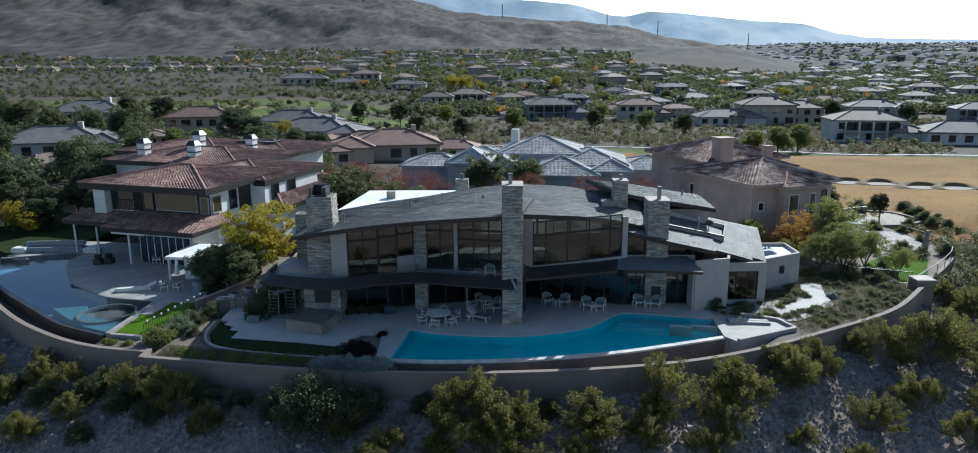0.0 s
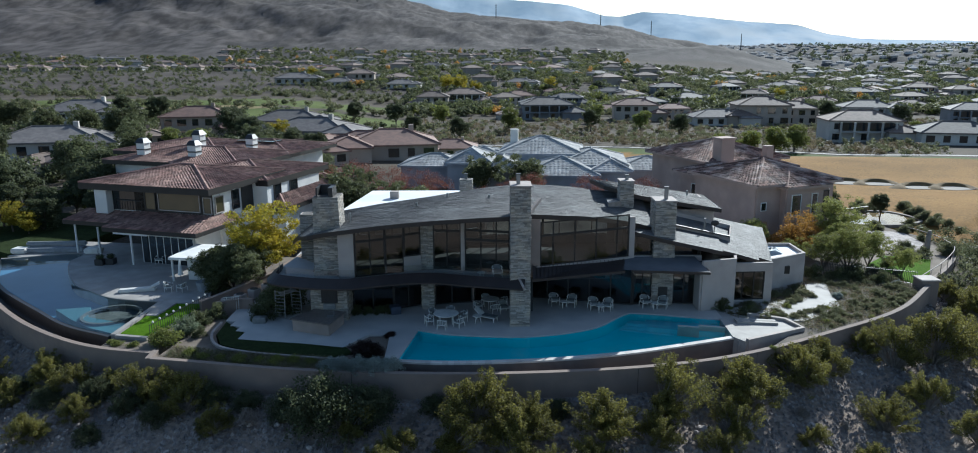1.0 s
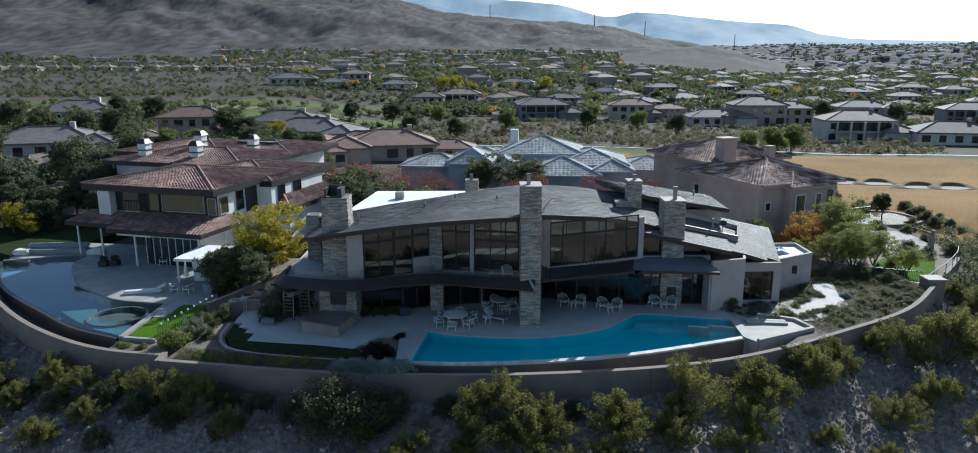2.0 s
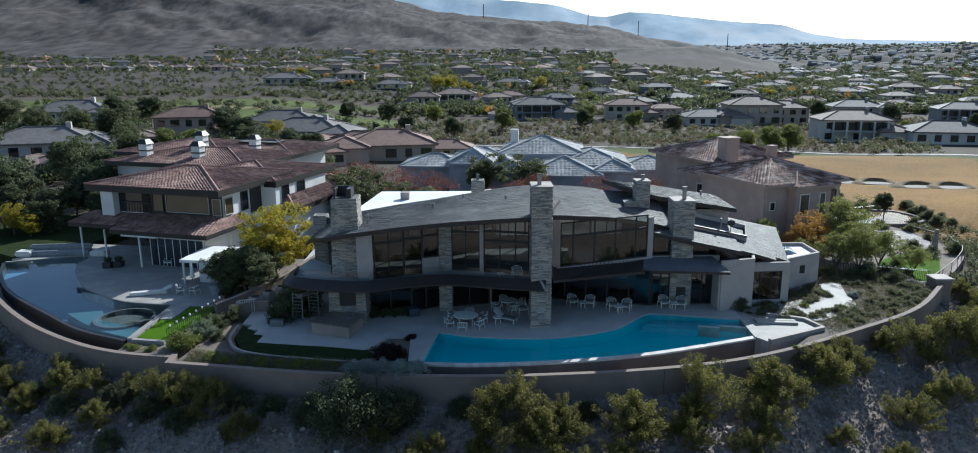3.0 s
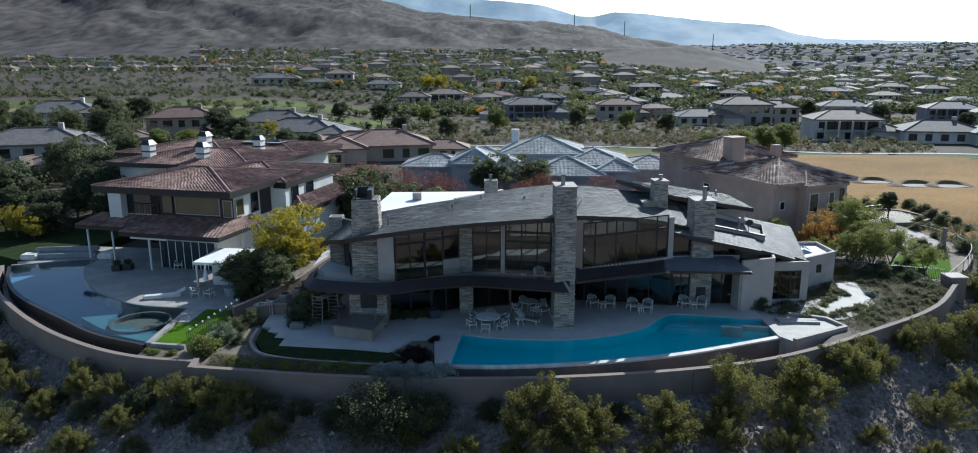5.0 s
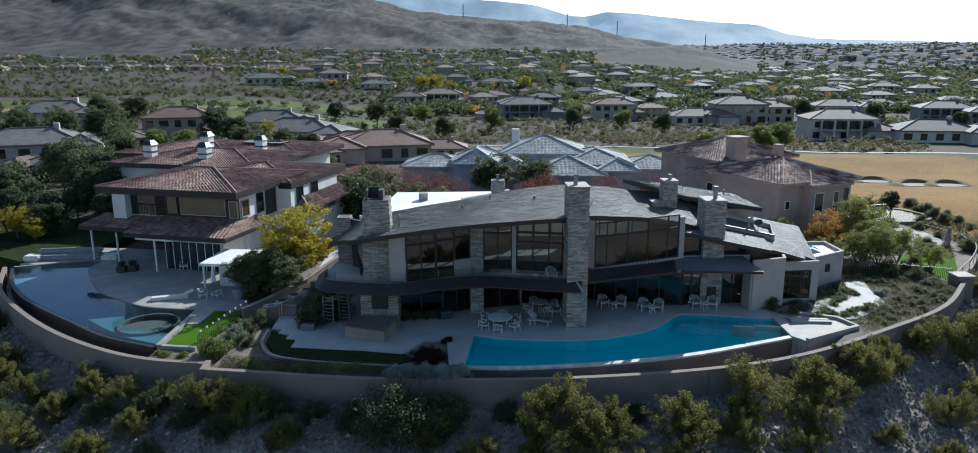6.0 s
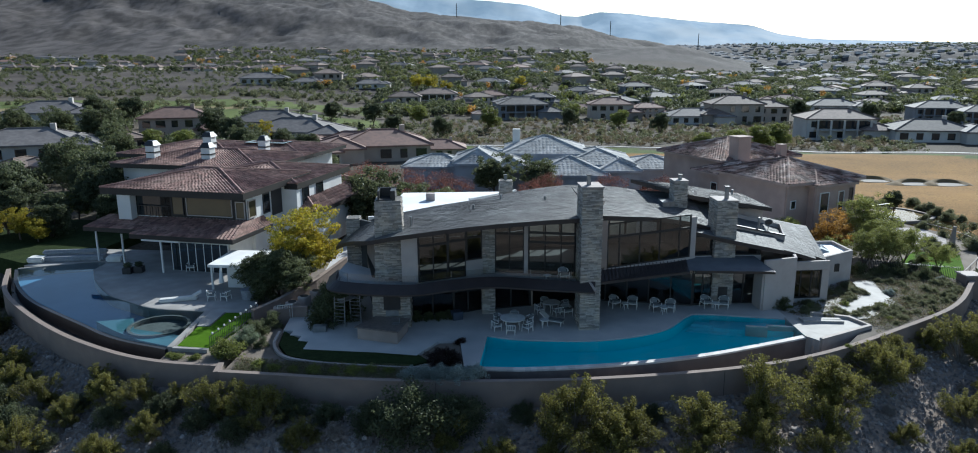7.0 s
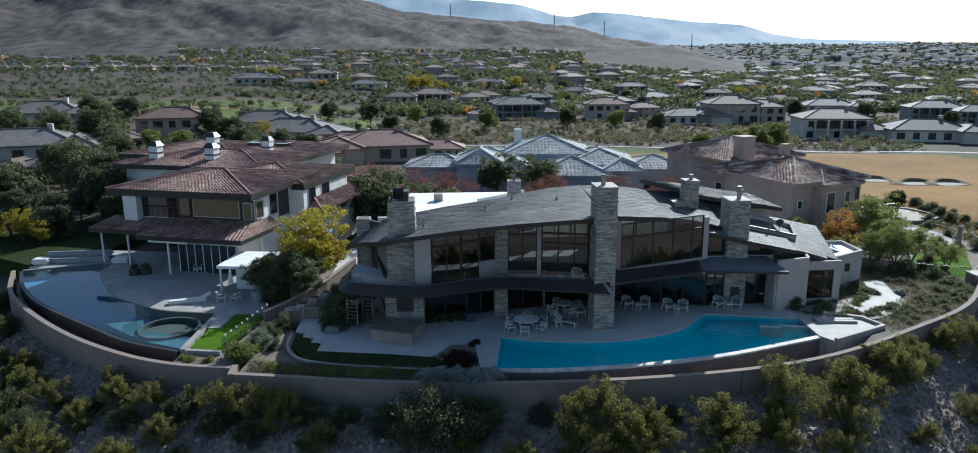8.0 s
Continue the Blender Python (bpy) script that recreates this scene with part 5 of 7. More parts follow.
# slab added in teal to paint the dark trees mirrored in the water
part("pool_step", prism([(-36.6, 56.4), (-34.2, 54.2), (-31.6, 52.2), (-29.0, 50.9), (-28.9, 53.0), (-33.0, 54.6), (-34.0, 57.0)], -1.0, -0.12), mat("tree_reflection_plaster", (0.06, 0.17, 0.20), (0.05, 0.14, 0.17), 0.5, 0.7), vpool, "teal slab in the pool, tree reflections in its colour")
vter = part("villa_terrace", prism(VP_IN[2:] + [(-28.5, 57.5), (-28.1, 54.1), (-27.2, 54.1), (-26.9, 57.1), (-24.2, 57.0), (-25.1, 60.0), (-26.5, 75.0), (-46.0, 78.0), (-50.6, 72.0)], -1.9, 0.2), M_PALE)
tagged(vter, "pale polished stone terrace of the white villa", "terrace", kind="structure")
turf = part("turf", prism([(-28.2, 50.3), (-25.9, 49.7), (-24.3, 56.9), (-26.8, 57.0), (-27.1, 54.0), (-28.0, 54.0)], -1.8, 0.16), M_TURF)
tagged(turf, "bright green artificial turf panel", "turf", kind="structure")
edge_ = part("turf_edging", sweep_wall([(-28.35, 49.95), (-25.8, 49.45)], 0.3, -1.8, 0.21), M_PALE)
tagged(edge_, "pale stone edging round the turf", "edging", kind="structure")
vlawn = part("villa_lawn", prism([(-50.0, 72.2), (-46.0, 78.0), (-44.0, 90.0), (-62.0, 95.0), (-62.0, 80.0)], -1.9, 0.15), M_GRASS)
tagged(vlawn, "lawn with tree shade put into its dark green", "lawn", kind="structure")
vbed = part("planting_bed_west", prism([(-28.7, 48.4), (-24.6, 47.4), (-22.9, 55.6), (-24.1, 56.8), (-25.75, 49.6), (-28.5, 49.9)], -1.8, -0.05), M_SOIL)
tagged(vbed, "narrow soil bed between the two gardens", "planting bed", kind="structure")
bwall = garden_wall("boundary_wall", [(-24.3, 55.6), (-22.8, 57.6), (-20.6, 62.0), (-18.8, 68.0)], [0.75, 0.95, 1.2, 1.5], -1.5, "stepped tan boundary wall between the two gardens", 0.3)
bwall2 = garden_wall("boundary_wall", [(-22.9, 55.4), (-21.2, 56.3), (-20.2, 56.2)], 0.75, -1.5, "stepped tan boundary wall between the two gardens", 0.3)

turf_fence = thing("turf_fence", -25.6, 49.6, 0.0, "slim dark picket fence with white lamps beside the turf", "fence", world_coords=True)
for k in range(30):
    f0 = Vector((-25.72, 49.7, 0.0)).lerp(Vector((-24.15, 56.8, 0.0)), k / 29)
    part("picket", beam(f0, f0 + Vector((0, 0, 1.05)), 0.03, 0.03), M_DARKMETAL, turf_fence)
for k in range(9):
    f0 = Vector((-25.72, 49.7, 1.05)).lerp(Vector((-24.15, 56.8, 1.05)), (k + 0.5) / 9)
    part("lamp", box(f0.x - 0.06, f0.x + 0.06, f0.y - 0.06, f0.y + 0.06, 1.05, 1.2, bevel=0.02), M_WHITE, turf_fence, "small white post lamp")
for z in (0.2, 1.0):
    part("rail", beam((-25.72, 49.7, z), (-24.15, 56.8, z), 0.04, 0.04), M_DARKMETAL, turf_fence)

# ---- the tan villa by the golf course ----
tan_villa = thing("tan_villa", 33.0, 86.5, -1.2, "two-storey pinkish tan stucco villa with brown barrel-tile roofs", "house", rz=22.0)
T = tan_villa
def tan_roof(x0, x1, y0, y1, z, pitch, seed):
    hip_roof(T, x0, x1, y0, y1, z, pitch, 0.55, M_TILE_MIX, M_PINK, seed=seed, tile=0.44, course=0.5, fascia=0.25)


storey(T, -6.6, 3.8, -4.6, 6.0, -0.5, 7.1, M_PINK)
tan_roof(-6.8, 4.2, -5.0, 6.4, 7.25, 17, 31)
storey(T, -3.2, 2.0, -5.6, -4.4, -0.5, 6.9, M_PINK, "bay_wall")
tan_roof(-3.4, 2.2, -5.8, 1.0, 6.95, 17, 35)
storey(T, 3.4, 5.8, -3.4, 6.6, -0.5, 6.8, M_PINK)
tan_roof(0.6, 5.9, -3.8, 7.0, 6.95, 17, 32)
storey(T, 0.6, 13.4, 13.4, 26.0, -0.5, 7.0, M_PINK)
tan_roof(0.2, 13.8, 13.0, 26.4, 7.15, 17, 33)
storey(T, 6.6, 11.0, 9.0, 14.0, -0.5, 6.4, M_PINK)
tan_roof(5.8, 11.4, 8.6, 15.0, 6.5, 17, 36)
tan_roof(-3.6, 4.2, 6.0, 14.0, 6.1, 17, 34)
storey(T, -3.2, 3.8, 6.4, 13.6, -0.5, 5.9, M_PINK)
for x0, x1, z0, z1 in ((-6.0, -5.2, 4.2, 5.2), (-2.6, -1.2, 3.6, 6.0), (0.3, 1.2, 3.6, 6.0)):
    plain_window(T, x0, x1, -4.76 if x0 < -4 else -5.76, z0, z1, M_WHITE, M_DARKGLASS)
plain_window(T, 2.6, 3.9, -4.76, 3.0, 6.0, M_DARKMETAL, M_DARKGLASS, name="door")
plain_window(T, 4.2, 5.2, -3.56, 3.6, 5.9, M_WHITE, M_DARKGLASS)
for y0, y1 in ((-1.8, -0.8), (0.2, 1.2), (2.4, 3.6), (5.0, 6.2)):
    plain_window(T, y0, y1, 5.96, 3.4, 5.9, M_WHITE, M_DARKGLASS, side="x")
for y0, y1 in ((7.0, 8.4), (10.0, 11.2)):
    plain_window(T, y0, y1, -3.36, 2.8, 4.8, M_WHITE, M_DARKGLASS, side="x")
part("balcony", box(2.2, 9.4, -5.6, -3.5, 2.4, 2.7, bevel=0.02), M_PINK, T)
bm = bmesh.new()
for k in range(34):
    x = 2.3 + 7.0 * k / 33
    box(x - 0.015, x + 0.015, -5.57, -5.53, 2.7, 3.7, bm)
box(2.2, 9.4, -5.59, -5.51, 3.68, 3.74, bm)
part("railing", bm, M_DARKMETAL, T, "black iron balcony railing")
cm = part("chimney", box(1.8, 4.0, 12.0, 13.8, 5.5, 10.2, bevel=0.03), M_PINK, T, "broad tan stucco chimney")
part("chimney_cap", box(1.65, 4.15, 11.85, 13.95, 10.2, 10.4), M_PINK, cm)
part("chimney", box(10.0, 11.2, 12.4, 13.4, 7.2, 8.9, bevel=0.03), M_PINK, T)
part("stair", box(2.1, 3.3, -6.8, -5.6, -0.5, 1.4), M_DARKMETAL, T, "dark spiral stair")
# pool garden behind the lawn
gp = thing("garden_pool", 48.0, 93.0, -1.9, "small rock-edged blue garden pool", "pool", world_coords=True)
gpr = spline([(44.0, 90.0), (47.0, 97.0), (53.0, 97.5), (54.5, 92.0), (50.0, 89.5), (44.0, 90.0)], 8)
part("pool_floor", prism(gpr[:-1], -1.9, -1.3), M_POOL_SHALLOW, gp)
part("water", sheet(gpr[:-1], -0.82), M_WATER, gp).visible_shadow = False
part("paving", sweep_wall(gpr, 0.45, -1.9, -0.72), M_BOULDER, gp, "pale stone pool surround")
gdeck = part("garden_deck", prism([(42.0, 77.5), (45.5, 76.0), (48.0, 80.0), (48.6, 85.5), (44.0, 86.5), (42.0, 83.0)], -1.9, -0.75), M_ROCK)
tagged(gdeck, "rough stone garden terrace among shrubs", "terrace", kind="structure")
glawn = part("garden_lawn", prism([(36.0, 66.6), (38.6, 64.6), (42.0, 68.4), (45.0, 73.4), (41.0, 75.0), (37.5, 71.6)], -1.9, -0.78), M_TURF)
tagged(glawn, "bright green lawn behind the iron fence", "lawn", kind="structure")
M_IRON = M_DARKMETAL
fence = thing("iron_fence", 34.0, 64.5, -0.2, "black iron picket fence between garden and lawn", "fence", world_coords=True)
fa, fb_ = Vector((29.6, 65.8, -0.15)), Vector((37.3, 62.6, -0.15))
for k in range(60):
    p = fa.lerp(fb_, k / 59)
    part("picket", beam(p, p + Vector((0, 0, 1.35)), 0.025, 0.025), M_IRON, fence)
for z in (0.15, 1.2):
    part("rail", beam(fa + Vector((0, 0, z)), fb_ + Vector((0, 0, z)), 0.04, 0.04), M_IRON, fence)
fence2 = thing("wall_railing", 44.0, 72.0, 0.0, "slim pale railing on top of the curved garden wall", "railing", world_coords=True)
for a, b in zip(WALL_B[::3], WALL_B[3::3]):
    za, zb = (0.0 - 0.9 * smooth(38, 50, p[0]) * smooth(66, 82, p[1]) - 0.3 for p in (a, b))
    part("rail", beam((*a, za + 0.95), (*b, zb + 0.95), 0.06, 0.06), M_CAP, fence2)
    part("post", beam((*a, za - 0.05), (*a, za + 0.95), 0.05, 0.05), M_CAP, fence2)

# ---- the grey villa ----
grey = thing("grey_villa", 9.5, 126.0, -5.0, "blue-grey stucco villa with pale slate roofs", "house", rz=-6.0)
G = grey
for i, (x0, x1, y0, y1, zw, pitch) in enumerate(((-9.0, 5.0, 2.0, 15.0, 8.2, 19), (1.5, 12.4, -3.5, 10.0, 7.1, 18), (-18.0, -7.0, 0.5, 12.0, 6.9, 18), (-4.0, 7.6, -9.5, 2.0, 6.2, 20), (-11.0, -5.0, -8.0, 1.0, 6.6, 27), (-17.0, -10.0, -6.8, 3.0, 7.6, 26), (-27.0, -16.0, 2.0, 11.0, 5.8, 18), (7.0, 13.0, -7.0, 2.0, 6.6, 22), (11.5, 22.0, 0.0, 10.0, 5.9, 17))):
    storey(G, x0, x1, y0, y1, -1.0, zw, M_BLUEGREY)
    hip_roof(G, x0, x1, y0, y1, zw + 0.15, pitch, 0.6, M_TILE_GREY, M_BLUEGREY, seed=40 + i, tile=0.6, course=0.6, fascia=0.3, crown=0.012)
part("chimney", box(-8.0, -6.6, 10.8, 12.2, 8.5, 11.7, bevel=0.03), M_WHITE, G, "white stucco chimney")
for x in (-6.5, -2.5, 1.0, 4.5, 14.5, 18.0):
    plain_window(G, x, x + 1.3, -9.64 if -4.6 < x < 5.4 else (-8.14 if x < -4 else -0.14), 1.5, 3.4, M_WHITE, M_DARKGLASS)

# ---- plants ----
M_LEAF_GREEN = leaf_mat("green_leaves", (0.150, 0.164, 0.078), (0.100, 0.112, 0.054))
M_LEAF_DARK = leaf_mat("dark_leaves", (0.110, 0.124, 0.064), (0.080, 0.092, 0.048))
M_LEAF_YELLOW = leaf_mat("yellow_leaves", (0.414, 0.310, 0.029), (0.276, 0.253, 0.034))
M_LEAF_LIME = leaf_mat("lime_leaves", (0.220, 0.238, 0.066), (0.155, 0.172, 0.048))
M_LEAF_RED = leaf_mat("russet_leaves", (0.196, 0.077, 0.056), (0.126, 0.056, 0.045))
M_LEAF_ORANGE = leaf_mat("orange_leaves", (0.50, 0.275, 0.062), (0.35, 0.19, 0.048))
M_LEAF_GREY = leaf_mat("silver_leaves", (0.36, 0.40, 0.37), (0.27, 0.31, 0.28), 0.2)
M_LEAF_CREO = leaf_mat("creosote_leaves", (0.225, 0.205, 0.052), (0.115, 0.112, 0.036), 0.55)
M_LEAF_PALO = leaf_mat("palo_verde_leaves", (0.28, 0.29, 0.085), (0.19, 0.20, 0.062))
M_LEAF_DRY = leaf_mat("dry_ground_cover", (0.26, 0.21, 0.13), (0.18, 0.145, 0.09))
M_LEAF_OLIVE = leaf_mat("olive_leaves", (0.190, 0.195, 0.105), (0.135, 0.138, 0.072))
M_LEAF_PLUM = leaf_mat("plum_leaves", (0.05, 0.032, 0.03), (0.035, 0.024, 0.022))
M_TWIG = mat("grey_twigs", (0.26, 0.23, 0.20), (0.18, 0.16, 0.14), 6, 0.9)


def leaf_cloud(name, seed, clumps, per, size, clump_r, flat=0.6):
    """Leaves as small bent quads, gathered in clumps; clumps are (x, y, z) centres."""
    rng = np.random.RandomState(seed)
    n = len(clumps) * per
    c = np.repeat(np.array(clumps), per, axis=0)
    d = rng.normal(size=(n, 3))
    d /= np.linalg.norm(d, axis=1)[:, None]
    p = c + d * (clump_r * rng.uniform(0.25, 1.0, n) ** 0.5)[:, None] * np.array([1, 1, flat])
    a = rng.normal(size=(n, 3))
    a /= np.linalg.norm(a, axis=1)[:, None]
    b = np.cross(a, d)
    b /= np.linalg.norm(b, axis=1)[:, None] + 1e-9
    s = (size * rng.uniform(0.6, 1.4, n))[:, None]
    q = np.stack([p - a * s * 0.5, p + b * s * 0.32, p + a * s * 0.5, p - b * s * 0.32], axis=1).reshape(-1, 3)
    me = bpy.data.meshes.new(name)
    me.vertices.add(4 * n)
    me.vertices.foreach_set("co", q.astype(np.float32).ravel())
    me.loops.add(4 * n)
    me.loops.foreach_set("vertex_index", np.arange(4 * n, dtype=np.int32))
    me.polygons.add(n)
    me.polygons.foreach_set("loop_start", np.arange(0, 4 * n, 4, dtype=np.int32))
    me.update()
    me.validate()
    return me


def tree_thing(name, seed, h, spread, trunk_h, m_leaf, label, clumps=60, per=60, leaf=0.16, clump_r=0.7, category="tree", limbs=6, crown_low=0.3):
    """A tree of height h at the origin: tapered trunk, limbs, and a crown of leaf clumps with gaps."""
    rng = random.Random(seed)
    t = thing(name, 0, 0, 0, label, category)
    bm = bmesh.new()
    r0 = 0.03 * h + 0.03
    top = Vector((rng.uniform(-0.3, 0.3), rng.uniform(-0.3, 0.3), trunk_h))
    tube((0, 0, -0.4), top, r0, r0 * 0.7, 8, bm)
    cl = []
    for k in range(limbs):
        a = 2 * math.pi * (k + rng.uniform(-0.3, 0.3)) / limbs
        rr = spread * rng.uniform(0.35, 0.75)
        mid = Vector((math.cos(a) * rr * 0.5, math.sin(a) * rr * 0.5, trunk_h + (h - trunk_h) * rng.uniform(0.25, 0.45)))
        end = Vector((math.cos(a) * rr, math.sin(a) * rr, trunk_h + (h - trunk_h) * rng.uniform(0.5, 0.9)))
        tube(top, mid, r0 * 0.45, r0 * 0.3, 6, bm)
        tube(mid, end, r0 * 0.3, r0 * 0.08, 5, bm)
        tube(mid, mid + Vector((rng.uniform(-1, 1), rng.uniform(-1, 1), rng.uniform(0.3, 1))) * spread * 0.4, r0 * 0.2, r0 * 0.05, 5, bm)
    part("trunk", bm, M_BARK, t)
    z0 = h * crown_low
    lobes = [(rng.uniform(-0.45, 0.45) * spread, rng.uniform(-0.45, 0.45) * spread, rng.uniform(z0 + (h - z0) * 0.35, h * 0.85), rng.uniform(0.4, 0.65)) for _ in range(7)]
    for _ in range(clumps):
        lx, ly, lz, lr = rng.choice(lobes)
        v = Vector((rng.gauss(0, 1), rng.gauss(0, 1), rng.gauss(0, 1))).normalized()
        rr = lr * rng.uniform(0.65, 1.0)
        z = lz + v.z * rr * (h - z0) * 0.5
        cl.append((lx + v.x * rr * spread, ly + v.y * rr * spread, max(z, z0 * 0.8)))
    part("crown", leaf_cloud("crown", seed, cl, per, leaf, clump_r), m_leaf, t)
    return t


def bush_thing(name, seed, h, spread, m_leaf, label, clumps=40, per=50, leaf=0.10, clump_r=0.32, twigs=26, category="shrub", dome=True):
    rng = random.Random(seed)
    t = thing(name, 0, 0, 0, label, category)
    bm = bmesh.new()
    cl = []
    lobes = [(rng.uniform(0, 6.283), rng.uniform(0.6, 1.25)) for _ in range(6)]
    for k in range(twigs):
        la, ll = rng.choice(lobes)
        a, e = la + rng.gauss(0, 0.45), rng.uniform(0.45, 1.5)
        l = ll * rng.uniform(0.7, 1.0)
        end = Vector((math.cos(a) * math.cos(e) * spread * l, math.sin(a) * math.cos(e) * spread * l, max(math.sin(e) * h * l, 0.1)))
        mid = end * 0.5 + Vector((rng.uniform(-0.12, 0.12) * spread, rng.uniform(-0.12, 0.12) * spread, 0.06 * h))
        tube((0, 0, -0.15), mid, 0.022, 0.014, 4, bm)
        tube(mid, end, 0.014, 0.004, 4, bm)
        cl += [tuple(end), tuple(mid.lerp(end, 0.75)), tuple(mid.lerp(end, 0.45))]
    part("branchwork", bm, M_TWIG, t)
    while len(cl) < clumps + 3 * twigs:
        a, e = rng.uniform(0, 6.283), math.asin(rng.uniform(0.05, 1))
        l = rng.uniform(0.35, 0.85)
        cl.append((math.cos(a) * math.cos(e) * spread * l, math.sin(a) * math.cos(e) * spread * l, math.sin(e) * h * l))
    part("foliage", leaf_cloud("foliage", seed, cl, per, leaf, clump_r, 0.85), m_leaf, t)
    return t


def land(x, y):
    return height(x, y)


def plant_all(proto, places, group=""):
    """The prototype stands at the first place; copies at the rest. Places are x, y, z, scale, turn."""
    for i, (x, y, z, s, a) in enumerate(places):
        m = pose(x, y, z, 0, 0, a)
        ob = proto if i == 0 else copy_thing(proto, m)
        ob.matrix_basis = m
        ob.scale = (s, s, s)
        if group:
            ob["group"] = group
    return proto


rng = random.Random(5)
# creosote bushes on the slope below the wall
protos = [bush_thing("creosote_bush", 60 + k, 1.9, 1.7, M_LEAF_CREO, "yellow-green creosote bush on the stony slope", 10, 56, 0.055, 0.15, 110) for k in range(3)]
spots = [(-1.8, 40.8, 1.45), (0.6, 38.6, 1.2), (-3.2, 38.9, 1.1), (1.6, 40.2, 1.0), (6.3, 40.2, 1.25), (10.4, 42.2, 1.5), (9.0, 39.4, 0.9), (16.2, 43.6, 1.45), (14.0, 40.6, 0.9), (20.6, 46.4, 1.35), (23.0, 48.0, 1.2), (28.8, 49.8, 1.4), (32.5, 51.2, 1.5), (35.0, 53.5, 1.2),
         (24.8, 43.0, 1.1), (28.5, 45.0, 0.9), (19.0, 40.6, 0.7), (-9.8, 40.2, 0.9), (-6.3, 38.4, 0.8), (5.0, 37.6, 1.0), (12.8, 38.6, 0.8), (30.5, 42.0, 1.0), (37.0, 50.0, 1.3), (40.0, 55.0, 1.3), (41.5, 60.5, 1.2), (45.0, 63.5, 1.4), (47.5, 67.0, 1.1), (40.6, 63.0, 0.8),
         (-31.5, 46.6, 0.8), (-29.0, 45.6, 0.9), (-26.6, 45.6, 0.6), (-33.5, 45.0, 0.7), (-24.0, 44.0, 0.9), (-21.6, 43.4, 0.9), (-20.5, 42.6, 1.0), (-36.6, 47.6, 0.9), (-39.8, 50.6, 0.8), (-41.5, 53.0, 1.0), (-35.5, 42.5, 0.9), (-38.5, 44.6, 0.8), (-30.0, 41.0, 0.9), (-44.5, 54.5, 1.2), (-47.0, 59.0, 1.1), (-27.5, 42.6, 0.8),
         (-33.0, 48.2, 0.7), (-18.0, 40.4, 0.7), (-40.5, 47.0, 1.0), (-7.5, 36.8, 0.9), (2.5, 36.4, 0.9), (21.8, 39.0, 0.8), (33.8, 45.0, 1.0), (43.8, 57.0, 1.3), (48.5, 63.0, 1.4), (51.5, 70.0, 1.4), (54.0, 76.0, 1.3), (27.0, 51.0, 0.8), (38.0, 57.0, 0.8)]
for k in range(3):
    plant_all(protos[k], [(x, y, land(x, y) - 0.1, 1.34 * s * rng.uniform(0.9, 1.1), rng.uniform(0, 360)) for x, y, s in spots[k::3]], "creosote bushes on the slope")
dk = bush_thing("dark_shrub", 70, 2.6, 2.4, M_LEAF_DARK, "large dark green shrub below the wall", 110, 60, 0.11, 0.4, 30)
plant_all(dk, [(x, y, land(x, y) - 0.1, s, a) for x, y, s, a in ((-11.0, 41.4, 1.55, 0), (-8.6, 42.0, 1.0, 80), (-14.0, 42.3, 0.75, 150), (-16.6, 43.0, 0.6, 40), (-19.0, 43.6, 0.7, 10), (-4.5, 42.4, 0.5, 200), (3.4, 42.3, 0.5, 90), (-24.5, 43.6, 0.7, 20), (-27.5, 44.8, 0.7, 130), (-30.5, 44.4, 0.6, 220), (-22.0, 42.0, 0.6, 300), (-33.8, 46.6, 0.6, 60), (-37.0, 45.6, 0.8, 10), (-40.0, 48.6, 0.8, 190), (-26.0, 41.0, 0.5, 250), (-43.0, 51.0, 0.9, 100), (-18.4, 41.0, 0.5, 160), (-34.0, 43.0, 0.5, 80), (-47.6, 60.6, 1.0, 30), (-50.5, 66.0, 1.1, 70))], "dark shrubs below the wall")
dry = bush_thing("dry_bush", 71, 0.7, 0.7, M_TWIG, "dry grey leafless bush on the slope", 10, 20, 0.06, 0.2, 40)
plant_all(dry, [(x, y, land(x, y) - 0.05, rng.uniform(0.6, 1.3), rng.uniform(0, 360)) for x, y in [(4.6, 42.2), (12.9, 43.6), (22.0, 42.5), (26.5, 46.5), (-34.8, 44.0), (-16.0, 41.2), (30.2, 47.2), (19.4, 43.2), (34.0, 47.5), (-23.0, 42.0), (8.0, 37.8), (16.0, 38.0), (25.0, 39.6), (-12.2, 38.2), (-6.0, 41.6)]], "dry bushes")

# planting along the walls
low = bush_thing("garden_shrub", 72, 0.75, 0.95, M_LEAF_OLIVE, "low olive green garden shrub", 50, 45, 0.07, 0.2, 14)
places = []
bed_rng = random.Random(8)
while len(places) < 150:
    x, y = bed_rng.uniform(18, 36), bed_rng.uniform(49, 66)
    fy = float(np.interp(x, FRONT_X, FRONT_Y))
    if y < fy + 0.9 or (y - 57.5) > (x - 20) * 0.75 or (x < 23.4 and y < 53.8) or (x + y < 73) or (22.3 < x < 28.2 and abs((y - 55.2) - (x - 22.5) * 0.62) < 1.2) or (26.7 < x < 29.0 and 57.5 < y < 62.8):
        continue
    places.append((x, y, -0.12, bed_rng.uniform(0.25, 0.75), bed_rng.uniform(0, 360)))
plant_all(low, places, "low shrubs in the gravel bed")
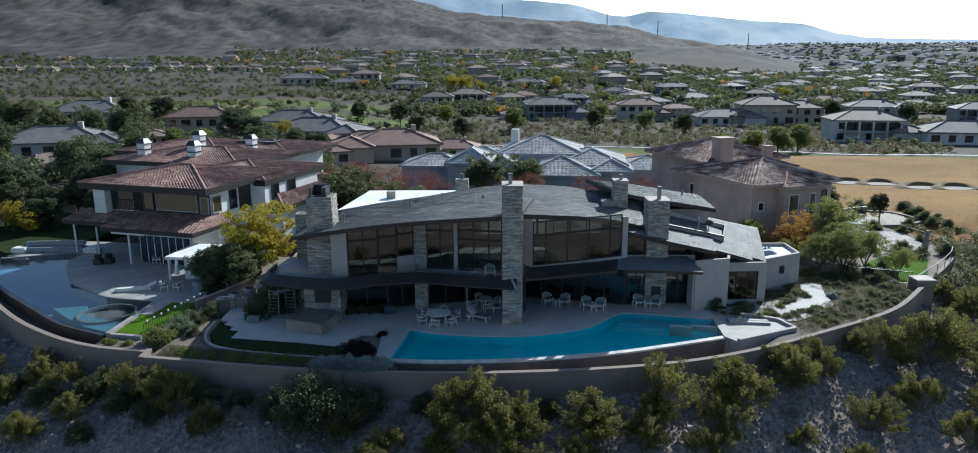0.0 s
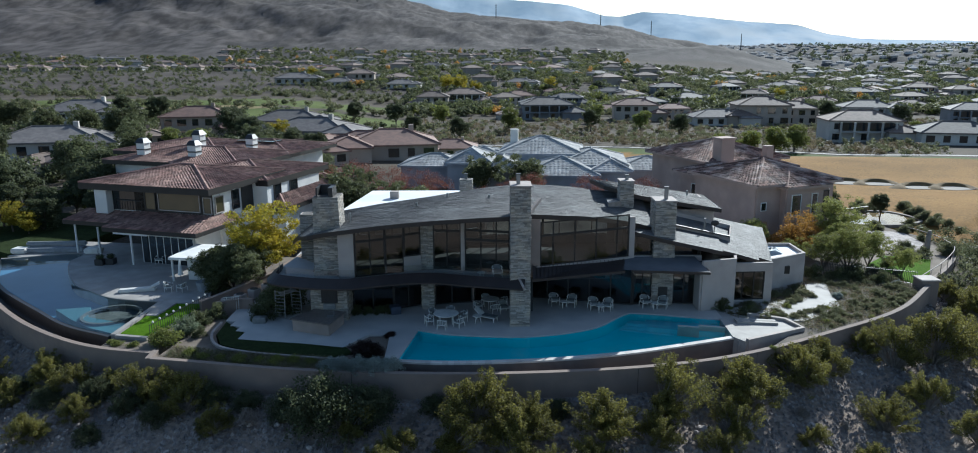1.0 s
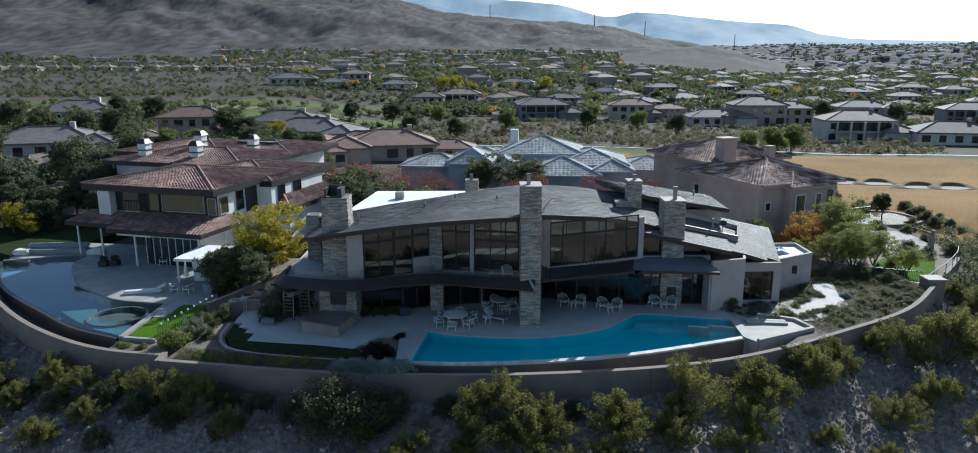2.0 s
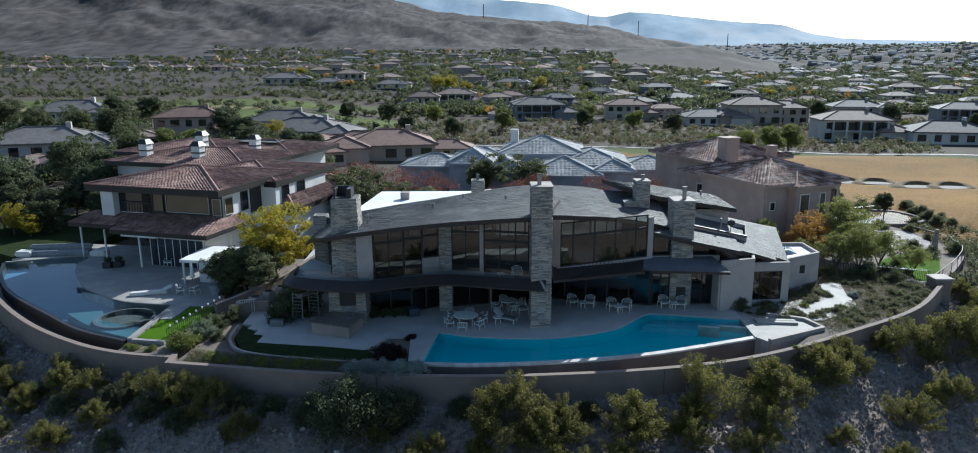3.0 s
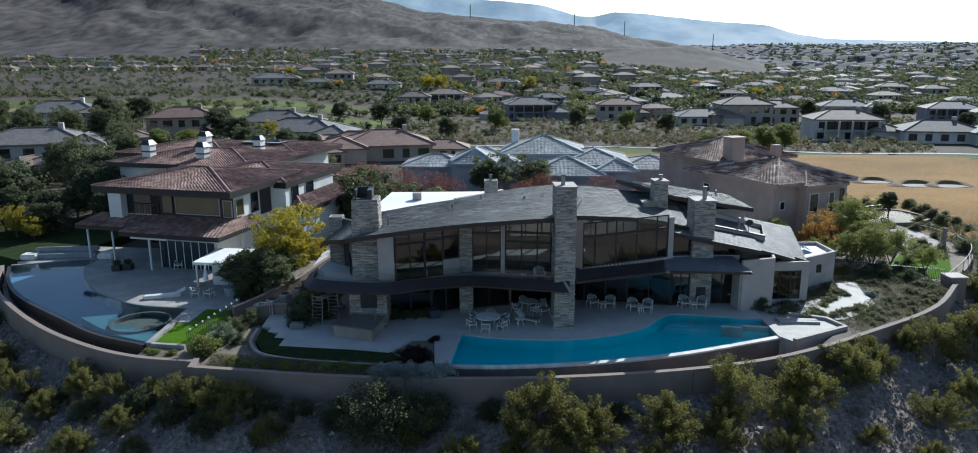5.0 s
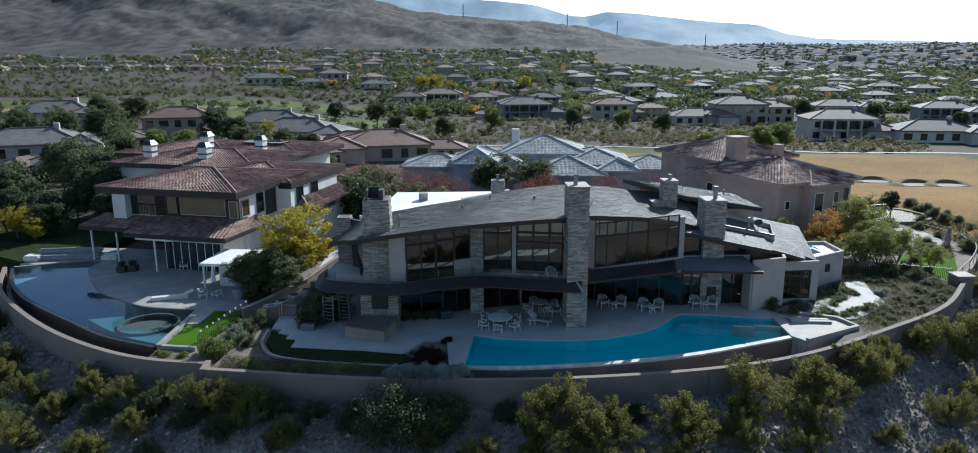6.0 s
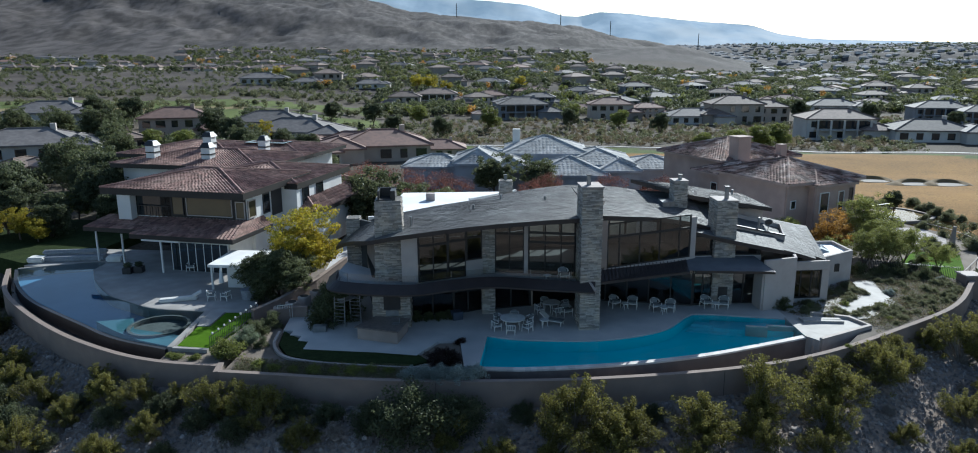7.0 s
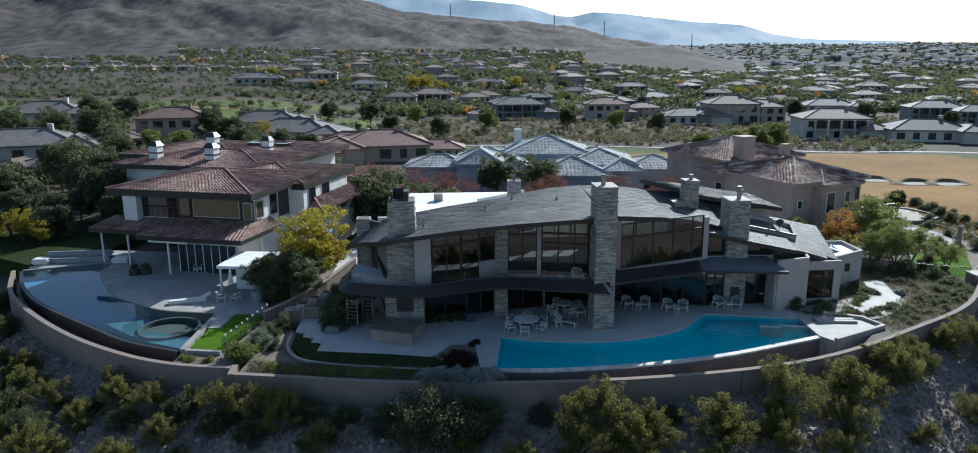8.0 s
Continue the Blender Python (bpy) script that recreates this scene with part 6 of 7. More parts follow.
grow = bush_thing("flowering_shrub", 73, 0.8, 1.0, M_LEAF_LIME, "low shrub with yellow-green leaves", 50, 45, 0.07, 0.22, 14)
plant_all(grow, [(x, y, -0.12, s, rng.uniform(0, 360)) for x, y, s in ((-20.6, 46.3, 0.7), (-19.3, 46.0, 0.6), (-17.9, 45.7, 0.8), (-16.6, 45.7, 0.6), (-15.4, 45.5, 0.8), (-14.2, 45.6, 0.7), (-13.0, 45.5, 0.6), (-21.8, 46.9, 0.7), (18.4, 56.2, 0.6), (20.0, 55.8, 0.7), (21.6, 54.6, 0.5), (23.3, 56.4, 0.6), (25.0, 53.0, 0.5), (19.0, 47.8, 0.4), (26.4, 56.0, 0.5), (29.0, 54.0, 0.4), (-27.6, 48.6, 0.6), (-26.4, 48.4, 0.6), (-28.2, 49.0, 0.5))], "low yellow-green shrubs")
silver = bush_thing("silver_shrub", 74, 0.8, 1.1, M_LEAF_GREY, "silver-leaved cushion shrub spilling over the wall", 70, 60, 0.07, 0.22, 12)
plant_all(silver, [(x, y, -0.1, s, rng.uniform(0, 360)) for x, y, s in ((-7.5, 44.5, 1.0), (-8.6, 44.4, 1.05), (-9.7, 44.4, 1.05), (-10.8, 44.5, 1.0), (-11.6, 44.6, 0.85), (17.0, 56.4, 0.9), (28.6, 59.0, 0.6), (35.5, 62.4, 0.6))], "silver shrubs")
mound = bush_thing("plum_shrub", 75, 1.2, 1.5, M_LEAF_PLUM, "dark plum-leaved rounded shrub", 90, 60, 0.08, 0.26, 20)
plant_all(mound, [(-9.4, 46.9, -0.15, 0.95, 0), (-8.3, 50.2, -0.15, 0.4, 50)])
hedge = bush_thing("clipped_shrub", 76, 1.3, 1.3, M_LEAF_GREEN, "rounded green garden shrub", 90, 70, 0.08, 0.26, 18)
plant_all(hedge, [(x, y, z, s, rng.uniform(0, 360)) for x, y, z, s in ((-22.7, 54.2, -0.1, 0.85), (-23.3, 52.9, -0.1, 0.8), (-22.4, 50.4, -0.1, 0.5), (-18.3, 54.6, 0.0, 1.5), (-17.6, 56.2, 0.0, 1.7), (-18.8, 57.8, 0.0, 1.5), (-11.6, 54.9, 0.0, 0.5), (-10.7, 54.95, 0.0, 0.5), (-9.8, 55.0, 0.0, 0.5), (-9.0, 55.1, 0.0, 0.5), (-24.6, 60.5, 0.1, 1.0), (38.5, 59.0, -2.4, 0.9), (40.5, 61.8, -2.4, 0.8), (31.0, 64.6, -0.2, 0.8), (32.6, 64.2, -0.2, 0.9), (34.4, 63.4, -0.2, 0.8), (35.6, 66.4, -0.6, 0.9), (37.2, 66.0, -0.7, 0.7), (29.0, 65.2, -0.2, 0.9), (33.4, 66.6, -0.5, 1.0), (38.8, 70.4, -0.7, 0.8), (17.6, 55.9, 0.0, 0.7))], "rounded garden shrubs")

# ground cover over the gravel beds
cov_rng = random.Random(91)
cov = {"a": [], "b": []}
while len(cov["a"]) + len(cov["b"]) < 1500:
    x, y = cov_rng.uniform(18, 36.5), cov_rng.uniform(48.5, 66)
    fy = float(np.interp(x, FRONT_X, FRONT_Y))
    if y < fy + 0.5 or (y - 57.8) > (x - 20) * 0.8 or (x < 22.8 and y < 53.6) or (x + y < 72.5):
        continue
    if (22.3 < x < 28.2 and abs((y - 55.2) - (x - 22.5) * 0.62) < 0.95) or (26.9 < x < 28.8 and 57.5 < y < 62.6):
        continue
    cov["a" if cov_rng.random() < 0.5 else "b"].append((x, y, -0.02 + cov_rng.uniform(0, 0.08)))
while len(cov["a"]) < 1150:
    x = cov_rng.uniform(-23.2, -11.8)
    fy = float(np.interp(x, FRONT_X, FRONT_Y))
    y = fy + cov_rng.uniform(0.35, 2.2)
    cov["a" if cov_rng.random() < 0.7 else "b"].append((x, y, 0.0))
for key, m_, lab in (("a", M_LEAF_OLIVE, "low olive ground cover on the beds"), ("b", M_LEAF_DRY, "dry tan ground cover on the beds")):
    tagged(part("ground_cover", leaf_cloud("ground_cover", 92, cov[key], 30, 0.075, 0.36, 0.4), m_), lab, "ground cover", kind="stuff")

# trees near the houses
ytree = tree_thing("yellow_tree", 80, 6.2, 3.9, 1.6, M_LEAF_YELLOW, "tree with golden yellow autumn leaves", 260, 70, 0.19, 0.55, crown_low=0.15)
plant_all(ytree, [(-22.3, 66.0, -0.3, 1.05, 0), (-57.0, 83.0, 0.0, 0.55, 90), (-54.4, 81.8, 0.0, 0.42, 30), (-60.0, 82.0, 0.0, 0.5, 150)])
cyp = tree_thing("oleander", 81, 5.0, 2.6, 0.6, M_LEAF_GREEN, "tall dark green oleander with upright stems", 220, 70, 0.16, 0.5, crown_low=0.03)
plant_all(cyp, [(-23.6, 61.4, -0.2, 0.84, 0), (-25.6, 62.0, -0.2, 0.74, 70), (-22.2, 60.6, -0.2, 0.72, 130), (-22.6, 62.8, -0.2, 0.78, 200), (-24.6, 60.2, -0.2, 0.6, 20)], "oleanders by the wall")
pv = tree_thing("palo_verde", 82, 6.5, 3.6, 0.6, M_LEAF_PALO, "airy green palo verde tree", 240, 60, 0.16, 0.55, crown_low=0.06)
plant_all(pv, [(31.2, 67.4, -0.3, 0.55, 0), (33.8, 68.4, -0.8, 0.68, 90), (36.4, 69.6, -0.8, 0.6, 200), (36.6, 76.5, -0.9, 0.9, 40), (26.6, 74.5, -0.8, 0.6, 300), (24.0, 73.0, -0.5, 0.52, 100), (38.6, 67.4, -0.8, 0.42, 200), (34.8, 72.5, -0.8, 0.66, 140), (29.0, 69.6, -0.4, 0.42, 60)], "palo verde trees")
ora = tree_thing("orange_tree", 83, 5.5, 3.0, 0.6, M_LEAF_ORANGE, "tree with thin orange autumn leaves", 180, 50, 0.15, 0.5, crown_low=0.06)
plant_all(ora, [(30.4, 73.2, -0.8, 0.9, 0), (32.6, 75.4, -0.9, 0.85, 120), (28.4, 77.0, -0.9, 0.6, 220)], "orange autumn trees")
lime = tree_thing("lime_tree", 84, 6.0, 3.4, 1.5, M_LEAF_LIME, "bright lime green garden tree", 160, 60, 0.28, 0.75, crown_low=0.15)
dgt = tree_thing("evergreen_tree", 85, 9.0, 4.0, 2.0, M_LEAF_DARK, "tall dark evergreen garden tree", 200, 70, 0.3, 0.8, crown_low=0.15)
bare = tree_thing("russet_tree", 86, 5.5, 2.8, 1.5, M_LEAF_RED, "thin russet tree nearly without leaves", 60, 35, 0.14, 0.65)
green = tree_thing("shade_tree", 87, 8.0, 4.2, 2.0, M_LEAF_GREEN, "broad green shade tree in a garden", 200, 70, 0.3, 0.8, crown_low=0.15)


def on_land(rows):
    return [(x, y, land(x, y) - 0.1, s, rng.uniform(0, 360)) for x, y, s in rows]


plant_all(bare, on_land([(-8.0, 95.0, 1.0), (-2.0, 90.0, 0.9), (2.0, 96.0, 0.9), (12.0, 96.0, 1.0), (16.0, 92.0, 0.8), (-18.0, 100.0, 1.2), (-21.0, 104.0, 1.2), (-15.0, 106.0, 1.0), (20.0, 98.0, 0.9), (-13.0, 92.0, 1.1), (-24.0, 96.0, 1.2), (-10.0, 102.0, 1.0), (5.0, 102.0, 0.9), (-66.0, 92.0, 0.9), (38.5, 76.5, 0.5), (40.0, 79.5, 0.5)]), "russet trees")
plant_all(green, on_land([(-17.5, 86.0, 0.9), (-14.0, 84.0, 0.75), (-20.0, 90.0, 0.9), (-11.0, 88.0, 0.7), (-48.0, 150.0, 0.9), (-44.0, 145.0, 0.8), (-30.0, 120.0, 0.8), (-62.0, 112.0, 1.0), (-68.0, 118.0, 1.1), (-96.0, 190.0, 1.3), (-110.0, 196.0, 1.2), (-88.0, 178.0, 1.0), (4.0, 112.0, 0.8), (-150.0, 230.0, 1.2), (-128.0, 210.0, 1.1), (-75.0, 150.0, 1.0), (-56.0, 172.0, 0.9), (46.0, 100.5, 0.4), (-2.0, 116.0, 0.8)]), "shade trees")
# those at (-60, 86) and (-66, 90) are added to shade the lawn
plant_all(dgt, on_land([(-70.0, 196.0, 1.1), (-64.0, 190.0, 0.9), (-46.0, 168.0, 0.8), (-40.0, 160.0, 0.8), (-52.0, 104.0, 0.8), (-56.0, 100.0, 0.8), (-58.0, 108.0, 0.9), (-120.0, 240.0, 1.2), (-112.0, 246.0, 1.1), (-84.0, 146.0, 0.7), (-34.0, 128.0, 0.7), (-170.0, 250.0, 1.2), (-185.0, 262.0, 1.1), (-74.0, 126.0, 0.9), (-12.0, 250.0, 1.0), (-40.0, 300.0, 1.1), (-30.0, 270.0, 0.9), (-55.0, 290.0, 1.0), (66.0, 262.0, 1.0), (140.0, 310.0, 1.2), (38.0, 290.0, 1.0), (120.0, 320.0, 1.2), (165.0, 300.0, 1.1), (175.0, 262.0, 1.0), (50.5, 94.5, 0.35), (-92.0, 128.0, 0.8), (-104.0, 150.0, 1.0), (-52.0, 92.0, 0.85), (-49.0, 88.0, 0.6), (-60.0, 86.0, 0.7), (-66.0, 90.0, 0.8), (-54.0, 84.0, 0.55), (-63.0, 94.0, 0.9), (-56.0, 88.5, 0.6)]), "dark evergreen trees")
plant_all(lime, on_land([(70.0, 200.0, 1.1), (78.0, 204.0, 1.2), (86.0, 210.0, 1.2), (62.0, 205.0, 0.9), (-22.0, 318.0, 1.4), (6.0, 290.0, 1.5), (60.0, 300.0, 1.2), (150.0, 262.0, 1.0), (-70.0, 172.0, 1.0), (-80.0, 180.0, 0.9), (134.0, 285.0, 1.2), (45.0, 330.0, 1.3), (-58.0, 98.0, 0.6), (-46.0, 138.0, 0.6)]), "lime green trees")

limes = copy_thing(grow, pose(-24.3, 48.9, -0.1))
limes.scale = (1.5, 1.5, 1.7)
sage = bush_thing("sage_shrub", 78, 1.3, 1.25, leaf_mat("sage_leaves", (0.20, 0.235, 0.15), (0.145, 0.175, 0.11), 0.25), "rounded grey-green sage shrub by the fence", 90, 70, 0.075, 0.26, 18)
sage.matrix_basis = pose(-23.7, 51.0, -0.1)
gsh = bush_thing("pool_garden_shrub", 77, 1.3, 1.4, M_LEAF_OLIVE, "loose olive shrub round the garden pool", 70, 60, 0.09, 0.3, 24)
grr = random.Random(12)
spots_g = []
while len(spots_g) < 46:
    x, y = grr.uniform(38, 58), grr.uniform(73, 101)
    if (44.5 < x < 54 and 90 < y < 97) or (42 < x < 48.5 and 77 < y < 86) or y < 66 + (x - 38) * 0.8 or (x < 44 and y > 88):
        continue
    if x > 50.3 and y < 88:
        continue
    spots_g.append((x, y, -0.95 if y < 89 and x < 50 else land(x, y) - 0.05, grr.uniform(0.45, 1.0), grr.uniform(0, 360)))
plant_all(gsh, spots_g, "shrubs round the garden pool")

# ---- the town beyond ----
M_TOWN_WALL = mat("town_stucco", (0.40, 0.335, 0.28), (0.35, 0.29, 0.24), 0.3, 0.9, per_object=0.25)
M_TOWN_PALE = mat("town_pale_stucco", (0.52, 0.48, 0.44), (0.46, 0.42, 0.38), 0.3, 0.9, per_object=0.2)
M_TOWN_GREY = mat("town_grey_stucco", (0.24, 0.24, 0.25), (0.2, 0.2, 0.21), 0.3, 0.9, per_object=0.2)
M_TOWN_ROOF = mat("town_roof_tile", (0.25, 0.18, 0.145), (0.19, 0.138, 0.112), 1.2, 0.8, 0.4, 2.5, per_object=0.3)
M_TOWN_ROOF_RED = mat("town_red_roof_tile", (0.26, 0.15, 0.115), (0.20, 0.12, 0.095), 1.2, 0.8, 0.4, 2.5, per_object=0.2)
M_TOWN_ROOF_GREY = mat("town_grey_roof_tile", (0.18, 0.16, 0.15), (0.13, 0.115, 0.11), 1.2, 0.8, 0.4, 2.5, per_object=0.2)


def town_house(seed, w, d, storeys, m_wall, m_roof, label, wings=True, deck=False, windows=True):
    """A suburban house with hipped roofs, windows, and a chimney, front towards -y."""
    r = random.Random(seed)
    t = thing("suburban_house", 0, 0, 0, label, "house", "suburban houses")
    h = 3.1 * storeys
    storey(t, -w / 2, w / 2, 0, d, -2.5, h, m_wall)
    hip_roof(t, -w / 2, w / 2, 0, d, h + 0.2, 20, 0.7, m_roof, m_roof, tiles=False, fascia=0.3)
    if wings:
        ww = w * r.uniform(0.35, 0.5)
        x0 = -w / 2 - ww * 0.5 if r.random() < 0.5 else w / 2 - ww * 0.5
        h2 = h if storeys == 1 else 3.2
        storey(t, x0, x0 + ww, -d * 0.3, d * 0.6, -2.5, h2, m_wall)
        hip_roof(t, x0, x0 + ww, -d * 0.3, d * 0.6, h2 + 0.2, 20, 0.6, m_roof, m_roof, tiles=False, fascia=0.3)
    for s in range(storeys if windows else 0):
        n = int(w / 3.4)
        for k in range(n):
            if r.random() < 0.75:
                x = -w / 2 + (k + 0.5) * w / n
                ww_ = r.uniform(0.6, 1.25)
                part("window", box(x - ww_, x + ww_, -0.2, -0.05, 3.1 * s + 0.7, 3.1 * s + 2.5), M_DARKGLASS, t)
    if deck:
        part("balcony", box(-w * 0.4, w * 0.4, -2.6, 0.0, 3.0, 3.25), m_wall, t)
        for k in range(5):
            x = -w * 0.38 + w * 0.76 * k / 4
            part("pillar", box(x - 0.25, x + 0.25, -2.5, -2.0, -2.5, 6.0), m_wall, t)
        # thin dark sheet in place of the shade behind the pillars
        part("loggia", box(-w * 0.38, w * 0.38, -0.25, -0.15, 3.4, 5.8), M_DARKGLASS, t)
    part("chimney", box(w * 0.2, w * 0.2 + 1.0, d * 0.5, d * 0.5 + 1.0, h, h + d * 0.18 + 1.3), m_wall, t)
    return t


def set_thing(ob, x, y, z, s, a, first):
    m = pose(x, y, z, 0, 0, a)
    o = ob if first else copy_thing(ob, m)
    o.matrix_basis = m
    o.scale = (s, s, s)
    return o


kinds = [town_house(101, 17, 13, 1, M_TOWN_WALL, M_TOWN_ROOF, "single-storey tan stucco house with a brown tile roof"),
         town_house(102, 20, 13, 1, M_TOWN_PALE, M_TOWN_ROOF_GREY, "long low pale stucco house with a grey tile roof"),
         town_house(103, 16, 12, 2, M_TOWN_WALL, M_TOWN_ROOF, "two-storey tan stucco house with a brown tile roof"),
         town_house(104, 22, 14, 2, M_TOWN_GREY, M_TOWN_ROOF_GREY, "two-storey dark grey house with verandas", deck=True),
         town_house(105, 18, 13, 1, M_TOWN_WALL, M_TOWN_ROOF_RED, "single-storey house with a red tile roof"),
         town_house(106, 20, 13, 2, M_TOWN_PALE, M_TOWN_ROOF, "two-storey pale stucco house with balconies", deck=True),
         town_house(107, 18, 12, 2, M_TOWN_WALL, M_TOWN_ROOF_RED, "two-storey terracotta house with a red tile roof")]
far_kinds = [town_house(111, 18, 13, 1, M_TOWN_WALL, M_TOWN_ROOF, "low tan stucco house with a brown tile roof", windows=False),
             town_house(112, 21, 13, 1, M_TOWN_PALE, M_TOWN_ROOF_GREY, "low pale stucco house with a grey tile roof", windows=False),
             town_house(113, 17, 12, 2, M_TOWN_WALL, M_TOWN_ROOF, "two-storey tan stucco house with a brown tile roof", windows=False),
             town_house(114, 19, 12, 1, M_TOWN_PALE, M_TOWN_ROOF_RED, "low pale house with a red tile roof", windows=False)]
far_used = set()
# kind, x, y, size, turn
named = [(1, -103, 166, 1.15, 15), (0, -84, 140, 0.8, -15), (1, -146, 258, 1.3, 8), (6, -84, 206, 1.0, 12), (1, -66, 232, 1.1, 0), (1, -54, 206, 1.2, -8), (4, -24, 172, 1.15, 10), (4, -36, 188, 1.0, -15), (4, -12, 196, 0.75, 0), (0, -92, 188, 0.8, 30), (4, -40, 158, 0.9, 25),
         (5, -17, 436, 1.15, 0), (3, 26, 350, 1.1, 2), (0, 12, 352, 0.85, 5), (6, 65, 338, 1.1, -5), (6, 84, 342, 0.8, 5), (1, 96, 312, 1.1, 0), (2, 115, 314, 1.35, -4), (2, 130, 318, 1.1, -8), (5, 120, 238, 1.1, -8), (1, 143, 224, 1.15, -12), (1, 186, 366, 1.2, -10), (3, 205, 312, 1.0, -15), (3, 216, 298, 0.9, -15), (2, -35, 423, 1.1, 0), (2, -99, 556, 1.25, 4), (1, -66, 530, 1.05, 0), (1, -146, 548, 1.4, 6), (1, -112, 538, 1.0, 0)]
for x in range(-540, -150, 42):
    named.append((int(abs(x * 7)) % 2, x, 806 + (x % 23), 1.15, (x % 11) - 5))
used = set()
spots_h = []
for k, x, y, s, a in named:
    set_thing(kinds[k], x, y, land(x, y), s, a, k not in used)
    used.add(k)
    spots_h.append((x, y))
trng = random.Random(17)
count = len(named)
yy = 385.0
while yy < 1180 and count < 330:
    half = 0.66 * yy + 30
    x = -half + trng.uniform(0, 20)
    while x < half and count < 330:
        px, py = x + trng.uniform(-7, 7), yy + trng.uniform(-12, 12)
        s_ = px / py
        keep = trng.random() < 0.64 and (s_ > -0.12 or (s_ > -0.28 and py > 535) or py > 775)
        if (s_ < -0.35 and py > 1000) or (0.16 < s_ < 0.40 and py > 880):
            keep = False
        if keep and all((px - u) ** 2 + (py - v) ** 2 > 24 ** 2 for u, v in spots_h):
            if py < 540:
                set_thing(kinds[trng.choice((0, 0, 1, 1, 2, 4, 5, 3))], px, py, land(px, py), trng.uniform(0.8, 1.05), trng.uniform(-35, 35), False)
            else:
                k = trng.choice((0, 0, 1, 1, 2, 3))
                set_thing(far_kinds[k], px, py, land(px, py), trng.uniform(0.85, 1.1), trng.uniform(-35, 35), k not in far_used)
                far_used.add(k)
            spots_h.append((px, py))
            count += 1
        x += 33 + (yy - 385) * 0.02
    yy += 37 + (yy - 385) * 0.05

# the far town: too small to tell apart
vs, fs = [], []
hrng = random.Random(23)
n_far = 0
while n_far < 2600:
    s_ = hrng.uniform(0.26, 0.85)
    y = 900 + 2700 * hrng.random() ** 0.6 if s_ > 0.3 else hrng.uniform(800, 1150)
    x = s_ * y
    if 0.25 < s_ < 0.44 and y < 1400:
        continue
    z = land(x, y)
    w, d, h = hrng.uniform(8, 13), hrng.uniform(8, 12), hrng.choice((1.2, 1.8, 3.0))
    k = len(vs)
    for dx, dy in ((-w, -d), (w, -d), (w, d), (-w, d)):
        vs.append((x + dx * 0.6, y + dy * 0.6, z - 3))
    for dx, dy in ((-w, -d), (w, -d), (w, d), (-w, d)):
        vs.append((x + dx * 0.6, y + dy * 0.6, z + h))
    vs += [(x - w * 0.25, y, z + h + 2.2), (x + w * 0.25, y, z + h + 2.2)]
    fs += [(k, k + 1, k + 5, k + 4), (k + 1, k + 2, k + 6, k + 5), (k + 2, k + 3, k + 7, k + 6), (k + 3, k, k + 4, k + 7), (k + 4, k + 5, k + 9, k + 8), (k + 5, k + 6, k + 9), (k + 6, k + 7, k + 8, k + 9), (k + 7, k + 4, k + 8)]
    n_far += 1
M_FARTOWN = mat("far_town", (0.46, 0.43, 0.41), (0.32, 0.30, 0.29), 0.02, 0.95, per_island=0.5, spec=0.1)
ft = part("far_town", mesh_from("far_town", vs, fs), M_FARTOWN)
tagged(ft, "pale roofs of a distant town on the plain", "town", kind="stuff")


# ---- far woods and scrub: leaf clumps with gaps ----
taken = {(round((u + dx) / 6), round((v + dy) / 6)) for u, v in spots_h for dx in (-10, -5, 0, 5, 10) for dy in (-4, 1, 6, 12)}


def woods(name, seed, n, where, size, leaves, leaf, m_leaf, label):
    r = random.Random(seed)
    cl, sizes = [], []
    tries = 0
    while len(sizes) < n and tries < n * 40:
        tries += 1
        x, y = where(r)
        if (round(x / 6), round(y / 6)) in taken:
            continue
        z = land(x, y)
        s = size * r.uniform(0.55, 1.35)
        sizes.append(s)
        for _ in range(4):
            cl.append((x + r.uniform(-0.6, 0.6) * s, y + r.uniform(-0.6, 0.6) * s, z + s * r.uniform(0.25, 1.05)))
    me = leaf_cloud(name, seed, cl, leaves, leaf, size * 0.55, 0.75)
    return tagged(part(name, me, m_leaf), label, "trees", kind="stuff")


def town_spot(r):
    while True:
        s_ = r.uniform(-0.7, 0.72)
        y = 370 + 800 * r.random() ** 1.25
        if (s_ < -0.12 and y < 520) or (s_ < -0.27 and y < 770):
            continue
        if (s_ < -0.35 and y > 1010) or (0.18 < s_ < 0.40 and y > 900):
            continue
        return s_ * y, y


def bank_spot(r):
    while True:
        y = r.uniform(150, 335)
        x = r.uniform(-35, 0.62 * y)
        if y > fairway_edge(x) + 6:
            return x, y


def left_spot(r):
    y = r.uniform(120, 300)
    x = -r.uniform(0.22, 0.75) * y
    return x, y


def golf_edge(r):
    y = r.choice((285, 350, 372, 445, 455, 462)) + r.uniform(-8, 8)
    return -r.uniform(0.05, 0.72) * y, y


def slope_right(r):
    x = r.uniform(40, 75)
    return x, r.uniform(60, 84) + 0.35 * (x - 45)


def far_spot(r):
    s_ = r.uniform(0.40, 0.85)
    y = r.uniform(900, 2800)
    if s_ < 0.47 and y < 1500:
        y += 900
    return s_ * y, y


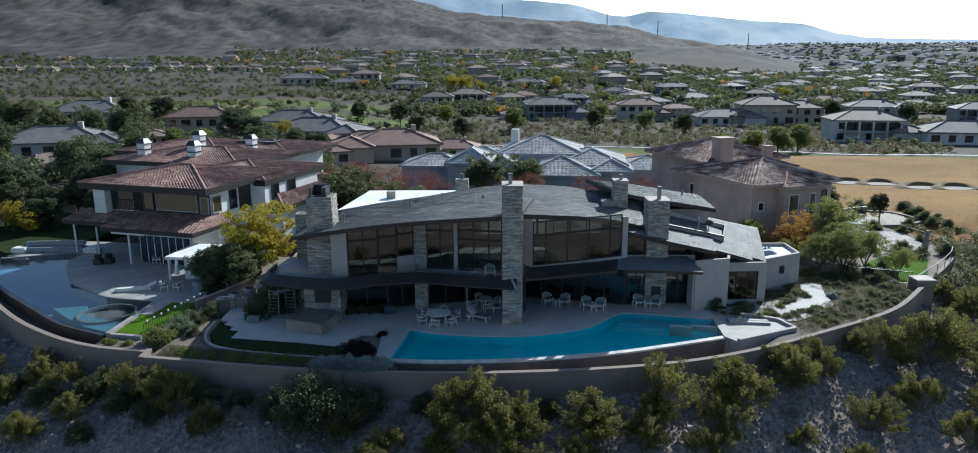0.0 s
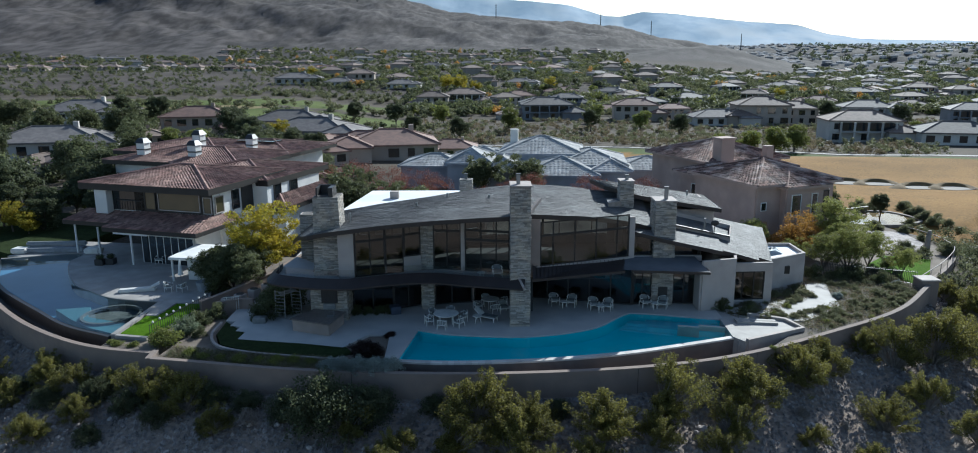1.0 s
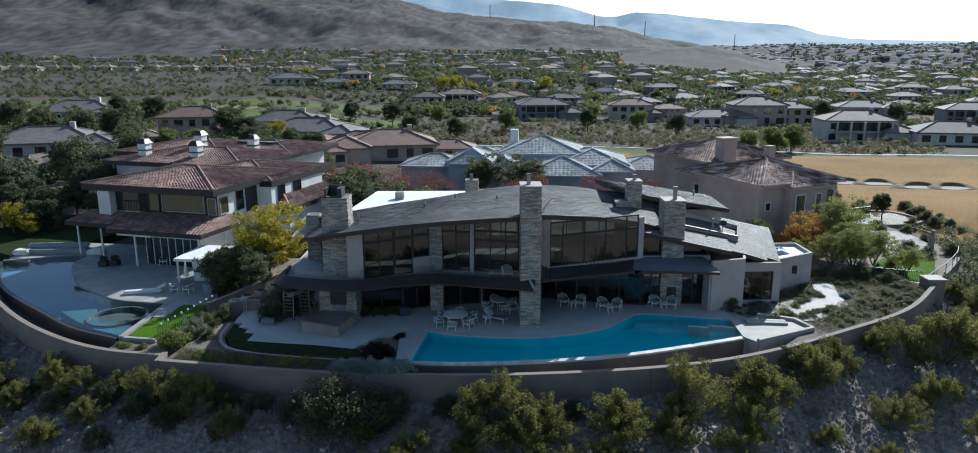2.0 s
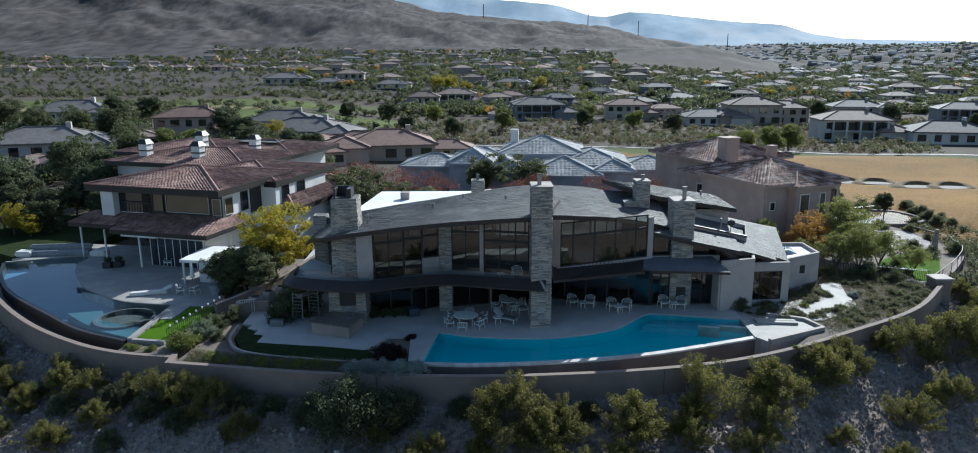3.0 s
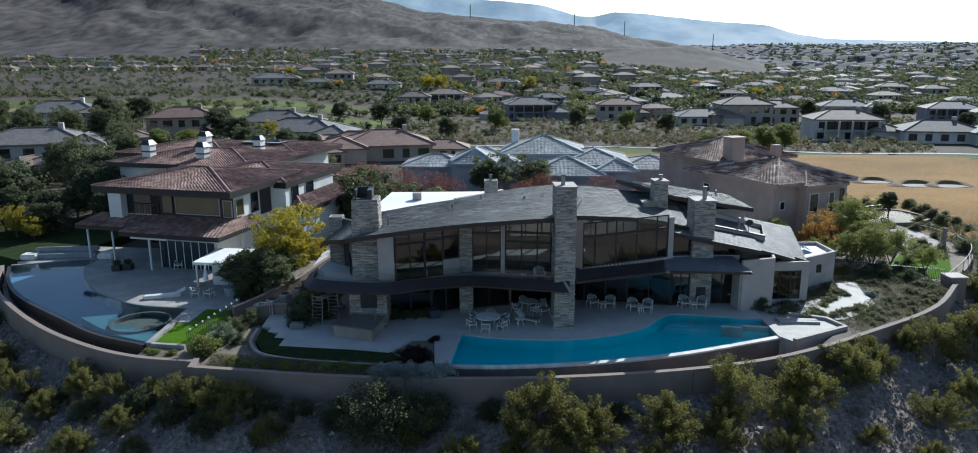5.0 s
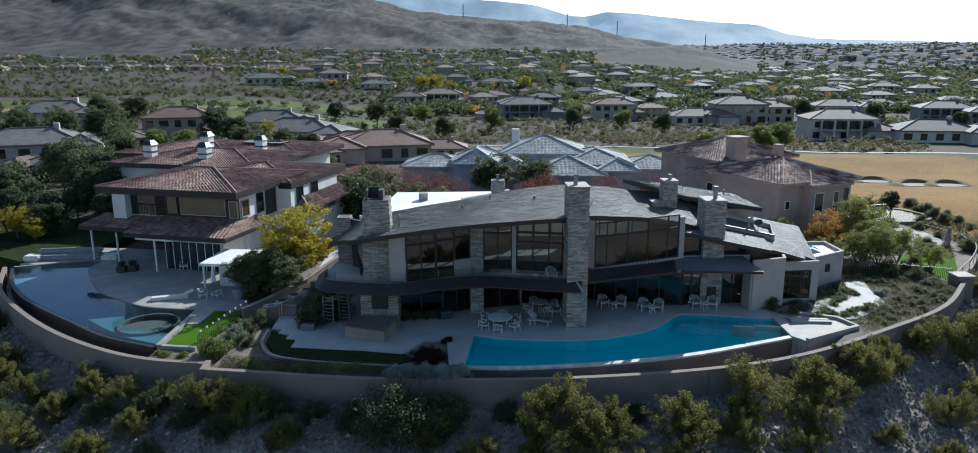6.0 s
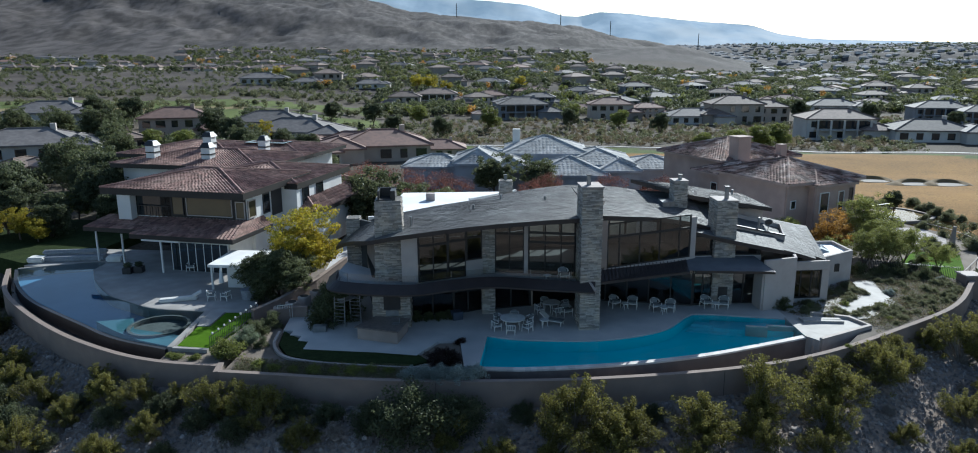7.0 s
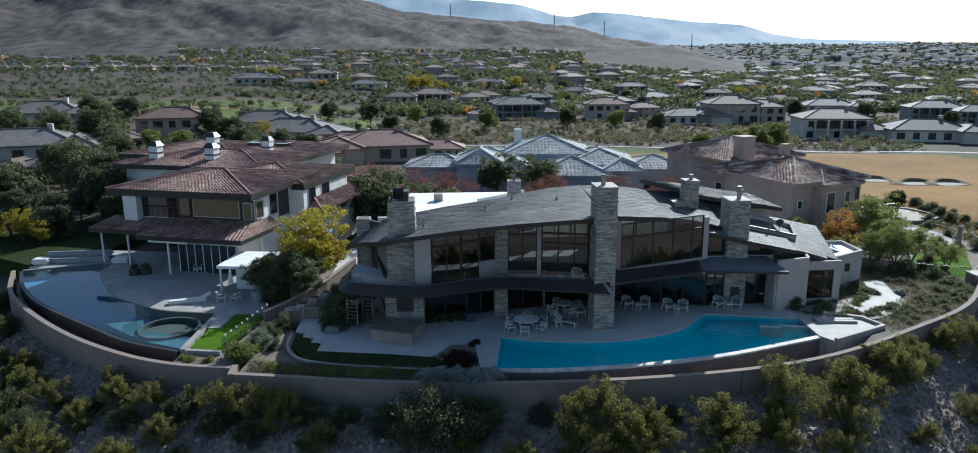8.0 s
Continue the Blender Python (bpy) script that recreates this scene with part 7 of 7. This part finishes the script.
woods("town_woods", 31, 1200, town_spot, 4.2, 40, 1.2, M_LEAF_GREEN, "green garden trees between the houses")
woods("town_woods_dark", 32, 900, town_spot, 4.0, 40, 1.15, M_LEAF_DARK, "dark trees between the houses")
woods("town_woods_olive", 33, 2000, town_spot, 3.4, 36, 1.0, M_LEAF_OLIVE, "olive trees and scrub between the houses")
woods("town_woods_yellow", 34, 60, town_spot, 4.4, 40, 1.1, M_LEAF_ORANGE, "autumn trees between the houses")
woods("town_woods_lime", 35, 480, town_spot, 3.8, 40, 1.1, M_LEAF_LIME, "bright green trees between the houses")
woods("far_woods", 36, 700, far_spot, 7.0, 14, 3.0, M_LEAF_DARK, "distant trees on the plain")
woods("wash_scrub", 37, 560, bank_spot, 1.6, 30, 0.46, M_LEAF_OLIVE, "olive scrub on the bank of the wash")
woods("wash_scrub_dark", 38, 640, bank_spot, 1.5, 30, 0.4, M_LEAF_DRY, "dry scrub on the bank of the wash")
woods("west_woods", 39, 130, left_spot, 3.2, 90, 0.6, M_LEAF_GREEN, "green garden trees among the western houses")
woods("west_woods_dark", 40, 130, left_spot, 3.2, 90, 0.6, M_LEAF_DARK, "dark garden trees among the western houses")
woods("golf_scrub", 41, 330, golf_edge, 2.6, 50, 0.7, M_LEAF_OLIVE, "scrub along the golf course")
def west_bank(r):
    y = 470 + 310 * r.random() ** 1.3
    return -r.uniform(0.02, 0.74) * y, y


woods("bank_scrub", 43, 480, west_bank, 2.2, 34, 0.6, M_LEAF_OLIVE, "olive scrub on the bank behind the golf course")
woods("bank_scrub_dark", 44, 420, west_bank, 2.2, 34, 0.6, M_LEAF_DARK, "dark scrub on the bank behind the golf course")
woods("slope_scrub", 42, 90, slope_right, 1.4, 90, 0.22, M_LEAF_OLIVE, "creosote scrub on the far slope")


gold = tree_thing("golden_tree", 88, 8.0, 4.5, 1.6, M_LEAF_YELLOW, "garden tree in golden autumn colour", 70, 40, 0.4, 1.0)
plant_all(gold, on_land([(-22.0, 500.0, 1.6), (-32.0, 508.0, 1.5), (-12.0, 495.0, 1.2), (-60.0, 205.0, 0.8), (40.0, 520.0, 1.2), (-150.0, 620.0, 1.2), (180.0, 470.0, 1.0)]), "golden trees")
# power pylons on the ridge
pyl = thing("power_pylon", 0, 0, 0, "thin steel power pylon on the ridge", "pylon", "power pylons")
bm = bmesh.new()
for sx, sy in ((-0.8, -0.8), (0.8, -0.8), (0.8, 0.8), (-0.8, 0.8)):
    beam((sx, sy, 0), (sx * 0.4, sy * 0.4, 46), 0.6, 0.6, bm)
part("tower", bm, M_DARKMETAL, pyl)
for z in (30, 36, 41):
    part("arm", beam((-3, 0, z), (3, 0, z), 0.5, 0.5), M_DARKMETAL, pyl)
plant_all(pyl, on_land([(-1060.0, 1800.0, 1.0), (-905.0, 1860.0, 1.0), (-640.0, 1900.0, 1.0), (-345.0, 1950.0, 1.0), (10.0, 2120.0, 1.0), (310.0, 2180.0, 1.0), (460.0, 2200.0, 1.0), (690.0, 2100.0, 1.0)]), "power pylons")

# ---- garden furniture and small things ----
def arm_chair(name, label, group):
    t = thing(name, 0, 0, 0, label, "chair", group)
    for x in (-0.33, 0.33):
        for y in (-0.3, 0.3):
            part("leg", tube((x, y, 0), (x * 0.95, y * 0.95, 0.62 if y < 0 else 0.4), 0.025, 0.03, 6), M_CHAIR, t)
    part("seat", box(-0.34, 0.34, -0.32, 0.32, 0.34, 0.40, bevel=0.02), M_CHAIR, t)
    part("cushion", box(-0.30, 0.30, -0.30, 0.26, 0.405, 0.52, bevel=0.04), M_CUSHION, t, "grey seat cushion")
    part("back_cushion", beam((-0.27, 0.27, 0.66), (0.27, 0.27, 0.66), 0.10, 0.34), M_CUSHION, t, "grey back cushion")
    bm = bmesh.new()
    pts = [(0.36 * math.cos(a), 0.1 + 0.30 * math.sin(a), 0.66 + 0.16 * max(0, math.sin(a))) for a in np.linspace(-0.7, math.pi + 0.7, 13)]
    for a, b in zip(pts, pts[1:]):
        tube(a, b, 0.035, n=6, bm=bm)
    part("arm_rail", bm, M_CHAIR, t, "curved white back and arm rail")
    for k in range(7):
        a = math.pi * (k + 0.5) / 7
        p = (0.35 * math.cos(a), 0.1 + 0.29 * math.sin(a), 0.66 + 0.16 * math.sin(a))
        part("spindle", tube((p[0] * 0.9, p[1], 0.38), p, 0.018, n=5), M_CHAIR, t)
    return t


def side_table(name, label):
    t = thing(name, 0, 0, 0, label, "table", "side tables")
    bm = bmesh.new()
    bmesh.ops.create_cone(bm, cap_ends=True, segments=20, radius1=0.30, radius2=0.30, depth=0.04)
    bmesh.ops.translate(bm, verts=bm.verts, vec=(0, 0, 0.46))
    part("tabletop", bm, M_CHAIR, t)
    for k in range(3):
        a = k * 2.094
        part("leg", tube((0.24 * math.cos(a), 0.24 * math.sin(a), 0), (0.15 * math.cos(a), 0.15 * math.sin(a), 0.45), 0.022, n=6), M_CHAIR, t)
    return t


chair = arm_chair("patio_armchair", "white-framed patio armchair with a grey cushion", "patio armchairs")
plant_all(chair, [(x, y, 0, 1.12, a) for x, y, a in ((4.35, 57.0, 20), (5.75, 56.7, -20), (7.45, 56.0, 15), (8.55, 55.7, -25), (11.75, 56.5, 15), (13.1, 56.2, -25), (0.15, 55.2, 20))] + [(-0.35, 53.9, 3.34, 1.1, 10)])
stab = side_table("side_table", "small round white side table beside the armchairs")
plant_all(stab, [(5.1, 56.4, 0, 1.1, 0), (7.9, 55.2, 0, 1.2, 0), (12.4, 56.0, 0, 1.1, 0), (-1.9, 52.9, 0, 1.2, 0), (-1.6, 53.7, 3.34, 1.0, 0)])
dt = thing("round_table", -4.3, 52.9, 0, "round white dining table on the patio", "table")
bm = bmesh.new()
bmesh.ops.create_cone(bm, cap_ends=True, segments=36, radius1=0.95, radius2=0.95, depth=0.05)
bmesh.ops.translate(bm, verts=bm.verts, vec=(0, 0, 0.76))
part("tabletop", bm, M_CHAIR, dt, "round slatted tabletop")
for k in range(4):
    a = k * 1.571 + 0.78
    part("leg", tube((0.7 * math.cos(a), 0.7 * math.sin(a), 0), (0.7 * math.cos(a), 0.7 * math.sin(a), 0.74), 0.035, n=8), M_CHAIR, dt)
dt2 = copy_thing(dt, pose(-0.9, 56.3, 0, 0, 0, 30))
dt2.scale = (0.75, 0.75, 1)
dchair = arm_chair("dining_chair", "white-framed dining chair at the round table", "dining chairs")
rows_d = [(-4.3 + 1.35 * math.cos(a), 52.9 + 1.35 * math.sin(a), 0, 0.95, math.degrees(a) - 90) for a in [k * math.pi / 3 + 0.35 for k in range(6)]]
rows_d += [(-0.9 + 1.1 * math.cos(a), 56.3 + 1.1 * math.sin(a), 0, 0.95, math.degrees(a) - 90) for a in [k * math.pi / 2 + 0.35 for k in range(4)]]
plant_all(dchair, rows_d)
lo_ = thing("chaise_longue", -1.2, 53.5, 0, "white reclining chaise longue with a grey cushion", "lounger", rz=60)
part("frame", box(-0.35, 0.35, -0.9, 0.9, 0.28, 0.34, bevel=0.015), M_CHAIR, lo_)
for x in (-0.3, 0.3):
    for y in (-0.8, 0.7):
        part("leg", box(x - 0.03, x + 0.03, y - 0.03, y + 0.03, 0, 0.28), M_CHAIR, lo_)
part("mattress", box(-0.31, 0.31, -0.88, 0.35, 0.345, 0.43, bevel=0.03), M_CUSHION, lo_)
part("backrest", beam((0, 0.35, 0.36), (0, 0.95, 0.85), 0.64, 0.07), M_CHAIR, lo_)

# outdoor kitchen counter and fireplace opening
bbq = thing("outdoor_kitchen", -14.0, 51.9, 0, "tan stucco barbecue island with a stone counter", "barbecue", world_coords=True)
part("base", prism([(-15.7, 51.2), (-12.75, 50.05), (-12.15, 52.6), (-14.6, 53.3)], 0, 0.88), M_STUCCO, bbq)
part("counter", prism([(-15.9, 51.15), (-12.65, 49.9), (-12.0, 52.7), (-14.6, 53.35)], 0.88, 0.97), mat("brown_granite", (0.20, 0.165, 0.145), (0.13, 0.11, 0.10), 14, 0.35), bbq, "brown granite counter top")
part("sink", box(-13.2, -12.7, 51.4, 51.9, 0.972, 0.99), M_METAL, bbq)
part("tap", tube((-12.7, 51.9, 0.97), (-12.7, 51.9, 1.35), 0.025), M_METAL, bbq)
grill = thing("barbecue_grill", -13.3, 53.25, 0.97, "stainless steel built-in grill on the counter", "grill", world_coords=True)
part("hood", box(-13.8, -12.85, 53.1, 53.38, 0.97, 1.45, bevel=0.05), M_METAL, grill)
part("handle", tube((-13.7, 53.05, 1.25), (-12.95, 53.05, 1.25), 0.02), M_METAL, grill)
part("firebox", box(-13.95, -12.7, 53.30, 53.36, 1.45, 2.55), M_DARKMETAL, house, "dark firebox opening")
# platform ladder
lad = thing("platform_ladder", -17.2, 54.2, 0, "silver rolling platform ladder on the patio", "ladder", rz=-12)
for x in (-0.45, 0.35):
    part("rail", beam((x, -0.45, 0), (x, -0.3, 2.3), 0.06, 0.06), M_METAL, lad)
    part("rail", beam((x + 0.9, 0.65, 0), (x + 0.9, 0.5, 2.5), 0.06, 0.06), M_METAL, lad)
for k in range(8):
    z = 0.2 + 0.28 * k
    part("rung", box(-0.45, 0.35, -0.41, -0.33, z, z + 0.04), M_METAL, lad)
    part("rung", box(0.45, 1.25, 0.53, 0.61, z + 0.1, z + 0.14), M_METAL, lad)
part("platform", beam((-0.05, -0.35, 2.0), (0.85, 0.55, 2.15), 0.7, 0.06), M_METAL, lad)
crate = thing("patio_crate", -18.7, 53.0, 0, "low grey slatted crate on the patio", "crate")
part("body", box(-0.5, 0.5, -0.3, 0.3, 0, 0.45, bevel=0.02), M_METAL, crate)
bin_ = thing("planter_box", -8.5, 55.0, 0, "square dark blue planter by the door", "planter", rz=20)
part("body", box(-0.4, 0.4, -0.4, 0.4, 0, 0.65, bevel=0.03), mat("slate_blue", (0.05, 0.065, 0.10), None, 3, 0.6), bin_)
# cooling units in the side yard
for i, (x, y) in enumerate(((-21.6, 57.2), (-20.9, 58.6), (-20.2, 60.0), (-22.3, 56.2), (-19.6, 61.5))):
    u = thing("cooling_unit", x, y, -0.02, "tan outdoor cooling unit in the side yard", "air conditioner", "cooling units", rz=-30)
    part("casing", box(-0.4, 0.4, -0.4, 0.4, 0, 0.95, bevel=0.04), M_CAP, u)
    g = bmesh.new()
    bmesh.ops.create_cone(g, cap_ends=True, segments=20, radius1=0.33, radius2=0.33, depth=0.03)
    bmesh.ops.translate(g, verts=g.verts, vec=(0, 0, 0.965))
    part("fan_grille", g, M_DARKMETAL, u)
gate = thing("side_gate", -21.9, 55.6, 0.0, "white metal side gate in the wall", "gate", world_coords=True)
for k in range(7):
    x = -22.4 + 0.17 * k
    part("bar", box(x, x + 0.03, 55.7 + 0.05 * k, 55.73 + 0.05 * k, 0.0, 1.1), M_CHAIR, gate)
part("rail", beam((-22.45, 55.7, 1.1), (-21.3, 56.05, 1.1), 0.04, 0.05), M_CHAIR, gate)
# villa terrace furniture
M_WICK = mat("grey_wicker", (0.30, 0.31, 0.33), (0.24, 0.25, 0.27), 8, 0.8, 0.4)
sofa = thing("curved_sofa", -46.5, 73.6, 0.2, "long grey outdoor sofa at the pool's end", "sofa", rz=4)
part("seat", box(-3.2, 3.0, -0.5, 0.6, 0.0, 0.5, bevel=0.12), M_WICK, sofa)
part("backrest", box(-3.2, 3.0, 0.35, 0.8, 0.5, 1.0, bevel=0.15), M_WICK, sofa)
for x in (-49.9, -42.3):
    p = thing("pouffe", x, 73.2, 0.2, "low pale outdoor pouffe by the pool", "pouffe", "pouffes")
    part("body", box(-0.8, 0.8, -0.6, 0.6, 0, 0.55, bevel=0.12), M_CHAIR, p)
for x, y in ((-39.2, 68.6), (-38.3, 68.9)):
    p = thing("dark_planter", x, y, 0.2, "square black planter with a clipped plant", "planter", "dark planters")
    part("pot", box(-0.4, 0.4, -0.4, 0.4, 0, 0.6, bevel=0.03), M_DARKMETAL, p)
    part("plant", leaf_cloud("plant", 5, [(0, 0, 0.72), (0.1, 0.05, 0.85), (-0.1, 0, 0.85)], 70, 0.16, 0.35), M_LEAF_DARK, p)
dsc = arm_chair("dark_chair", "dark slender terrace chair with a white seat", "terrace chairs")
plant_all(dsc, [(-28.9, 60.3, 0.2, 1.0, 100), (-27.7, 60.2, 0.2, 1.0, 250), (-33.5, 69.0, 0.2, 1.1, 0), (-32.0, 69.2, 0.2, 1.1, 40)])
day = thing("sun_bed", -31.6, 60.2, 0.2, "low white sculpted sun bed beside the pool", "lounger", rz=15)
part("body", box(-1.5, 1.5, -0.35, 0.35, 0.0, 0.3, bevel=0.1), M_CHAIR, day)
part("headrest", beam((1.1, 0, 0.3), (1.8, 0.05, 0.62), 0.6, 0.12), M_CHAIR, day)
tub = thing("round_planter", -25.9, 60.5, 0.2, "round grey planter on the terrace", "planter")
bm = bmesh.new()
bmesh.ops.create_cone(bm, cap_ends=True, segments=24, radius1=0.55, radius2=0.65, depth=0.8)
bmesh.ops.translate(bm, verts=bm.verts, vec=(0, 0, 0.4))
part("pot", bm, M_WICK, tub)
umb = thing("closed_umbrella", -28.6, 62.2, 0.2, "closed white parasol on the terrace", "parasol")
part("pole", tube((0, 0, 0), (0, 0, 2.3), 0.03), M_METAL, umb)
part("canopy", tube((0, 0, 0.9), (0, 0, 2.3), 0.24, 0.05, 8), M_WHITE, umb)
# pool garden statue and urns by the golf course
st = thing("garden_sculpture", 46.6, 77.0, -0.75, "slim tan standing stone sculpture", "sculpture")
part("stone", tube((0, 0, 0), (0.1, 0, 2.2), 0.35, 0.18, 8), M_BOULDER, st)

# ---- stones on the slope ----
rrng = random.Random(44)
boulder = []
for k in range(4):
    bm = ball((0, 0, 0.1), 0.5, 0.4, 0.32, sub=2)
    for v in bm.verts:
        v.co *= 1 + 0.35 * noise.noise(v.co * 2.3 + Vector((k * 7, 0, 0)))
    o = part("boulder", bm, M_ROCK)
    tagged(o, "rough grey-brown stone on the desert slope", "rock", "stones on the slope")
    boulder.append(o)
for i in range(170):
    x = rrng.uniform(-42, 40)
    y = float(np.interp(x, FRONT_X, FRONT_Y)) - rrng.uniform(0.8, 9)
    if y < 36:
        continue
    z = land(x, y)
    o = boulder[i % 4] if i < 4 else copy_thing(boulder[i % 4], Matrix.Identity(4))
    o.matrix_basis = pose(x, y, z, rrng.uniform(-20, 20), rrng.uniform(-20, 20), rrng.uniform(0, 360))
    s = rrng.choice((0.25, 0.3, 0.4, 0.5, 0.8))
    o.scale = (s, s, s)
vs, fs = [], []
for i in range(34000):
    x = rrng.uniform(-46, 44)
    y = float(np.interp(x, FRONT_X, FRONT_Y)) - rrng.uniform(0.3, 11)
    if y < 34:
        continue
    z = land(x, y)
    r = rrng.choice((0.03, 0.04, 0.05, 0.07, 0.12, 0.18))
    k = len(vs)
    vs += [(x + r * rrng.uniform(0.7, 1.3), y, z), (x, y + r * rrng.uniform(0.7, 1.3), z), (x - r * rrng.uniform(0.7, 1.3), y, z), (x, y - r * rrng.uniform(0.7, 1.3), z), (x + r * rrng.uniform(-0.4, 0.4), y + r * rrng.uniform(-0.4, 0.4), z + r * rrng.uniform(0.6, 1.3))]
    fs += [(k, k + 1, k + 4), (k + 1, k + 2, k + 4), (k + 2, k + 3, k + 4), (k + 3, k, k + 4)]
gr = part("gravel", mesh_from("gravel", vs, fs), M_ROCK)
tagged(gr, "loose stones strewn over the desert slope", "gravel", kind="stuff")
